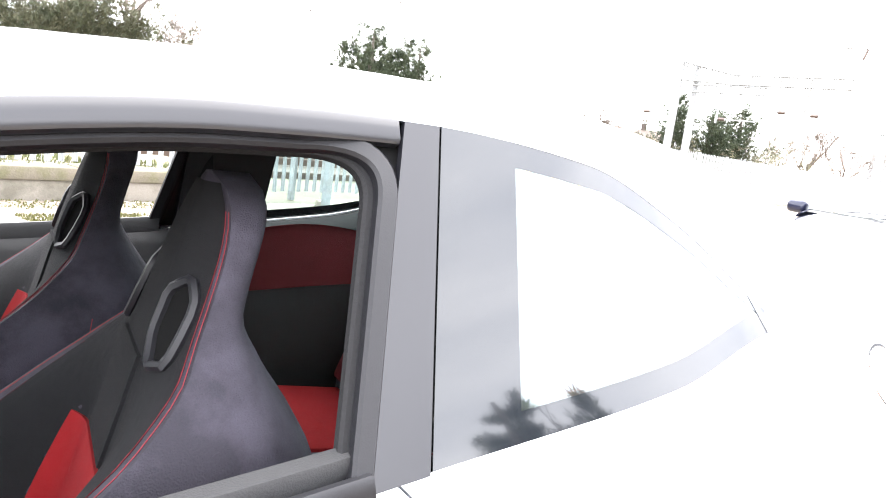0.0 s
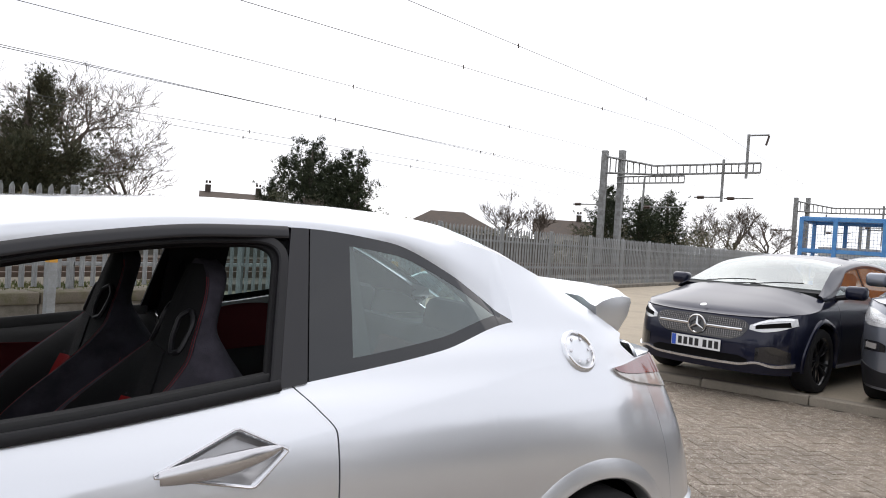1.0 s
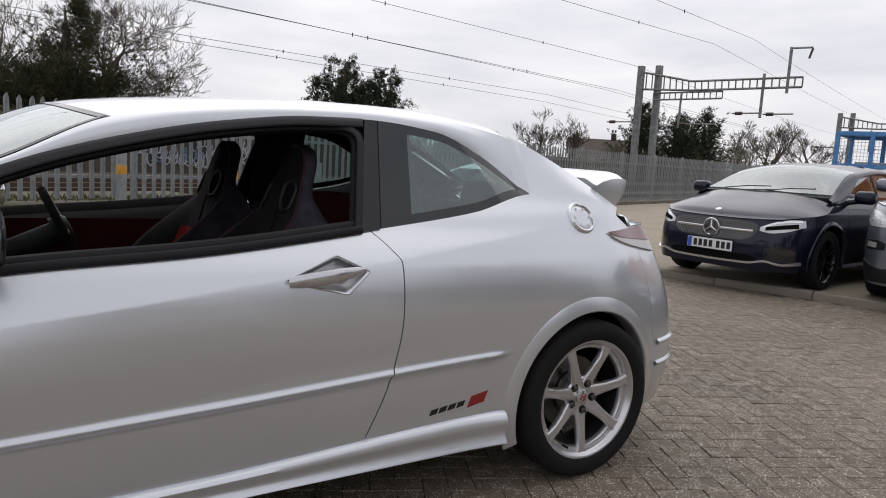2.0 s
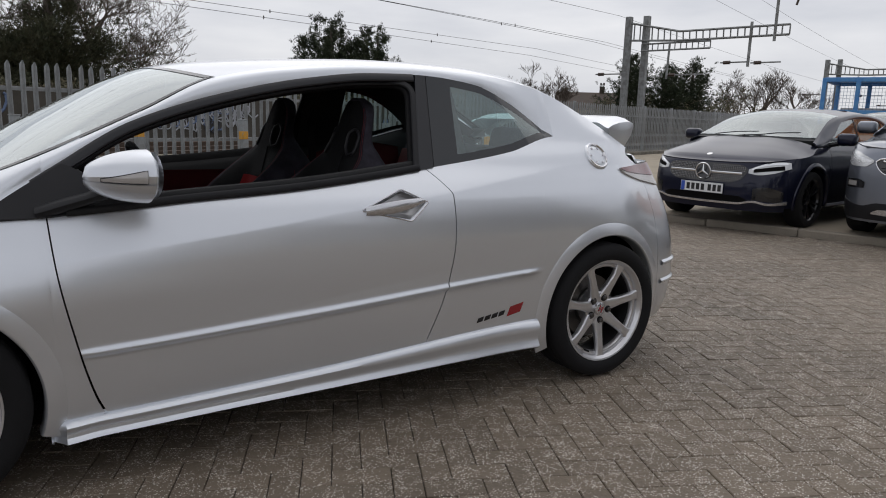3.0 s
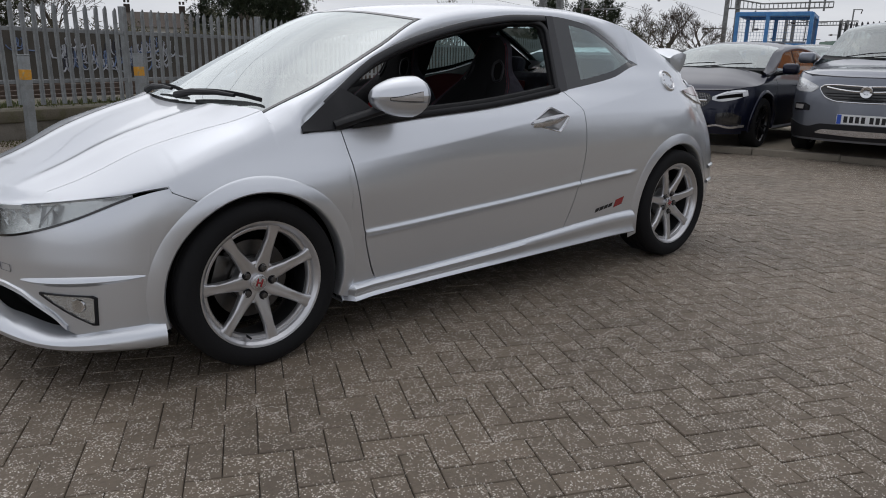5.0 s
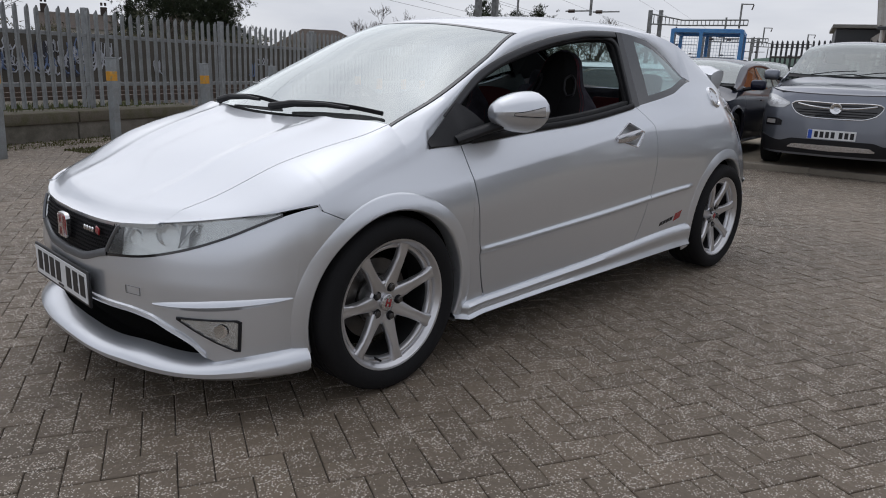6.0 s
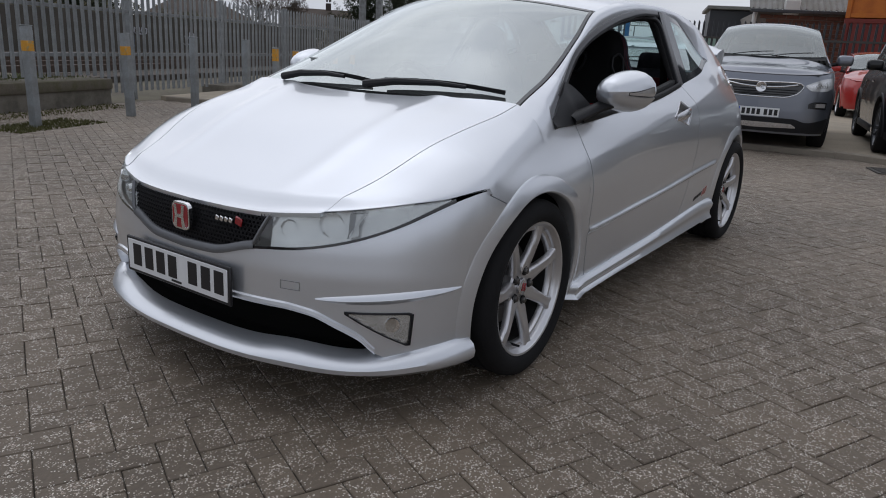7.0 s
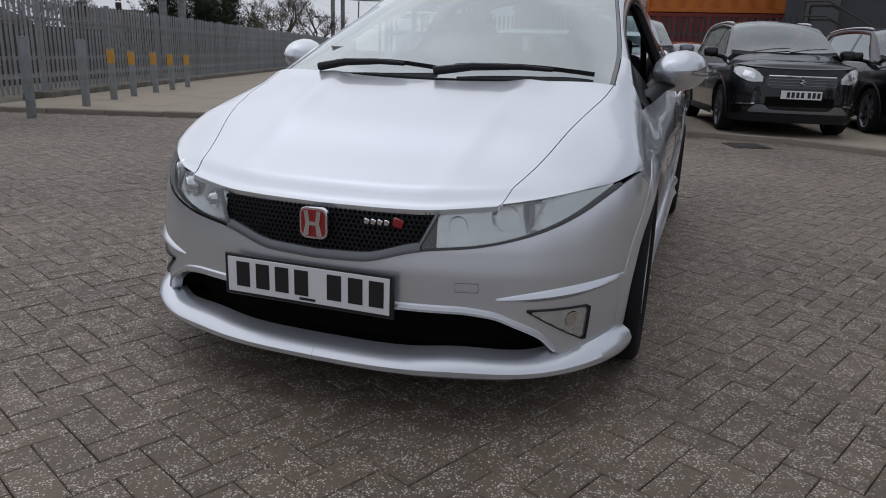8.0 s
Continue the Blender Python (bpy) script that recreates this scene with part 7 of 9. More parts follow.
        mesh_object("spoke", vs, fs_, rims, wh)
    lathe("hub", [(0.0, -0.066), (0.03, -0.065), (0.06, -0.055), (0.07, -0.02)], rims, wh, 20)
    lathe("brake_disc", [(0.05, 0.01), (0.14, 0.01), (0.14, 0.03)], STEEL, wh, 24)
    # Black disc stands for the shade behind these spokes.
    lathe("inner_barrel", [(rr - 0.02, 0.07), (0.0, 0.07)], DARK, wh, 20)
    spots = [pose(0, -hw + 0.115, R, 0, 10, 0), pose(wb, -hw + 0.115, R, 0, 30, 0), pose(0, hw - 0.115, R, 0, 0, 180), pose(wb, hw - 0.115, R, 0, 50, 180)]
    wh.matrix_basis = spots[0]
    for q_ in spots[1:]:
        copy_thing(wh, q_).parent = root
    return root, sk, patch, shoulder


def number_plate(root, x, z, blue=True, par_label="white front number plate"):
    pl = box("number_plate", (0.008, 0.52, 0.111), (x, 0, z), PLATE_WHITE, root, 0.002, par_label)
    if blue:
        box("plate_band", (0.002, 0.045, 0.105), (x - 0.0045, 0.232, z), PLATE_BLUE, pl, 0.0)
    for y in (0.165, 0.105, 0.045, -0.015, -0.10, -0.16, -0.22):
        box("plate_bar", (0.002, 0.040, 0.072), (x - 0.0048, y, z), PLATE_BLACK, pl, 0.0)
    return pl


def bay_pose(u, v, turn=0.0):
    """A parked car whose nose stands at u, v and looks back along -u."""
    x, y, _ = yard(u, v)
    return pose(x, y, 0.055, 0, 0, GRID_ANGLE + turn)


def shifted(m, fo):
    return m @ Matrix.Translation((fo, 0, 0))


# Dark navy hatchback with a wide studded grille.
FO = 0.86
navy, sk, patch, sho = parked_car("navy_hatchback_car", "dark navy five-door hatchback with a star-shaped grille badge, on the bay", shifted(bay_pose(7.44, -0.50, -13.0), FO), NAVY, 2.70, FO, 0.72, 0.885, 1.37, 0.91, 0.715, 0.10, 0.98, 2.55, 0.318, None, "parked cars", rims=BLACK_PAINT)
lo_g, hi_g = curve((0, 0.495), (0.30, 0.50), (0.43, 0.54), (0.49, 0.62)), curve((0, 0.71), (0.35, 0.705), (0.45, 0.69), (0.49, 0.655))
patch("grille", 0.0, 0.49, lo_g, hi_g, GLOSS_BLACK, 0.006, 0.02, "black grille with bright studs", both=True)
for sgn in (1, -1):
    for i in range(18):
        w = 0.105 + i * 0.021
        for j in range(12):
            z = 0.503 + j * 0.0185
            if lo_g(w) + 0.012 < z < hi_g(w) - 0.010 and abs(z - 0.606) > 0.016:
                q = sk.point(sk.s_of_w(w), z, 0.012)
                box("grille_stud", (0.006, 0.006, 0.011), (float(q[0]), sgn * float(q[1]), z), DULL_CHROME, navy, 0.0)
    q = sk.point(sk.s_of_w(np.linspace(0.09, 0.44, 10)), 0.606, 0.018)
    tube_part("grille_bar", [tuple(v * [1, sgn, 1]) for v in q], 0.012, CHROME, navy, 6, squash=(0.6, 1.2), label="bright grille bar")
sx = -FO - 0.010
star = tube_part("star_ring", [(sx, 0.088 * math.cos(a), 0.606 + 0.088 * math.sin(a)) for a in np.linspace(0, 6.283, 30, endpoint=False)], 0.009, CHROME, navy, 6, True, label="round bright grille badge")
for k in range(3):
    a = math.pi / 2 + k * 2 * math.pi / 3
    tube_part("star_arm", [(sx - 0.004, 0, 0.606), (sx, 0.086 * math.cos(a), 0.606 + 0.086 * math.sin(a))], [0.014, 0.004], CHROME, star, 5)
patch("headlamp", 0.50, 0.835, curve((0.50, 0.615), (0.60, 0.60), (0.72, 0.62), (0.835, 0.675)), curve((0.50, 0.655), (0.60, 0.70), (0.72, 0.735), (0.80, 0.745), (0.835, 0.74)), LAMP_CLEAR, 0.008, 0.015, "clear swept headlamp")
patch("lamp_housing", 0.55, 0.80, curve((0.55, 0.622), (0.80, 0.66)), curve((0.55, 0.66), (0.80, 0.705)), DARK, 0.0095, 0.0)
patch("lamp_light_strip", 0.53, 0.82, curve((0.53, 0.645), (0.60, 0.678), (0.72, 0.710), (0.82, 0.722)), curve((0.53, 0.662), (0.60, 0.698), (0.72, 0.732), (0.82, 0.742)), REFLECTOR, 0.012, 0.0)
patch("lower_intake", 0.0, 0.50, 0.29, curve((0, 0.36), (0.4, 0.36), (0.50, 0.33)), DARK, 0.004, 0.0, "black lower intake", both=True)
patch("side_intake", 0.56, 0.80, curve((0.56, 0.33), (0.80, 0.30)), curve((0.56, 0.45), (0.68, 0.47), (0.80, 0.42)), GLOSS_BLACK, 0.004, 0.0)
patch("bumper_strip", 0.0, 0.82, curve((0, 0.262), (0.42, 0.268), (0.58, 0.300), (0.70, 0.272), (0.82, 0.285)), curve((0, 0.284), (0.42, 0.290), (0.58, 0.322), (0.70, 0.296), (0.82, 0.320)), DULL_CHROME, 0.022, 0.02, "silver bumper blade")
number_plate(navy, -FO - 0.012, 0.425)
lathe("bonnet_emblem", [(0.0, 0.004), (0.028, 0.003), (0.032, 0.0)], CHROME, navy, 18, "z").matrix_basis = pose(-FO + 0.10, 0, 0.80, 0, -20, 0)

# Grey compact crossover.
FO = 0.88
mok, sk, patch, sho = parked_car("grey_crossover_car", "grey metallic compact crossover with black lower cladding, on the bay", shifted(bay_pose(7.35, -2.65, -9.9), FO), GREY_PAINT, 2.555, FO, 0.83, 0.89, 1.645, 1.06, 0.93, 0.02, 0.86, 2.75, 0.345, TRIM, "parked cars")
lo_g, hi_g = curve((0, 0.655), (0.27, 0.66), (0.43, 0.71), (0.49, 0.785)), curve((0, 0.835), (0.35, 0.845), (0.46, 0.835), (0.49, 0.81))
patch("grille", 0.0, 0.49, lo_g, hi_g, GLOSS_BLACK, 0.005, 0.02, "black grille in a bright rim", both=True)
for z in (0.69, 0.72, 0.75, 0.81):
    ww5 = [w for w in np.linspace(0, 0.43, 16) if lo_g(w) + 0.01 < z < hi_g(w) - 0.008]
    q = sk.point(sk.s_of_w(np.array(ww5)), z, 0.010)
    tube_part("grille_bar", [tuple(v * [1, -1, 1]) for v in q[::-1]] + [tuple(v) for v in q[1:]], 0.006, TRIM, mok, 5)
ring_w = np.r_[np.linspace(-0.49, 0.49, 30)]
gl_lo = [tuple(sk.point(sk.s_of_w(abs(w)), lo_g(abs(w)), 0.010) * [1, 1 if w > 0 else -1, 1]) for w in ring_w]
gl_hi = [tuple(sk.point(sk.s_of_w(abs(w)), hi_g(abs(w)), 0.010) * [1, 1 if w > 0 else -1, 1]) for w in ring_w]
tube_part("grille_rim", gl_lo + gl_hi[::-1], 0.008, CHROME, mok, 6, True, label="bright grille rim")
for sgn in (1, -1):
    q = [sk.point(sk.s_of_w(w), 0.775 + 0.045 * (w / 0.42) ** 2, 0.014) for w in np.linspace(0.07, 0.42, 10)]
    tube_part("grille_wing", [tuple(v * [1, sgn, 1]) for v in q], 0.011, CHROME, mok, 6)
bd = lathe("round_badge", [(0.0, -0.016), (0.050, -0.014), (0.062, -0.018), (0.068, -0.010), (0.068, 0.02)], CHROME, mok, 26, label="round bright grille badge")
bd.matrix_basis = pose(-FO - 0.004, 0, 0.775, 0, 0, -90)
patch("headlamp", 0.52, 0.84, curve((0.52, 0.80), (0.60, 0.755), (0.75, 0.755), (0.84, 0.80)), curve((0.52, 0.825), (0.62, 0.865), (0.75, 0.905), (0.84, 0.92)), LAMP_CLEAR, 0.010, 0.02, "clear headlamp")
patch("lamp_housing", 0.54, 0.78, curve((0.56, 0.80), (0.66, 0.785), (0.78, 0.80)), curve((0.56, 0.825), (0.66, 0.85), (0.78, 0.875)), LAMP_SHELL, 0.0115, 0.0)
patch("lower_cladding", 0.0, 0.84, 0.225, curve((0, 0.40), (0.42, 0.40), (0.58, 0.36), (0.84, 0.42)), TRIM, 0.008, 0.01, "black lower bumper cladding", both=True)
patch("fog_panel", 0.58, 0.79, curve((0.58, 0.54), (0.79, 0.53)), curve((0.58, 0.60), (0.66, 0.625), (0.79, 0.62)), GLOSS_BLACK, 0.006, 0.0)
patch("fog_lamp", 0.66, 0.77, 0.555, 0.605, CLEAR_LENS, 0.012, 0.006)
patch("skid_plate", 0.0, 0.47, curve((0, 0.27), (0.47, 0.285)), curve((0, 0.34), (0.40, 0.335), (0.47, 0.30)), DULL_CHROME, 0.020, 0.02, "silver skid plate", both=True)
number_plate(mok, -FO - 0.012, 0.465)
box("screen_paper", (0.002, 0.30, 0.10), (0.42, 0.05, 1.17), PLATE_WHITE, mok, 0.0, "pale paper on the dashboard", turn=pose(0, 0, 0, 0, -70, 0))

# Black crossover with a low grille and silver roof rails.
def black_crossover(nm, lab, m, paint, plate=True):
    FO = 0.87
    car, sk, patch, sho = parked_car(nm, lab, shifted(m, FO), paint, 2.60, FO, 0.83, 0.882, 1.63, 1.03, 0.90, 0.06, 0.92, 2.85, 0.335, TRIM, "parked cars", rims=GUNMETAL)
    lo_g, hi_g = curve((0, 0.655), (0.38, 0.66), (0.47, 0.71)), curve((0, 0.81), (0.42, 0.825), (0.47, 0.79))
    patch("grille", 0.0, 0.46, lo_g, hi_g, GLOSS_BLACK, 0.005, 0.02, "black slatted grille", both=True)
    for z, mt, rr_ in ((0.815, CHROME, 0.011), (0.775, GUNMETAL, 0.006), (0.735, GUNMETAL, 0.006), (0.695, GUNMETAL, 0.006)):
        q = sk.point(sk.s_of_w(np.linspace(0, 0.43, 14)), z, 0.012)
        tube_part("grille_bar", [tuple(v * [1, -1, 1]) for v in q[::-1]] + [tuple(v) for v in q[1:]], rr_, mt, car, 5)
    for k, (dy, dz) in enumerate(((0.0, 0.022), (0.0, 0.0), (0.0, -0.022))):
        box("grille_badge", (0.012, 0.075 - 0.02 * (k != 1), 0.018), (-FO - 0.012, dy, 0.74 + dz), CHROME, car, 0.004, turn=pose(0, 0, 0, 25 if k != 1 else -25, 0, 0))
    patch("headlamp", 0.50, 0.835, curve((0.50, 0.735), (0.62, 0.73), (0.75, 0.775), (0.835, 0.85)), curve((0.50, 0.80), (0.58, 0.87), (0.70, 0.915), (0.80, 0.925), (0.835, 0.91)), LAMP_CLEAR, 0.010, 0.02, "large clear headlamp")
    patch("lamp_bowl", 0.60, 0.74, curve((0.60, 0.775), (0.74, 0.81)), curve((0.60, 0.85), (0.74, 0.885)), REFLECTOR, 0.0125, 0.0)
    patch("lower_intake", 0.0, 0.44, 0.42, curve((0, 0.56), (0.44, 0.54)), DARK, 0.006, 0.0, "black lower intake", both=True)
    patch("skid_plate", 0.0, 0.62, curve((0, 0.33), (0.62, 0.33)), curve((0, 0.365), (0.36, 0.37), (0.46, 0.435), (0.54, 0.43), (0.62, 0.36)), GUNMETAL, 0.022, 0.02, "grey skid plate", both=True)
    patch("fog_panel", 0.56, 0.80, 0.43, curve((0.56, 0.52), (0.80, 0.55)), GLOSS_BLACK, 0.006, 0.0)
    patch("fog_trim", 0.56, 0.80, curve((0.56, 0.435), (0.80, 0.415)), curve((0.56, 0.455), (0.80, 0.432)), CHROME, 0.014, 0.006, "bright fog lamp trim")
    patch("lower_cladding", 0.0, 0.84, 0.215, 0.30, TRIM, 0.010, 0.01, both=True)
    for y in (-0.565, 0.565):
        pts = [(1.0 + 1.85 * t, y * (1.0 - 0.0 * t), 1.517 + 0.092 * math.sin(math.pi * (0.04 + 0.92 * t)) ** 0.35 - 0.01 * t) for t in np.linspace(0, 1, 20)]
        tube_part("roof_rail", pts, 0.017, DULL_CHROME, car, 8, label="silver roof rail")
    if plate:
        number_plate(car, -FO - 0.012, 0.575, False)
    return car


black_crossover("black_crossover_car", "black compact crossover with silver roof rails, nose to the yard", bay_pose(7.05, -4.97, -9.6), BLACK_PAINT)
black_crossover("dark_crossover_car", "dark grey crossover with bright roof rails beside another car", bay_pose(7.3, -7.35, -9.0), BLACK_PAINT)
FO = 0.80
parked_car("red_hatchback_car", "red hatchback with dark glass parked in the second row", shifted(bay_pose(14.6, -6.3, -9.0), FO), RED_PAINT, 2.45, FO, 0.62, 0.84, 1.46, 0.95, 0.78, 0.12, 0.95, 2.4, 0.30, None, "parked cars")
parked_car("green_hatchback_car", "dark green hatchback parked in the second row", shifted(bay_pose(13.0, -1.6, 0), FO), GREEN_PAINT, 2.45, FO, 0.62, 0.84, 1.46, 0.95, 0.78, 0.12, 0.95, 2.4, 0.30, None, "parked cars")

# ---- bollards and fence ----
def bollard(u, v, lean, yellow, h=1.02):
    root = thing("bollard", ("grey steel bollard with a worn yellow band" if yellow else "plain grey steel bollard") + " set in the paving", "bollard", "row of bollards", "", Matrix.Translation(yard(u, v)) @ pose(0, 0, 0, lean[0], lean[1], GRID_ANGLE))
    part("bollard_post", box_bm((0.095, 0.095, h + 0.1), (0, 0, h / 2 - 0.05), 0.014, None, None, 2), POST_GREY, root)
    part("bollard_cap", box_bm((0.100, 0.100, 0.012), (0, 0, h + 0.002), 0.004), POST_GREY, root)
    if yellow == "patch":
        part("yellow_band", box_bm((0.099, 0.099, 0.13), (0, 0, h - 0.21), 0.012), YELLOW_BAND, root, "worn yellow patch")
    elif yellow:
        part("yellow_band", box_bm((0.099, 0.099, 0.24), (0, 0, h - 0.13), 0.012), YELLOW_BAND, root, "worn yellow band")
    return root


rb = random.Random(8)
for i, (u, v, y) in enumerate([(2.62, 5.50, "patch"), (3.98, 5.32, "patch"), (5.54, 5.28, "patch"), (7.04, 5.30, None), (8.43, 5.22, None), (9.94, 5.45, "band"), (10.86, 5.48, "band"), (12.08, 5.53, "band"), (13.12, 5.57, "band"), (14.26, 5.62, "band")]):
    bollard(u, v, (rb.uniform(-1.2, 1.2), rb.uniform(-1.5, 1.5)), y, (1.05, 1.08, 1.04, 1.03, 1.02, 0.90, 0.86, 0.84, 0.81, 0.79)[i])

FENCE_V, FENCE_TOP = 6.80, 1.70
PITCH = 0.150
fence = thing("palisade_fence", "galvanised steel palisade fence with pointed pales along the railway", "fence")


def pale_mesh(height):
    prof = [(-0.034, 0.0), (-0.020, -0.020), (-0.008, -0.006), (0.008, -0.006), (0.020, -0.020), (0.034, 0.0)]
    rows = [(0.0, None), (height - 0.10, None), (height - 0.045, [0.9, 1, 1, 1, 1, 0.9]), (height, [0.45, 0.35, 0.25, 0.25, 0.35, 0.45])]
    vs, fs = [], []
    for back in (0, 1):
        for z, k in rows:
            for j, (a, b) in enumerate(prof):
                kk = k[j] if k else 1
                vs.append((a * kk, b + 0.003 * back, z - (0.0 if k is None or z < height else (0.035 if j in (0, 5) else 0.0))))
    n, r = 6, len(rows)
    for back in (0, 1):
        o = back * n * r
        for i in range(r - 1):
            for j in range(n - 1):
                f = (o + i * n + j, o + i * n + j + 1, o + (i + 1) * n + j + 1, o + (i + 1) * n + j)
                fs.append(f if not back else f[::-1])
    me = bpy.data.meshes.new("pale")
    me.from_pydata(vs, [], fs)
    me.materials.append(GALV)
    return me, vs, fs


pale_hi = pale_mesh(FENCE_TOP - 0.40)
pale_lo = pale_mesh(FENCE_TOP - 0.12)
rp = random.Random(11)
far_v, far_f = [], []
count = 0
u = -6.0
while u < 62:
    over_wall = u < 6.85
    me, vs, fs = pale_hi if over_wall else pale_lo
    z0 = 0.40 if over_wall else 0.12
    m = Matrix.Translation(yard(u, FENCE_V, z0 + rp.uniform(-0.012, 0.012))) @ pose(0, 0, 0, 0, rp.uniform(-0.7, 0.7), GRID_ANGLE + rp.uniform(-4, 4))
    if u > 0.3 and count < 298:
        ob = new("pale", me)
        ob.parent = fence
        ob.matrix_basis = m
        count += 1
    else:
        b = len(far_v)
        far_v += [m @ Vector(q) for q in vs]
        far_f += [tuple(b + k for k in f) for f in fs]
    u += PITCH
tagged(mesh_object("far_pales", far_v, far_f, GALV_FAR, fence, smooth=False), kind="stuff")
for z in (0.70, 1.36):
    for a in np.arange(-6, 62, 2.75):
        rl = part("fence_rail", box_bm((2.74, 0.045, 0.05), (0, 0, 0), 0.004), GALV, fence)
        rl.matrix_basis = Matrix.Translation(yard(a + 1.375, FENCE_V + 0.035, z)) @ pose(0, 0, 0, 0, 0, GRID_ANGLE)
for a in np.arange(-6, 62.1, 2.75):
    ps = part("fence_post", box_bm((0.075, 0.09, 1.75), (0, 0, 0.875), 0.006), GALV, fence)
    ps.matrix_basis = Matrix.Translation(yard(a, FENCE_V + 0.10, -0.02)) @ pose(0, 0, 0, 0, 0, GRID_ANGLE)


# ---- overhead line gantries and wires ----
def lattice(pts_a, pts_b, mat, parent, name="boom", bars=16, r=0.05):
    """A flat lattice boom between two chords."""
    tube_part(name + "_chord", pts_a, r, mat, parent, 5)
    tube_part(name + "_chord", pts_b, r, mat, parent, 5)
    a0, a1, b0, b1 = Vector(pts_a[0]), Vector(pts_a[-1]), Vector(pts_b[0]), Vector(pts_b[-1])

    def along(pts, t):
        pts = [Vector(q) for q in pts]
        ln = [(q - p).length for p, q in zip(pts, pts[1:])]
        d = t * sum(ln)
        for p, q, l_ in zip(pts, pts[1:], ln):
            if d <= l_:
                return p.lerp(q, d / l_)
            d -= l_
        return pts[-1]
    for i in range(bars + 1):
        t = i / bars
        tube_part(name + "_strut", [along(pts_a, t), along(pts_b, t)], r * 0.6, mat, parent, 4)


# masts and boom are placed in the yard's plan: the boom runs out over the bay side of the tracks
def big_gantry(mx, my, bx, by, h, k=1.0, second=True):
    root = thing("line_gantry", "grey steel railway gantry with twin masts and a lattice boom", "gantry", "railway gantries")
    d = Vector((bx - mx, by - my, 0))
    span = d.length
    d.normalize()
    n = Vector((-d.y, d.x, 0))
    o = Vector((mx, my, 0))
    for off, hh in ((o, h), (o + d * 0.105 * span + n * 0.5, h + 0.05)):
        mast = part("mast", box_bm((0.30 * k, 0.30 * k, hh), (0, 0, hh / 2), 0.03), GANTRY, root)
        mast.matrix_basis = Matrix.Translation(off) @ Matrix.Rotation(math.atan2(d.y, d.x), 4, "Z")
    z1, z2 = h - 0.45, h - 1.75

    def q(t, z):
        w = o + d * span * t
        return (w.x, w.y, z)
    lattice([q(0, z1), q(0.35, z1 - 0.80), q(1.0, z1 - 0.70)], [q(0, z2), q(0.35, z1 - 1.45), q(1.0, z1 - 1.35)], GANTRY, root, "boom", 24, 0.055 * k)
    if second:
        lattice([q(0.1, z1 - 1.62), q(0.55, z1 - 1.55)], [q(0.1, z1 - 2.12), q(0.55, z1 - 2.05)], GANTRY, root, "lower_boom", 12, 0.045 * k)
    tube_part("hanger", [q(0.785, z1 - 0.4), q(0.785, z1 - 3.4)], 0.07 * k, GANTRY, root, 6)
    tube_part("hanger", [q(0.92, z1 + 1.3), q(0.92, z1 - 1.75)], 0.07 * k, GANTRY, root, 6)
    tube_part("top_arm", [q(0.92, z1 + 1.22), q(1.035, z1 + 1.2)], 0.045 * k, GANTRY, root, 5)
    tube_part("insulator", [q(1.035, z1 + 1.15), q(1.02, z1 + 0.5)], 0.05 * k, INSULATOR, root, 6)
    tube_part("hanger", [q(0.29, z1 - 1.6), q(0.285, z1 - 4.2)], 0.06 * k, GANTRY, root, 6)
    for t0, t1, zz in ((0.62, 0.78, z1 - 3.1), (0.80, 0.97, z1 - 3.15), (0.28, 0.52, z1 - 3.9), (-0.22, 0.0, z1 - 3.8)):
        tube_part("registration_arm", [q(t0, zz), q(t1, zz + 0.03)], 0.035 * k, GANTRY, root, 5)
        tube_part("insulator", [q(t0 + 0.02, zz + 0.0), q(t0 + 0.06, zz + 0.01)], 0.09 * k, INSULATOR, root, 6)
    return root


# ---- trees, houses and sheds are set round the camera's surroundings by bearing and distance ----
HOME, FAR = Vector((0.9, -2.6, 0)), 1.7


def bearing(deg, dist, z=0.0):
    return Vector((HOME.x + FAR * dist * math.cos(radians(deg)), HOME.y + FAR * dist * math.sin(radians(deg)), z))


big_gantry(42.4, 37.4, 46.0, 26.4, 9.0, 1.5)
big_gantry(89.0, 48.6, 93.0, 37.0, 9.4, 1.7, False)
for az, dist, hh in ((26.0, 150, 9.5), (22.6, 170, 9.5)):
    o = bearing(az, dist / FAR)
    big_gantry(o.x, o.y, o.x + 3.6, o.y - 11, hh, 1.8, False)


def wire(name, a, b, sag, r=0.012, n=24):
    a, b = Vector(a), Vector(b)
    pts = [a.lerp(b, t) - Vector((0, 0, sag * 4 * t * (1 - t))) for t in np.linspace(0, 1, n)]
    ob = tube_part(name, pts, r, WIRE, None, 4)
    return tagged(ob, "thin dark overhead railway wire", "wire", "overhead wires")


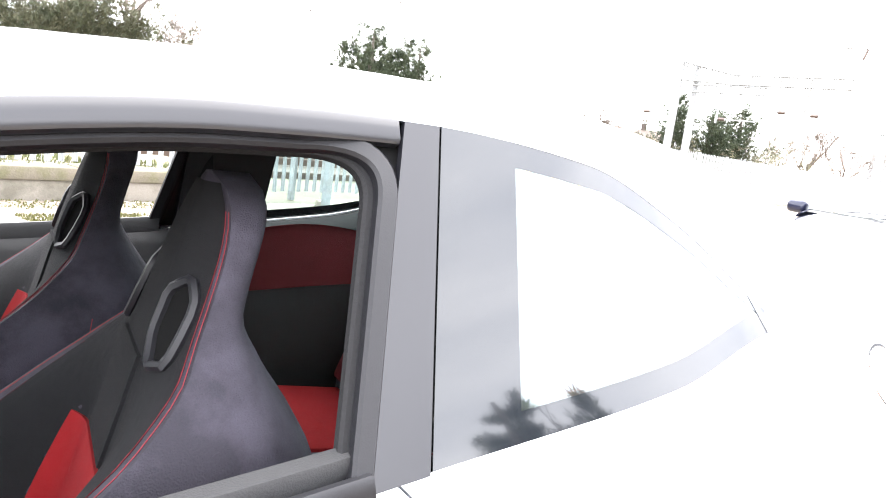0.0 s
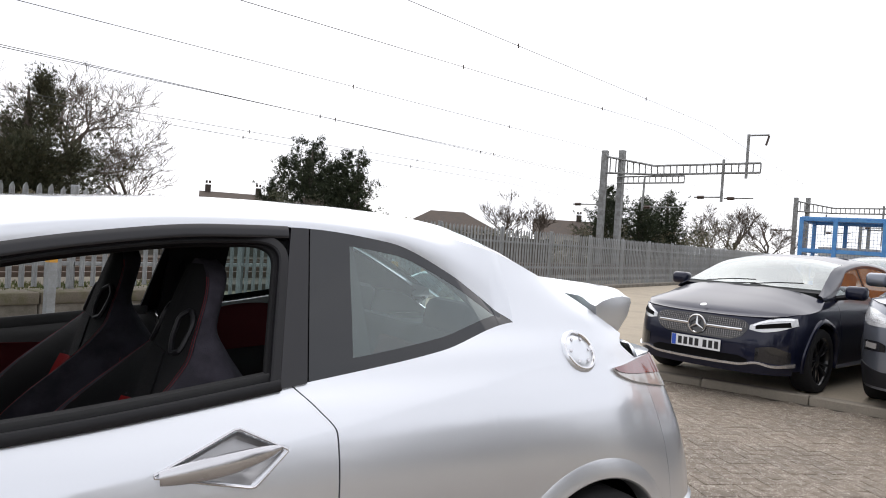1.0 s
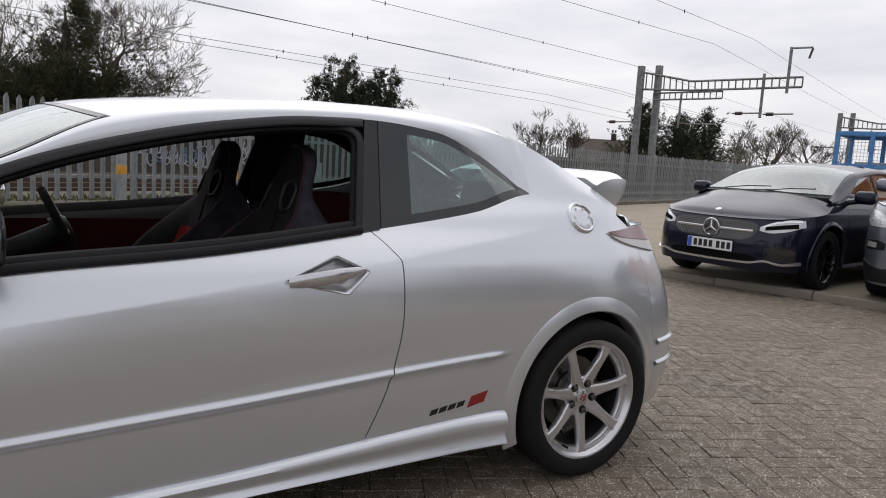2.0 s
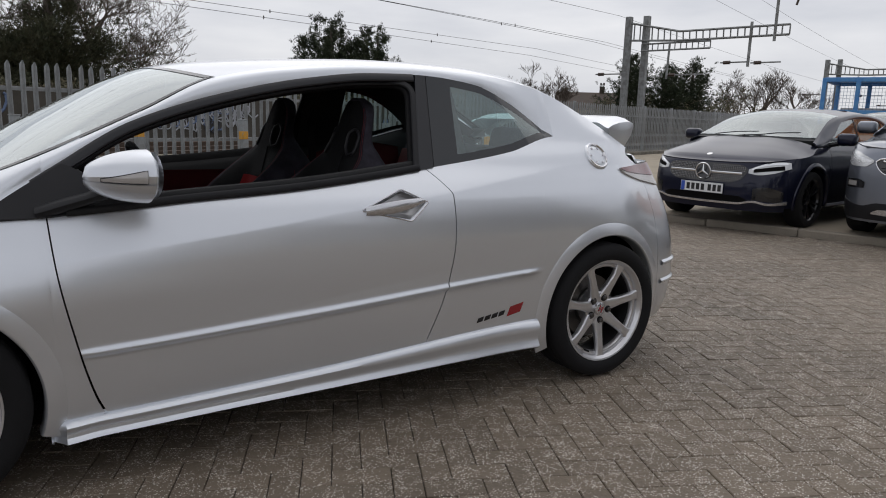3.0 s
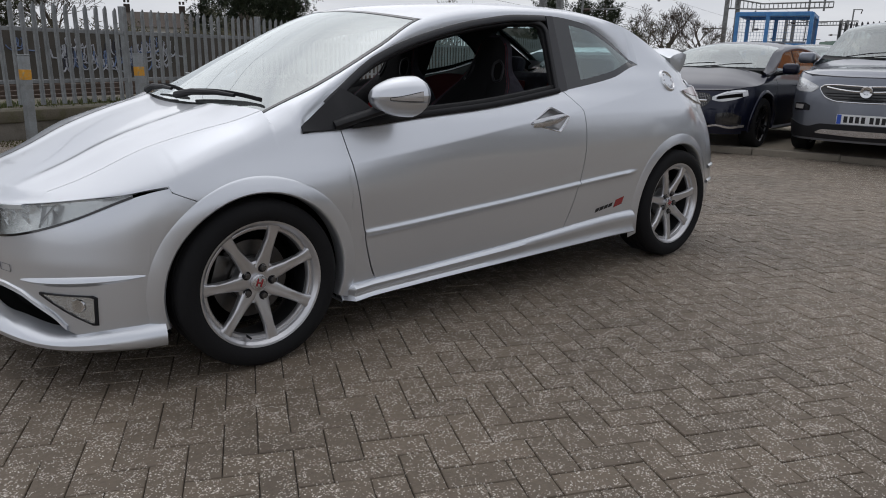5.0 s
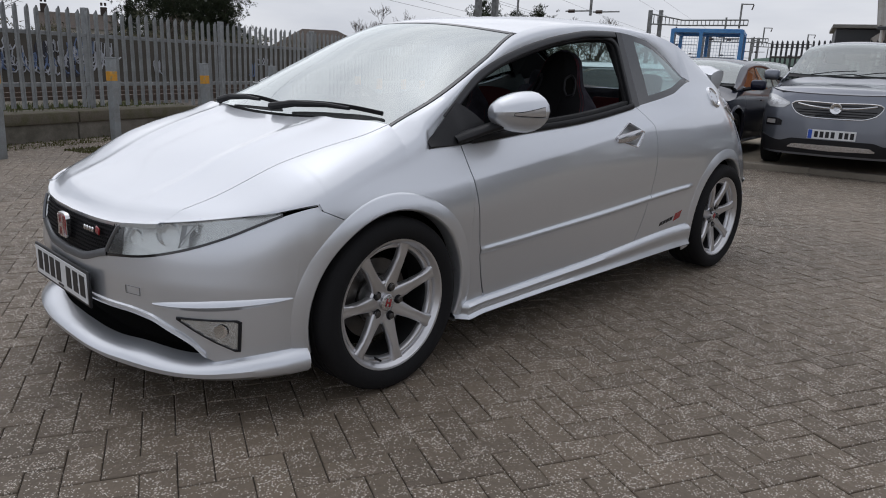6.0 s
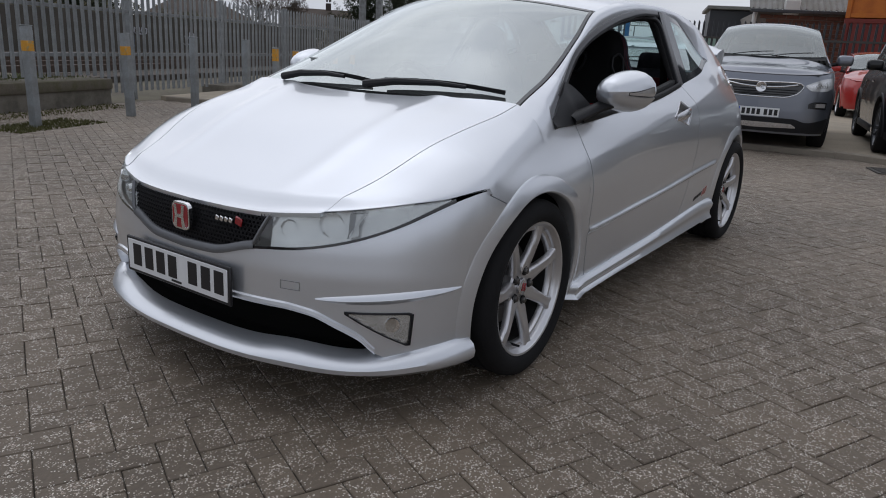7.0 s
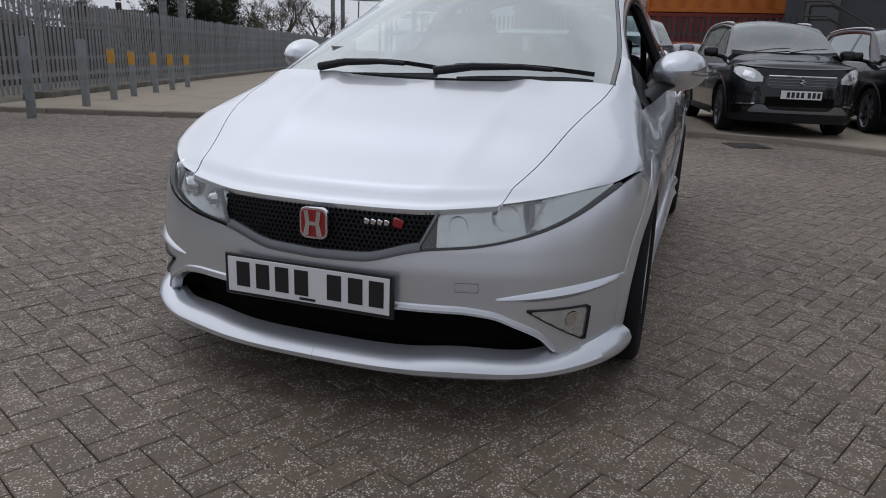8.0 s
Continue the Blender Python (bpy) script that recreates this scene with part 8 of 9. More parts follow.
def conifer(name, at, h, r, seed, mat, label, leaves=5200, tops=1, low=0.78, taper=0.72):
    """A dense evergreen: a tapered trunk, limbs and sprays of scale leaves with ragged outline."""
    rnd = random.Random(seed)
    h, r = FAR * (h - 1.28) + 1.28, r * FAR
    root = thing(name, label, "tree", "evergreens", "", Matrix.Translation(at))
    tube_part("trunk", [(0, 0, -0.2), (0.05, 0, h * 0.5), (0, 0.05, h * 0.92)], [r * 0.09, r * 0.06, 0.03], BARK, root, 8)
    lean = [(rnd.uniform(-0.55, 0.55) * r, rnd.uniform(-0.55, 0.55) * r, h * rnd.uniform(low, low + 0.22)) for _ in range(tops)]
    lean[0] = (0.1 * r, 0, h)
    vs, fs = [], []

    def spray(p, d, size):
        """A flat fan of scale leaves at p along d."""
        across = d.cross(Vector((rnd.gauss(0, 1), rnd.gauss(0, 1), rnd.gauss(0, 1)))).normalized()
        for q in range(4):
            turn = (q - 1.5) * 0.34 + rnd.gauss(0, 0.12)
            dd = (d * math.cos(turn) + across * math.sin(turn)).normalized()
            w = across * size * rnd.uniform(0.05, 0.085)
            tip = p + dd * size * rnd.uniform(0.65, 1.35)
            mid = p.lerp(tip, 0.5)
            b = len(vs)
            vs.extend((p, mid - w, tip, mid + w))
            fs.append((b, b + 1, b + 2, b + 3))

    boughs = int(leaves / 26)
    for k in range(boughs):
        t = (k + rnd.random()) / boughs
        t = 1 - (1 - t) ** 0.62 if taper < 0.9 else t**1.15
        lx, ly, lz = lean[rnd.randrange(tops)]
        a = rnd.uniform(0, 6.283)
        lobes = 0.72 + 0.50 * noise.noise(Vector((2.2 * math.cos(a) + seed, 2.2 * math.sin(a), 6.0 * t)))
        ln = max(r * (1 - t) ** taper * lobes * rnd.uniform(0.72, 1.12) * (1.28 if rnd.random() < 0.12 else 1.0), 0.05 * r)
        p0 = Vector((lx * t**0.6, ly * t**0.6, lz * (0.04 + 0.93 * t)))
        rise = 0.30 + 0.9 * t
        d0 = Vector((math.cos(a), math.sin(a), rise)).normalized()
        if k % max(1, boughs // 24) == 0:
            tube_part("limb", [p0, p0 + d0 * 0.8 * ln], [0.03, 0.008], BARK, root, 4)
        steps = max(4, int(5 + 7 * ln / r))
        for q in range(steps):
            f = 0.22 + 0.80 * (q + rnd.random()) / steps
            p = p0 + d0 * ln * f + Vector((0, 0, 0.22 * ln * f * f)) + Vector((rnd.gauss(0, 0.028), rnd.gauss(0, 0.028), rnd.gauss(0, 0.028))) * r
            size = (0.13 + 0.13 * rnd.random()) * (0.5 + h / 11) * (1.2 - 0.4 * f)
            for _ in range(8):
                spray(p + Vector((rnd.gauss(0, 0.022), rnd.gauss(0, 0.022), rnd.gauss(0, 0.022))) * r, (d0 + Vector((rnd.gauss(0, 0.3), rnd.gauss(0, 0.3), rnd.gauss(0.25, 0.25)))).normalized(), size)
    mesh_object("crown", vs, fs, mat, root, smooth=False)
    return root


def bare_tree(name, at, h, spread, seed, label, depth=6, trunk_r=0.16, mat=TWIG, fork=3):
    """A leafless tree: forking limbs down to fine twigs."""
    rnd = random.Random(seed)
    h, trunk_r = FAR * (h - 1.28) + 1.28, trunk_r * FAR
    root = thing(name, label, "tree", "bare trees", "", Matrix.Translation(at))
    vs, fs = [], []

    def limb(p, d, ln, r, lev):
        pts, rad, q, dd = [p], [r], p, d.copy()
        for i in range(3):
            dd = (dd + Vector((rnd.gauss(0, 0.14), rnd.gauss(0, 0.14), rnd.gauss(0.05, 0.09)))).normalized()
            q = q + dd * ln / 3
            pts.append(q)
            rad.append(r * (1 - 0.22 * (i + 1)))
        tv, tf = tube(pts, [max(x, 0.012) for x in rad], 5 if lev < 3 else 3, False, False)
        if lev == 0:
            mesh_object("trunk", tv, tf, BARK, root)
        else:
            b = len(vs)
            vs.extend(tv)
            fs.extend([tuple(b + k for k in f) for f in tf])
        if lev < depth:
            for _ in range(fork if lev else fork + 2):
                t = rnd.uniform(0.35, 1.0)
                i = min(2, int(t * 3))
                s = pts[i].lerp(pts[i + 1], t * 3 - i)
                axis = Vector((rnd.gauss(0, 1), rnd.gauss(0, 1), rnd.gauss(0, 0.4))).normalized()
                nd = (dd + axis * spread * rnd.uniform(0.6, 1.25)).normalized()
                nd.z += 0.10
                limb(s, nd.normalized(), ln * rnd.uniform(0.58, 0.82), r * rnd.uniform(0.42, 0.60), lev + 1)

    limb(Vector((0, 0, -0.1)), Vector((0, 0, 1)), h * 0.30, trunk_r, 0)
    mesh_object("twig_crown", vs, fs, mat, root, smooth=False)
    return root


def shrub_mass(name, at, size, seed, mat, label, count=4000, leaf=0.10):
    rnd = random.Random(seed)
    size, leaf = [q * FAR for q in size], leaf * 1.3
    root = thing(name, label, "shrub", "trackside shrubs", "", Matrix.Translation(at))
    vs, fs = [], []
    lumps = [(rnd.uniform(-1, 1) * size[0], rnd.uniform(-1, 1) * size[1], rnd.uniform(0.55, 1.0)) for _ in range(9)]
    for k in range(count):
        lx, ly, lh = lumps[k % 9]
        a, b_, rr = rnd.uniform(0, 6.283), rnd.uniform(-0.2, 1.45), rnd.uniform(0.5, 1.0) ** 0.4
        c = Vector((lx + size[0] * 0.42 * rr * math.cos(a) * math.cos(b_), ly + size[1] * 0.5 * rr * math.sin(a) * math.cos(b_), max(0.0, size[2] * lh * rr * math.sin(b_))))
        d = Vector((rnd.gauss(0, 1), rnd.gauss(0, 1), rnd.gauss(0.4, 1))).normalized()
        s = d.orthogonal().normalized() * leaf * rnd.uniform(0.15, 0.4)
        b = len(vs)
        vs += [c - s, c + s, c + d * leaf * rnd.uniform(0.8, 2.2)]
        fs.append((b, b + 1, b + 2))
    mesh_object("crown", vs, fs, mat, root, smooth=False)
    st_v, st_f = [], []
    for lx, ly, lh in lumps:
        tv, tf = tube([(lx, ly, -0.1), (lx + rnd.uniform(-0.3, 0.3), ly, size[2] * lh * 0.8)], [0.05, 0.015], 4)
        b = len(st_v)
        st_v += tv
        st_f += [tuple(b + k for k in f) for f in tf]
    tagged(mesh_object("undergrowth", st_v, st_f, BARK, root), kind="stuff")
    return root


# Left group: olive conifer with a big bare tree behind it.
conifer("conifer_tree", bearing(86.6, 30), 6.3, 4.6, 21, CONIFER_OLIVE, "broad olive-brown conifer with a pointed top beyond the railway fence", 12000, 4, 0.40, 1.0)
conifer("conifer_tree", bearing(92.5, 28), 4.4, 3.4, 22, CONIFER_OLIVE, "broad olive-brown conifer beyond the railway fence", 9000, 4, 0.6, 0.85)
conifer("conifer_tree", bearing(98.0, 30), 5.6, 3.0, 23, CONIFER, "dark conifer beyond the railway fence", 7000, 3)
bare_tree("bare_tree", bearing(85.4, 33), 11.0, 0.95, 31, "tall leafless tree with fine spreading twigs", 7, 0.20, fork=3)
bare_tree("bare_tree", bearing(92.0, 34), 9.4, 0.7, 32, "tall leafless tree with fine spreading twigs", 6, 0.2, fork=3)
bare_tree("bare_tree", bearing(79.5, 34), 6.6, 0.95, 33, "leafless tree with drooping fine twigs", 6, 0.13, fork=3)
conifer("conifer_tree", bearing(66.9, 34), 5.7, 2.7, 24, CONIFER, "dark green conifer with ragged twin tops", 9500, 5)
conifer("conifer_tree", bearing(63.3, 34), 5.2, 2.3, 25, CONIFER, "dark green conifer with a ragged top", 6200, 4)
conifer("conifer_tree", bearing(70.0, 35), 3.7, 1.8, 26, CONIFER, "small dark green conifer", 2600, 1)
bare_tree("bare_tree", bearing(66.5, 31), 4.0, 0.8, 34, "small leafless thicket in front of conifers", 5, 0.07, fork=3)
bare_tree("bare_tree", bearing(51.0, 45), 5.9, 0.8, 35, "leafless tree with pale fine twigs", 6, 0.12, fork=3)
bare_tree("bare_tree", bearing(48.3, 46), 5.6, 0.8, 36, "leafless tree with pale fine twigs", 6, 0.12, fork=3)
conifer("conifer_tree", bearing(43.6, 40), 4.8, 2.4, 27, CONIFER, "dark green conifer behind the gantry", 5000, 2)
conifer("conifer_tree", bearing(41.0, 41), 4.3, 2.8, 28, CONIFER, "dark green conifer behind the gantry", 5000, 2)
conifer("conifer_tree", bearing(39.0, 42), 4.7, 2.8, 29, CONIFER, "dark green conifer behind the gantry", 5000, 2)
# Trees on the open side of the yard, seen only mirrored in the car's glass.
for k_, (bx_, by_, bh_) in enumerate(((3.0, -27.0, 6.6), (9.5, -25.0, 6.0), (15.5, -27.0, 6.8), (-6.0, -28.0, 6.2))):
    bare_tree("bare_tree", Vector((bx_, by_, 0)), bh_, 0.85, 70 + k_, "leafless tree on the open side of the yard", 5, 0.13, fork=3)
bare_tree("bare_tree", Vector((10.6, -8.6, 0)), 5.6, 0.85, 81, "leafless tree beyond the open side of the bay", 6, 0.12, fork=3)
conifer("conifer_tree", Vector((9.0, -10.2, 0)), 4.6, 1.5, 82, CONIFER, "dark conifer beyond the open side of the bay", 4000, 3)
shrub_mass("shrubs", bearing(37.6, 40), (1.6, 1.6, 2.9), 41, SHRUB, "brown leafless shrubs by the railway", 3500)
shrub_mass("shrubs", bearing(44.6, 39), (1.4, 1.4, 2.4), 42, SHRUB, "brown leafless shrubs by the railway", 2500)
bare_tree("bare_tree", bearing(34.0, 48), 6.4, 0.8, 37, "leafless tree with dense brown twigs", 6, 0.15, fork=3)
bare_tree("bare_tree", bearing(31.9, 49), 6.0, 0.85, 38, "leafless tree with dense brown twigs", 6, 0.14, fork=3)
bare_tree("bare_tree", bearing(36.0, 50), 6.0, 0.85, 39, "leafless tree with dense brown twigs", 6, 0.13, fork=3)
shrub_mass("shrubs", bearing(33.5, 46), (2.4, 1.6, 2.2), 43, SHRUB, "brown leafless shrubs by the railway", 3500)
for i, (b_, d_) in enumerate(((86, 26), (79, 27), (74, 29), (93, 24), (101, 24), (70, 31), (66, 30), (62, 30), (58, 34), (54, 38), (109, 24))):
    shrub_mass("shrubs", bearing(b_, d_), (2.1, 1.2, 1.7 if i != 6 else 2.4), 50 + i, SHRUB if i % 2 else CONIFER_OLIVE, "dark brown trackside undergrowth behind the fence", 2200, 0.12)

for i in range(22):
    x, y, _ = yard(-30 + 5.2 * i, 23.5 + (i % 3))
    shrub_mass("shrubs", Vector((x, y, 0)), (1.9, 0.8, 1.35), 150 + i, SHRUB if i % 3 else CONIFER_OLIVE, "dark brown hedge of undergrowth along the railway", 1900, 0.13)

for v_w, c0, cv, cu, cz in ((22, 1.808, 0.200, 0.014, 0.980), (21, 1.780, 0.196, 0.019, 0.980), (27, 1.668, 0.144, 0.021, 0.989), (20, 1.929, 0.248, 0.033, 0.968), (14, 2.076, 0.310, 0.061, 0.949), (11.5, 2.300, 0.409, 0.046, 0.911), (27.5, 1.60, 0.142, 0.012, 0.989)):
    ends = [yard(u_w, v_w, (c0 + cv * v_w + cu * u_w) / cz) for u_w in (-70, 51.0)]
    wire("overhead_wire", ends[0], ends[1], 0.0, 0.012)
    wire("overhead_wire", ends[1], yard(170, v_w - 1.0, ends[1][2]), 0.5, 0.012)
    for u_d in (4, 24, 38):
        top_z_ = (c0 + cv * v_w + cu * u_d) / cz
        lathe("wire_clamp", [(0.0, -0.10), (0.03, -0.08), (0.03, 0.08), (0.0, 0.10)], INSULATOR, None, 6, "z", centre=yard(u_d, v_w, top_z_)).name = "wire_clamp"
        tagged(bpy.data.objects[-1] if False else scene.collection.objects[-1], "small dark clamp on an overhead wire", "clamp", "wire clamps")


# ---- houses, sheds and the works beyond the bay ----
def house(name, at, turn, size, eave, ridge, label, chimneys=(), hip=False, wall=RENDER_WALL):
    root = thing(name, label, "house", "", "", Matrix.Translation(at) @ pose(0, 0, 0, 0, 0, turn))
    w, d = size
    part("wall", box_bm((w, d, eave), (0, 0, eave / 2), 0.02), wall, root)
    k = 0.35 * w if hip else 0.0
    bm = bmesh.new()
    o = 0.3
    base = [bm.verts.new(q) for q in ((-w / 2 - o, -d / 2 - o, eave), (w / 2 + o, -d / 2 - o, eave), (w / 2 + o, d / 2 + o, eave), (-w / 2 - o, d / 2 + o, eave))]
    r0, r1 = bm.verts.new((-w / 2 - o + k, 0, ridge)), bm.verts.new((w / 2 + o - k, 0, ridge))
    for f in ((base[0], base[1], r1, r0), (base[2], base[3], r0, r1), (base[1], base[2], r1), (base[3], base[0], r0), tuple(base[::-1])):
        bm.faces.new(f)
    roof = part("roof", bm, ROOF_TILE, root, smooth=False)
    for cx in chimneys:
        part("chimney", box_bm((0.62, 0.5, 1.0), (cx, 0, ridge + 0.25), 0.03), CHIMNEY, roof)
        for dx in (-0.18, 0.18):
            lathe("chimney_pot", [(0.11, 0.9), (0.12, 1.2), (0.08, 1.1)], CHIMNEY, roof, 10, "z", centre=(cx + dx, 0, ridge))
    for x in (-0.3 * w, 0.0, 0.3 * w):
        win = part("window", box_bm((1.1, 0.08, 1.1), (x, -d / 2 - 0.01, eave - 1.0), 0.01), WHITE_SHEET, root)
        part("pane", box_bm((0.95, 0.03, 0.95), (x, -d / 2 - 0.055, eave - 1.0), 0.0), GLOSS_BLACK, win)
    return root


house("terraced_house", bearing(72.6, 50), -16, (7.0, 7), 3.3, 4.9, "low brown-roofed house with chimneys beyond the railway", (-2.9, 2.6))
house("bungalow", bearing(56.0, 40), -30, (8.5, 7), 2.2, 3.9, "brown hip-roofed house beyond the railway", (), True)
house("far_house", bearing(46.5, 55), -40, (8, 8), 2.6, 4.6, "far brown-roofed house with a chimney", (1.5,))

# ---- beyond the bay: cage, cabin, works fence, containers and sheds ----
def cage():
    """A blue steel cage with mesh sides."""
    root = thing("blue_steel_cage", "blue painted steel cage with mesh sides standing on concrete", "cage")
    a = Vector((26.2, 12.0, 0))
    e, d = Vector((-GV[0], -GV[1], 0)), Vector((GU[0], GU[1], 0))
    w, dep, h = 2.6, 3.0, 2.95

    def q(s, t, z):
        p_ = a + e * s + d * t
        return (p_.x, p_.y, z)
    for s in (0, w * 0.42, w):
        for t in (0, dep):
            post = part("cage_post", box_bm((0.14, 0.14, h), (0, 0, h / 2), 0.01), BLUE_STEEL, root)
            post.matrix_basis = Matrix.Translation(q(s, t, 0)) @ Matrix.Rotation(math.atan2(e.y, e.x), 4, "Z")
    for z in (0.25, 1.75, h - 0.07):
        for t in (0, dep):
            bar = part("cage_beam", box_bm((w, 0.12, 0.14), (0, 0, 0), 0.01), BLUE_STEEL, root)
            bar.matrix_basis = Matrix.Translation(q(w / 2, t, z)) @ Matrix.Rotation(math.atan2(e.y, e.x), 4, "Z")
        for s in (0, w):
            bar = part("cage_beam", box_bm((0.12, dep, 0.14), (0, 0, 0), 0.01), BLUE_STEEL, root)
            bar.matrix_basis = Matrix.Translation(q(s, dep / 2, z)) @ Matrix.Rotation(math.atan2(e.y, e.x), 4, "Z")
    roof = part("cage_roof", box_bm((w, dep, 0.04), (0, 0, 0), 0.005), BLUE_STEEL, root)
    roof.matrix_basis = Matrix.Translation(q(w / 2, dep / 2, h)) @ Matrix.Rotation(math.atan2(e.y, e.x), 4, "Z")
    vs, fs = [], []
    for i in range(25):
        for line in ([q(w * i / 24, 0, 0.2), q(w * i / 24, 0, h)], [q(w, dep * i / 24, 0.2), q(w, dep * i / 24, h)], [q(0, 0, h * i / 24), q(w, 0, h * i / 24)], [q(w, 0, h * i / 24), q(w, dep, h * i / 24)]):
            tv, tf = tube(line, 0.006, 3, False, False)
            k = len(vs)
            vs += tv
            fs += [tuple(k + j for j in f) for f in tf]
    tagged(mesh_object("cage_mesh", vs, fs, MESH_WIRE, root), kind="stuff")
    for k in range(3):
        pl = part("stored_panel", box_bm((w * 0.8, 0.05, 0.5), (0, 0, 0), 0.01), WHITE_SHEET, root)
        pl.matrix_basis = Matrix.Translation(q(w * 0.5, 1.0 + 0.7 * k, 1.0 + 0.35 * k)) @ Matrix.Rotation(math.atan2(e.y, e.x), 4, "Z")


cage()


def from_eye(x, y, az, d, z=0.0):
    return Vector((x + d * math.cos(radians(az)), y + d * math.sin(radians(az)), z))


def shed_wall_bricks(root, length, height, m):
    """Courses of bricks, proud of the mortar."""
    me = bpy.data.meshes.new("brick")
    bm = box_bm((0.43, 0.03, 0.13), (0, 0, 0), 0.006)
    bm.to_mesh(me)
    bm.free()
    me.materials.append(BRICKWORK)
    rnd = random.Random(2)
    for r in range(int(height / 0.15)):
        for c in range(int(length / 0.45)):
            ob = new("brick", me)
            ob.parent = root
            ob.matrix_basis = m @ Matrix.Translation((-length / 2 + 0.225 + 0.45 * c + (0.22 if r % 2 else 0), rnd.uniform(-0.004, 0.004), 0.075 + 0.15 * r))


# Brick works building with a corrugated roof.
bl = from_eye(-2.13, -1.91, 12.6, 30)
br = from_eye(-2.13, -1.91, 3.0, 31)
mid, dirv = (bl + br) / 2, (br - bl)
ang = math.atan2(dirv.y, dirv.x)
works = thing("brick_works", "brown brick works building with a grey corrugated roof", "building", "", "", Matrix.Translation(mid) @ Matrix.Rotation(ang, 4, "Z"))
W_ = dirv.length
part("wall", box_bm((W_, 7.0, 2.95), (0, 3.5, 1.475), 0.01), MORTAR, works)
shed_wall_bricks(works, W_ - 0.2, 2.9, Matrix.Translation((0, -0.012, 0)))
cor = []
for i in range(60):
    x = -W_ / 2 - 0.3 + (W_ + 0.6) * i / 59
    zc_ = 0.05 * (i % 2)
    cor.append([(x, -0.35, 2.98 + zc_), (x, 1.6, 4.2 + zc_), (x, 3.5, 5.3 + zc_)])
sheet("roof", np.array(cor), ROOF_SHEET, works, 0.03, flip=True, label="grey corrugated cement roof")
tube_part("downpipe", [(-W_ / 2 - 0.1, -0.10, 0), (-W_ / 2 - 0.1, -0.10, 3.0)], 0.07, WHITE_SHEET, works, 8, label="white downpipe")
part("gutter", box_bm((W_ + 0.6, 0.14, 0.12), (0, -0.38, 2.95), 0.02), DARK_SHEET, works)
part("vent", box_bm((0.5, 0.4, 0.5), (-W_ / 2 + 1.1, -0.2, 3.1), 0.03), WHITE_SHEET, works)
lean = from_eye(-2.13, -1.91, 14.0, 36)
annex = thing("works_annex", "dark low annex beside the brick works", "building", "", "", Matrix.Translation(lean) @ Matrix.Rotation(ang, 4, "Z"))
part("wall", box_bm((2.2, 4.0, 3.3), (0, 2, 1.65), 0.02), DARK_SHEET, annex)
part("roof", box_bm((2.5, 4.4, 0.15), (0, 2, 3.4), 0.02), ROOF_SHEET, annex)


def container(name, at, turn, length, mat, label, h=2.6):
    """A corrugated steel shipping container."""
    root = thing(name, label, "container", "", "", Matrix.Translation(at) @ Matrix.Rotation(turn, 4, "Z"))
    part("container_body", box_bm((length - 0.1, 2.34, h - 0.1), (0, 1.22, h / 2), 0.0), mat, root)
    ribs = []
    n = int(length / 0.14)
    for i in range(n):
        x = -length / 2 + 0.1 + (length - 0.2) * i / (n - 1)
        y = -0.02 if (i // 2) % 2 else 0.03
        ribs.append([(x, y, 0.14), (x, y, h - 0.12)])
    sheet("corrugated_side", np.array(ribs), mat, root, 0.0, flip=True)
    for x in (-length / 2 + 0.06, length / 2 - 0.06):
        part("corner_post", box_bm((0.14, 0.14, h), (x, 0.03, h / 2), 0.01), mat, root)
    for z in (0.08, h - 0.06):
        part("side_rail", box_bm((length, 0.10, 0.13), (0, 0.02, z), 0.01), mat, root)
    return root


cl = from_eye(-2.48, -0.97, 5.0, 27)
cr = from_eye(-2.48, -0.97, -7.9, 27.5)
cm, cd = (cl + cr) / 2, cr - cl
cturn = math.atan2(cd.y, cd.x)
container("shipping_container", cm, cturn, cd.length, DULL_RED, "faded red steel shipping container behind the works fence")
up = cm.copy()
up.z = 2.62
container("shipping_container", up, cturn, cd.length, ORANGE_STEEL, "orange steel shipping container stacked on another")

# Dark clad building with outside stairs.
dl = from_eye(-2.48, -0.97, -4.4, 24.5)
dr_ = from_eye(-2.48, -0.97, -24.0, 25)
dm, dd = (dl + dr_) / 2, dr_ - dl
clad_b = thing("clad_building", "dark grey metal-clad building with outside stairs", "building", "", "", Matrix.Translation(dm) @ Matrix.Rotation(math.atan2(dd.y, dd.x), 4, "Z"))
L_ = dd.length
part("wall", box_bm((L_, 6.0, 6.0), (0, 3.05, 3.0), 0.01), DARK_SHEET, clad_b)
rib = []
for i in range(int(L_ / 0.16)):
    x = -L_ / 2 + 0.16 * i
    rib.append([(x, 0.02 if (i // 2) % 2 else -0.02, 0.0), (x, 0.02 if (i // 2) % 2 else -0.02, 6.0)])
sheet("cladding", np.array(rib), DARK_SHEET, clad_b, 0.0, flip=True)
for x, w in ((-L_ / 2 + 1.0, 0.9), (-L_ / 2 + 4.0, 1.0)):
    dorr = part("door", box_bm((w, 0.08, 2.1), (x, -0.06, 2.9), 0.01), GLOSS_BLACK, clad_b)
for k in range(12):
    part("stair_tread", box_bm((0.28, 0.9, 0.04), (-L_ / 2 + 1.2 + 0.26 * k, -0.6, 1.8 - 0.15 * k), 0.004), IRON, clad_b)
tube_part("handrail", [(-L_ / 2 + 0.6, -1.05, 2.75), (-L_ / 2 + 1.2, -1.05, 2.75), (-L_ / 2 + 4.3, -1.05, 0.95)], 0.03, IRON, clad_b, 6)
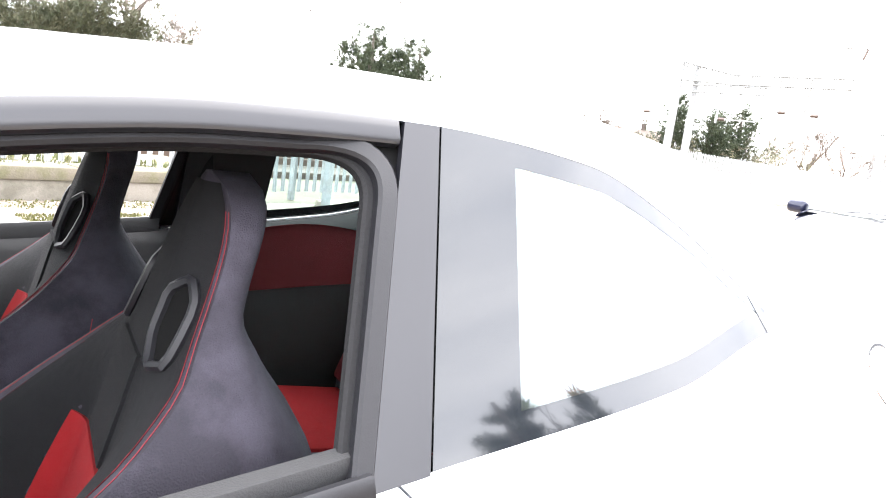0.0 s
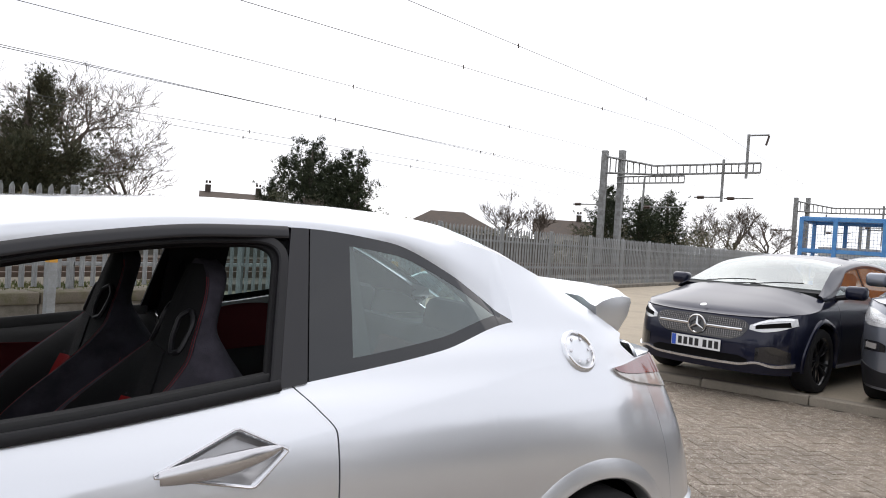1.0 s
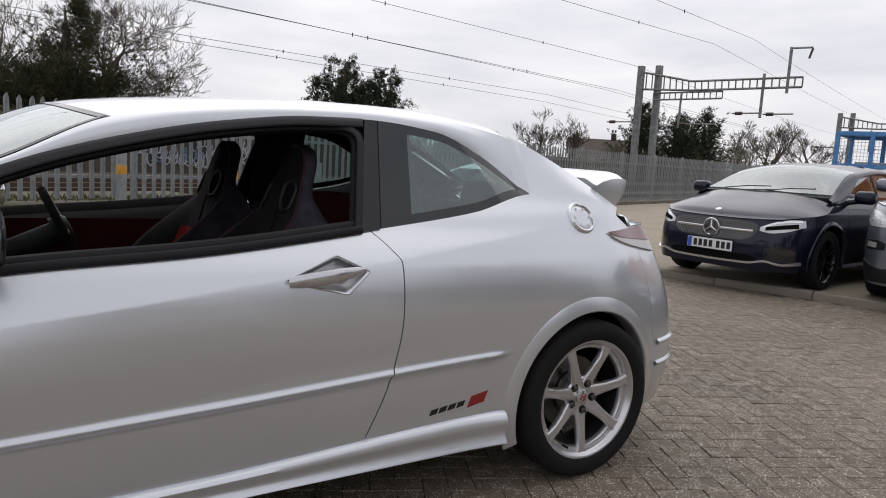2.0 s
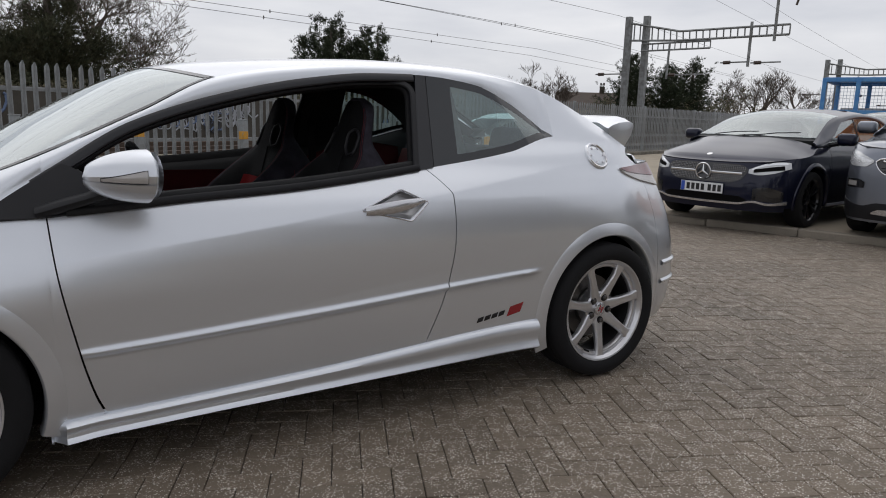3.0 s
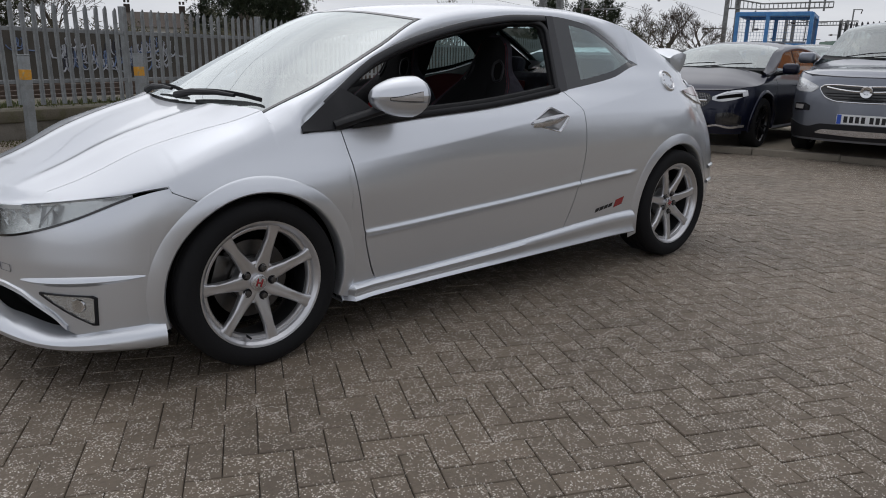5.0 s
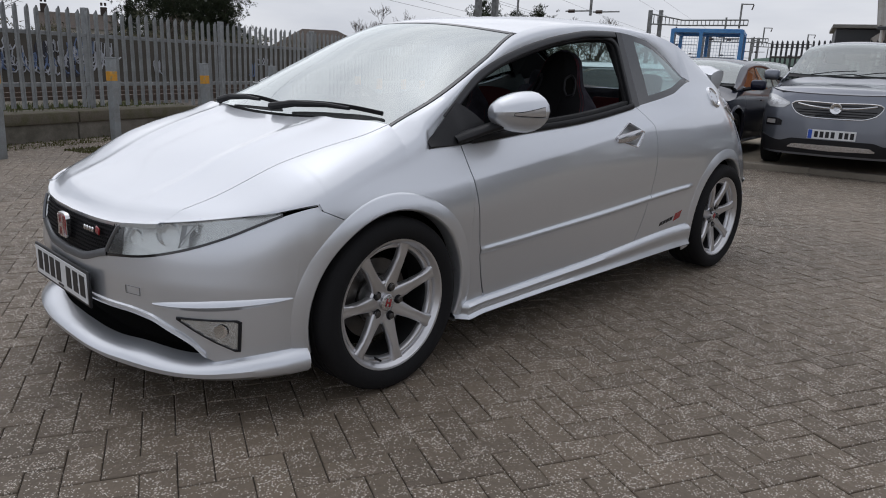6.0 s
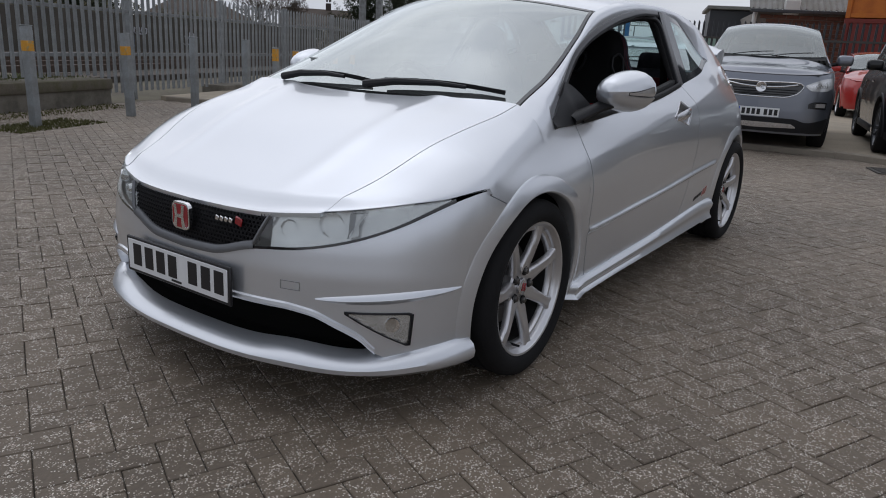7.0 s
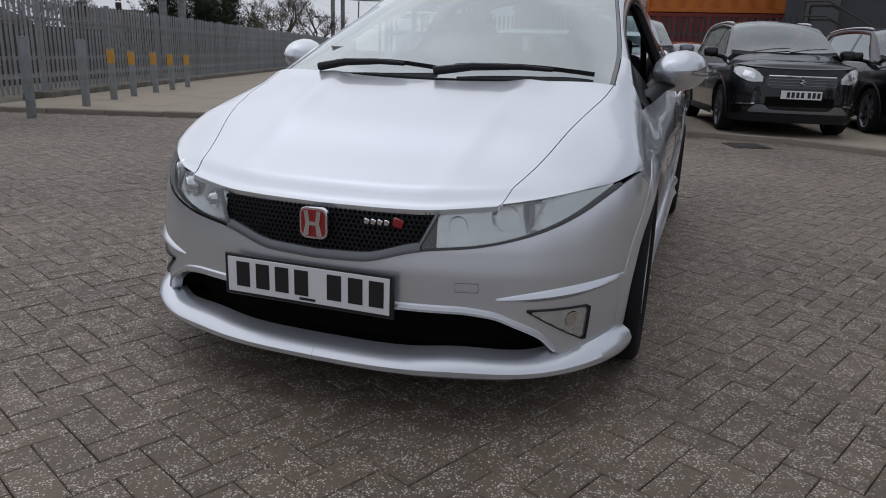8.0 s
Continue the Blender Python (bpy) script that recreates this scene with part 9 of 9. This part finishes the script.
tube_part("handrail", [(-L_ / 2 + 0.6, -1.05, 2.35), (-L_ / 2 + 1.2, -1.05, 2.35), (-L_ / 2 + 4.3, -1.05, 0.55)], 0.025, IRON, clad_b, 6)
for k in range(5):
    x = -L_ / 2 + 0.6 + 0.9 * k
    tube_part("baluster", [(x, -1.05, max(0.0, 1.9 - 0.55 * max(0, k - 1))), (x, -1.05, 2.75 - 0.52 * max(0, k - 0.7))], 0.025, IRON, clad_b, 5)

# Works fence of dark palisade.
fl = from_eye(-2.13, -1.91, 19.0, 25.5)
fr_ = from_eye(-2.48, -0.97, -6.0, 23)
fence2 = thing("works_fence", "dark steel palisade fence in front of containers", "fence")
fd = fr_ - fl
nn = int(fd.length / 0.16)
me_p = bpy.data.meshes.new("pale")
me_p.from_pydata([(v_[0], v_[1], v_[2]) for v_ in pale_mesh(2.2)[1]], [], pale_mesh(2.2)[2])
me_p.materials.append(DARK_SHEET)
for i in range(nn):
    ob = new("pale", me_p)
    ob.parent = fence2
    p_ = fl + fd * (i / nn)
    ob.matrix_basis = Matrix.Translation((p_.x, p_.y, 0.10)) @ Matrix.Rotation(math.atan2(fd.y, fd.x) + 0.05 * math.sin(i * 7.0), 4, "Z")
for z in (0.5, 1.8):
    part("fence_rail", box_bm((fd.length, 0.05, 0.06), (0, 0, 0), 0.0), IRON, fence2).matrix_basis = Matrix.Translation((fl + fd / 2) + Vector((0, 0, z))) @ Matrix.Rotation(math.atan2(fd.y, fd.x), 4, "Z")

# White cabin with a dark green awning.
hp_ = from_eye(-1.87, -2.28, 17.6, 26)
cabin = thing("site_cabin", "white cabin with a dark green sloping awning", "cabin", "", "", Matrix.Translation(hp_) @ Matrix.Rotation(radians(20.7 - 90), 4, "Z"))
part("cabin_wall", box_bm((2.0, 2.4, 1.45), (0, 1.2, 0.73), 0.02), WHITE_SHEET, cabin)
part("window", box_bm((0.9, 0.04, 0.55), (0.3, -0.01, 0.95), 0.0), GLOSS_BLACK, cabin)
aw = [[(-1.6 + 3.0 * t, -0.9 + 0.9 * s, 1.45 + 0.30 * s + 0.10 * math.sin(math.pi * t)) for s in np.linspace(0, 1, 6)] for t in np.linspace(0, 1, 10)]
sheet("awning", np.array(aw), GREEN_SHEET, cabin, 0.03, label="dark green awning")
for x in (-1.5, 1.3):
    tube_part("awning_post", [(x, -0.85, 0), (x, -0.85, 1.5)], 0.03, GALV, cabin, 6)

# Trees behind the yard, mirrored in the car's glass and paint.
for i, (u, v, h_) in enumerate(((-2, -19, 5.2), (4, -21, 6.6), (10, -20, 5.8), (1, -17, 6.0), (7, -18, 5.6), (-9, -20, 5.4), (16, -22, 5.5), (-16, -17, 5.0))):
    x, y, _ = yard(u, v)
    bare_tree("bare_tree", Vector((x, y, 0)), h_, 0.75, 70 + i, "leafless roadside tree behind the yard", 5, 0.16, fork=3)
# Unseen evergreens and hedge, added to block sky and darken the car's sides.
for i, (u, v) in enumerate(((1, -23), (7, -22), (-6, -22), (13, -23))):
    x, y, _ = yard(u, v)
    conifer("conifer_tree", Vector((x, y, 0)), 4.9, 2.2, 80 + i, CONIFER, "dark evergreen behind the yard", 2500, 2)
for i in range(7):
    x, y, _ = yard(-20 + 7 * i, -18)
    shrub_mass("shrubs", Vector((x, y, 0)), (2.3, 1.0, 1.9), 90 + i, SHRUB, "brown hedge along the far side of the yard", 1800, 0.12)

# ---- herringbone paving blocks ----
def blocks():
    rnd = random.Random(5)
    ax = radians(GRID_ANGLE + 45)
    ea, eb = Vector((math.cos(ax), math.sin(ax), 0)), Vector((math.sin(ax), -math.cos(ax), 0))
    W, L, gap = 0.1, 0.2, 0.0015

    def brick(lx, ly):
        hx, hy = lx / 2 - gap, ly / 2 - gap
        c = 0.0025
        vs = [(sx * (hx - c), sy * (hy - c), 0.0) for sx, sy in ((-1, -1), (1, -1), (1, 1), (-1, 1))]
        vs += [(sx * hx, sy * hy, -0.003) for sx, sy in ((-1, -1), (1, -1), (1, 1), (-1, 1))]
        vs += [(sx * hx, sy * hy, -0.03) for sx, sy in ((-1, -1), (1, -1), (1, 1), (-1, 1))]
        fs = [(0, 1, 2, 3)] + [(4 + k, 4 + (k + 1) % 4, (k + 1) % 4, k) for k in range(4)] + [(8 + k, 8 + (k + 1) % 4, 4 + (k + 1) % 4, 4 + k) for k in range(4)]
        return vs, fs

    long_a, long_b = brick(L, W), brick(W, L)
    meshes = []
    for vs, fs in (long_a, long_b):
        me = bpy.data.meshes.new("paving_block")
        me.from_pydata(vs, [], fs)
        me.materials.append(BLOCK)
        meshes.append(me)
    paving = thing("block_paving", "worn grey-brown herringbone block paving with pale grit", "paving", kind="structure")
    base = Matrix(((ea.x, eb.x, 0, 0), (ea.y, eb.y, 0, 0), (0, 0, 1, 0), (0, 0, 0, 1)))
    kl = [np.array(q) for q in KERB_LINE]

    def edge_u(v):
        return np.interp(v, [q[1] for q in kl[::-1]], [q[0] for q in kl[::-1]]) - 0.10

    fv, ff = [], []
    near = 0
    N = 260
    for i in range(-N, N):
        for j in range(-N, N):
            r = (i - j) % 4
            if r not in (0, 2):
                continue
            if r == 0:
                la, lb, kind = (i + 1) * W, (j + 0.5) * W, 0
            else:
                la, lb, kind = (i + 0.5) * W, j * W, 1
            x, y = ea.x * la + eb.x * lb, ea.y * la + eb.y * lb
            u, v = x * GU[0] + y * GU[1], x * GV[0] + y * GV[1]
            if not (-11.0 < u < edge_u(v) and -6.9 < v < 6.45):
                continue
            sink = 0.004 * noise.noise(Vector((x * 0.7, y * 0.7, 0))) + rnd.uniform(-0.0016, 0.0016)
            m = Matrix.Translation((x, y, sink)) @ base @ pose(0, 0, 0, rnd.gauss(0, 0.35), rnd.gauss(0, 0.35), rnd.gauss(0, 0.35))
            if -2.35 < x < -1.15 and -2.1 < y < -0.9 and near < 300 and (x + 1.75) ** 2 + (y + 1.5) ** 2 < 0.9:
                ob = new("paving_block", meshes[kind])
                ob.parent = paving
                ob.matrix_basis = m
                near += 1
            else:
                vs, fs = (long_a, long_b)[kind]
                b = len(fv)
                fv += [tuple(m @ Vector(q)) for q in vs]
                ff += [tuple(b + k for k in f) for f in fs]
    me = bpy.data.meshes.new("joined_blocks")
    me.from_pydata(fv, [], ff)
    me.materials.append(BLOCK_ISLE)
    rest = new("joined_blocks", me)
    rest.parent = paving
    tagged(rest, kind="stuff")


blocks()
dr = yard(6.4, -4.05, 0.003)
drain = thing("drain_cover", "rusty cast-iron drain grate set in the paving", "drain", "", "", Matrix.Translation(dr) @ pose(0, 0, 0, 0, 0, GRID_ANGLE))
part("drain_frame", box_bm((0.46, 0.46, 0.02), (0, 0, 0), 0.004), IRON, drain)
for k in range(7):
    part("drain_bar", box_bm((0.03, 0.38, 0.014), (-0.18 + 0.06 * k, 0, 0.012), 0.003), IRON, drain)
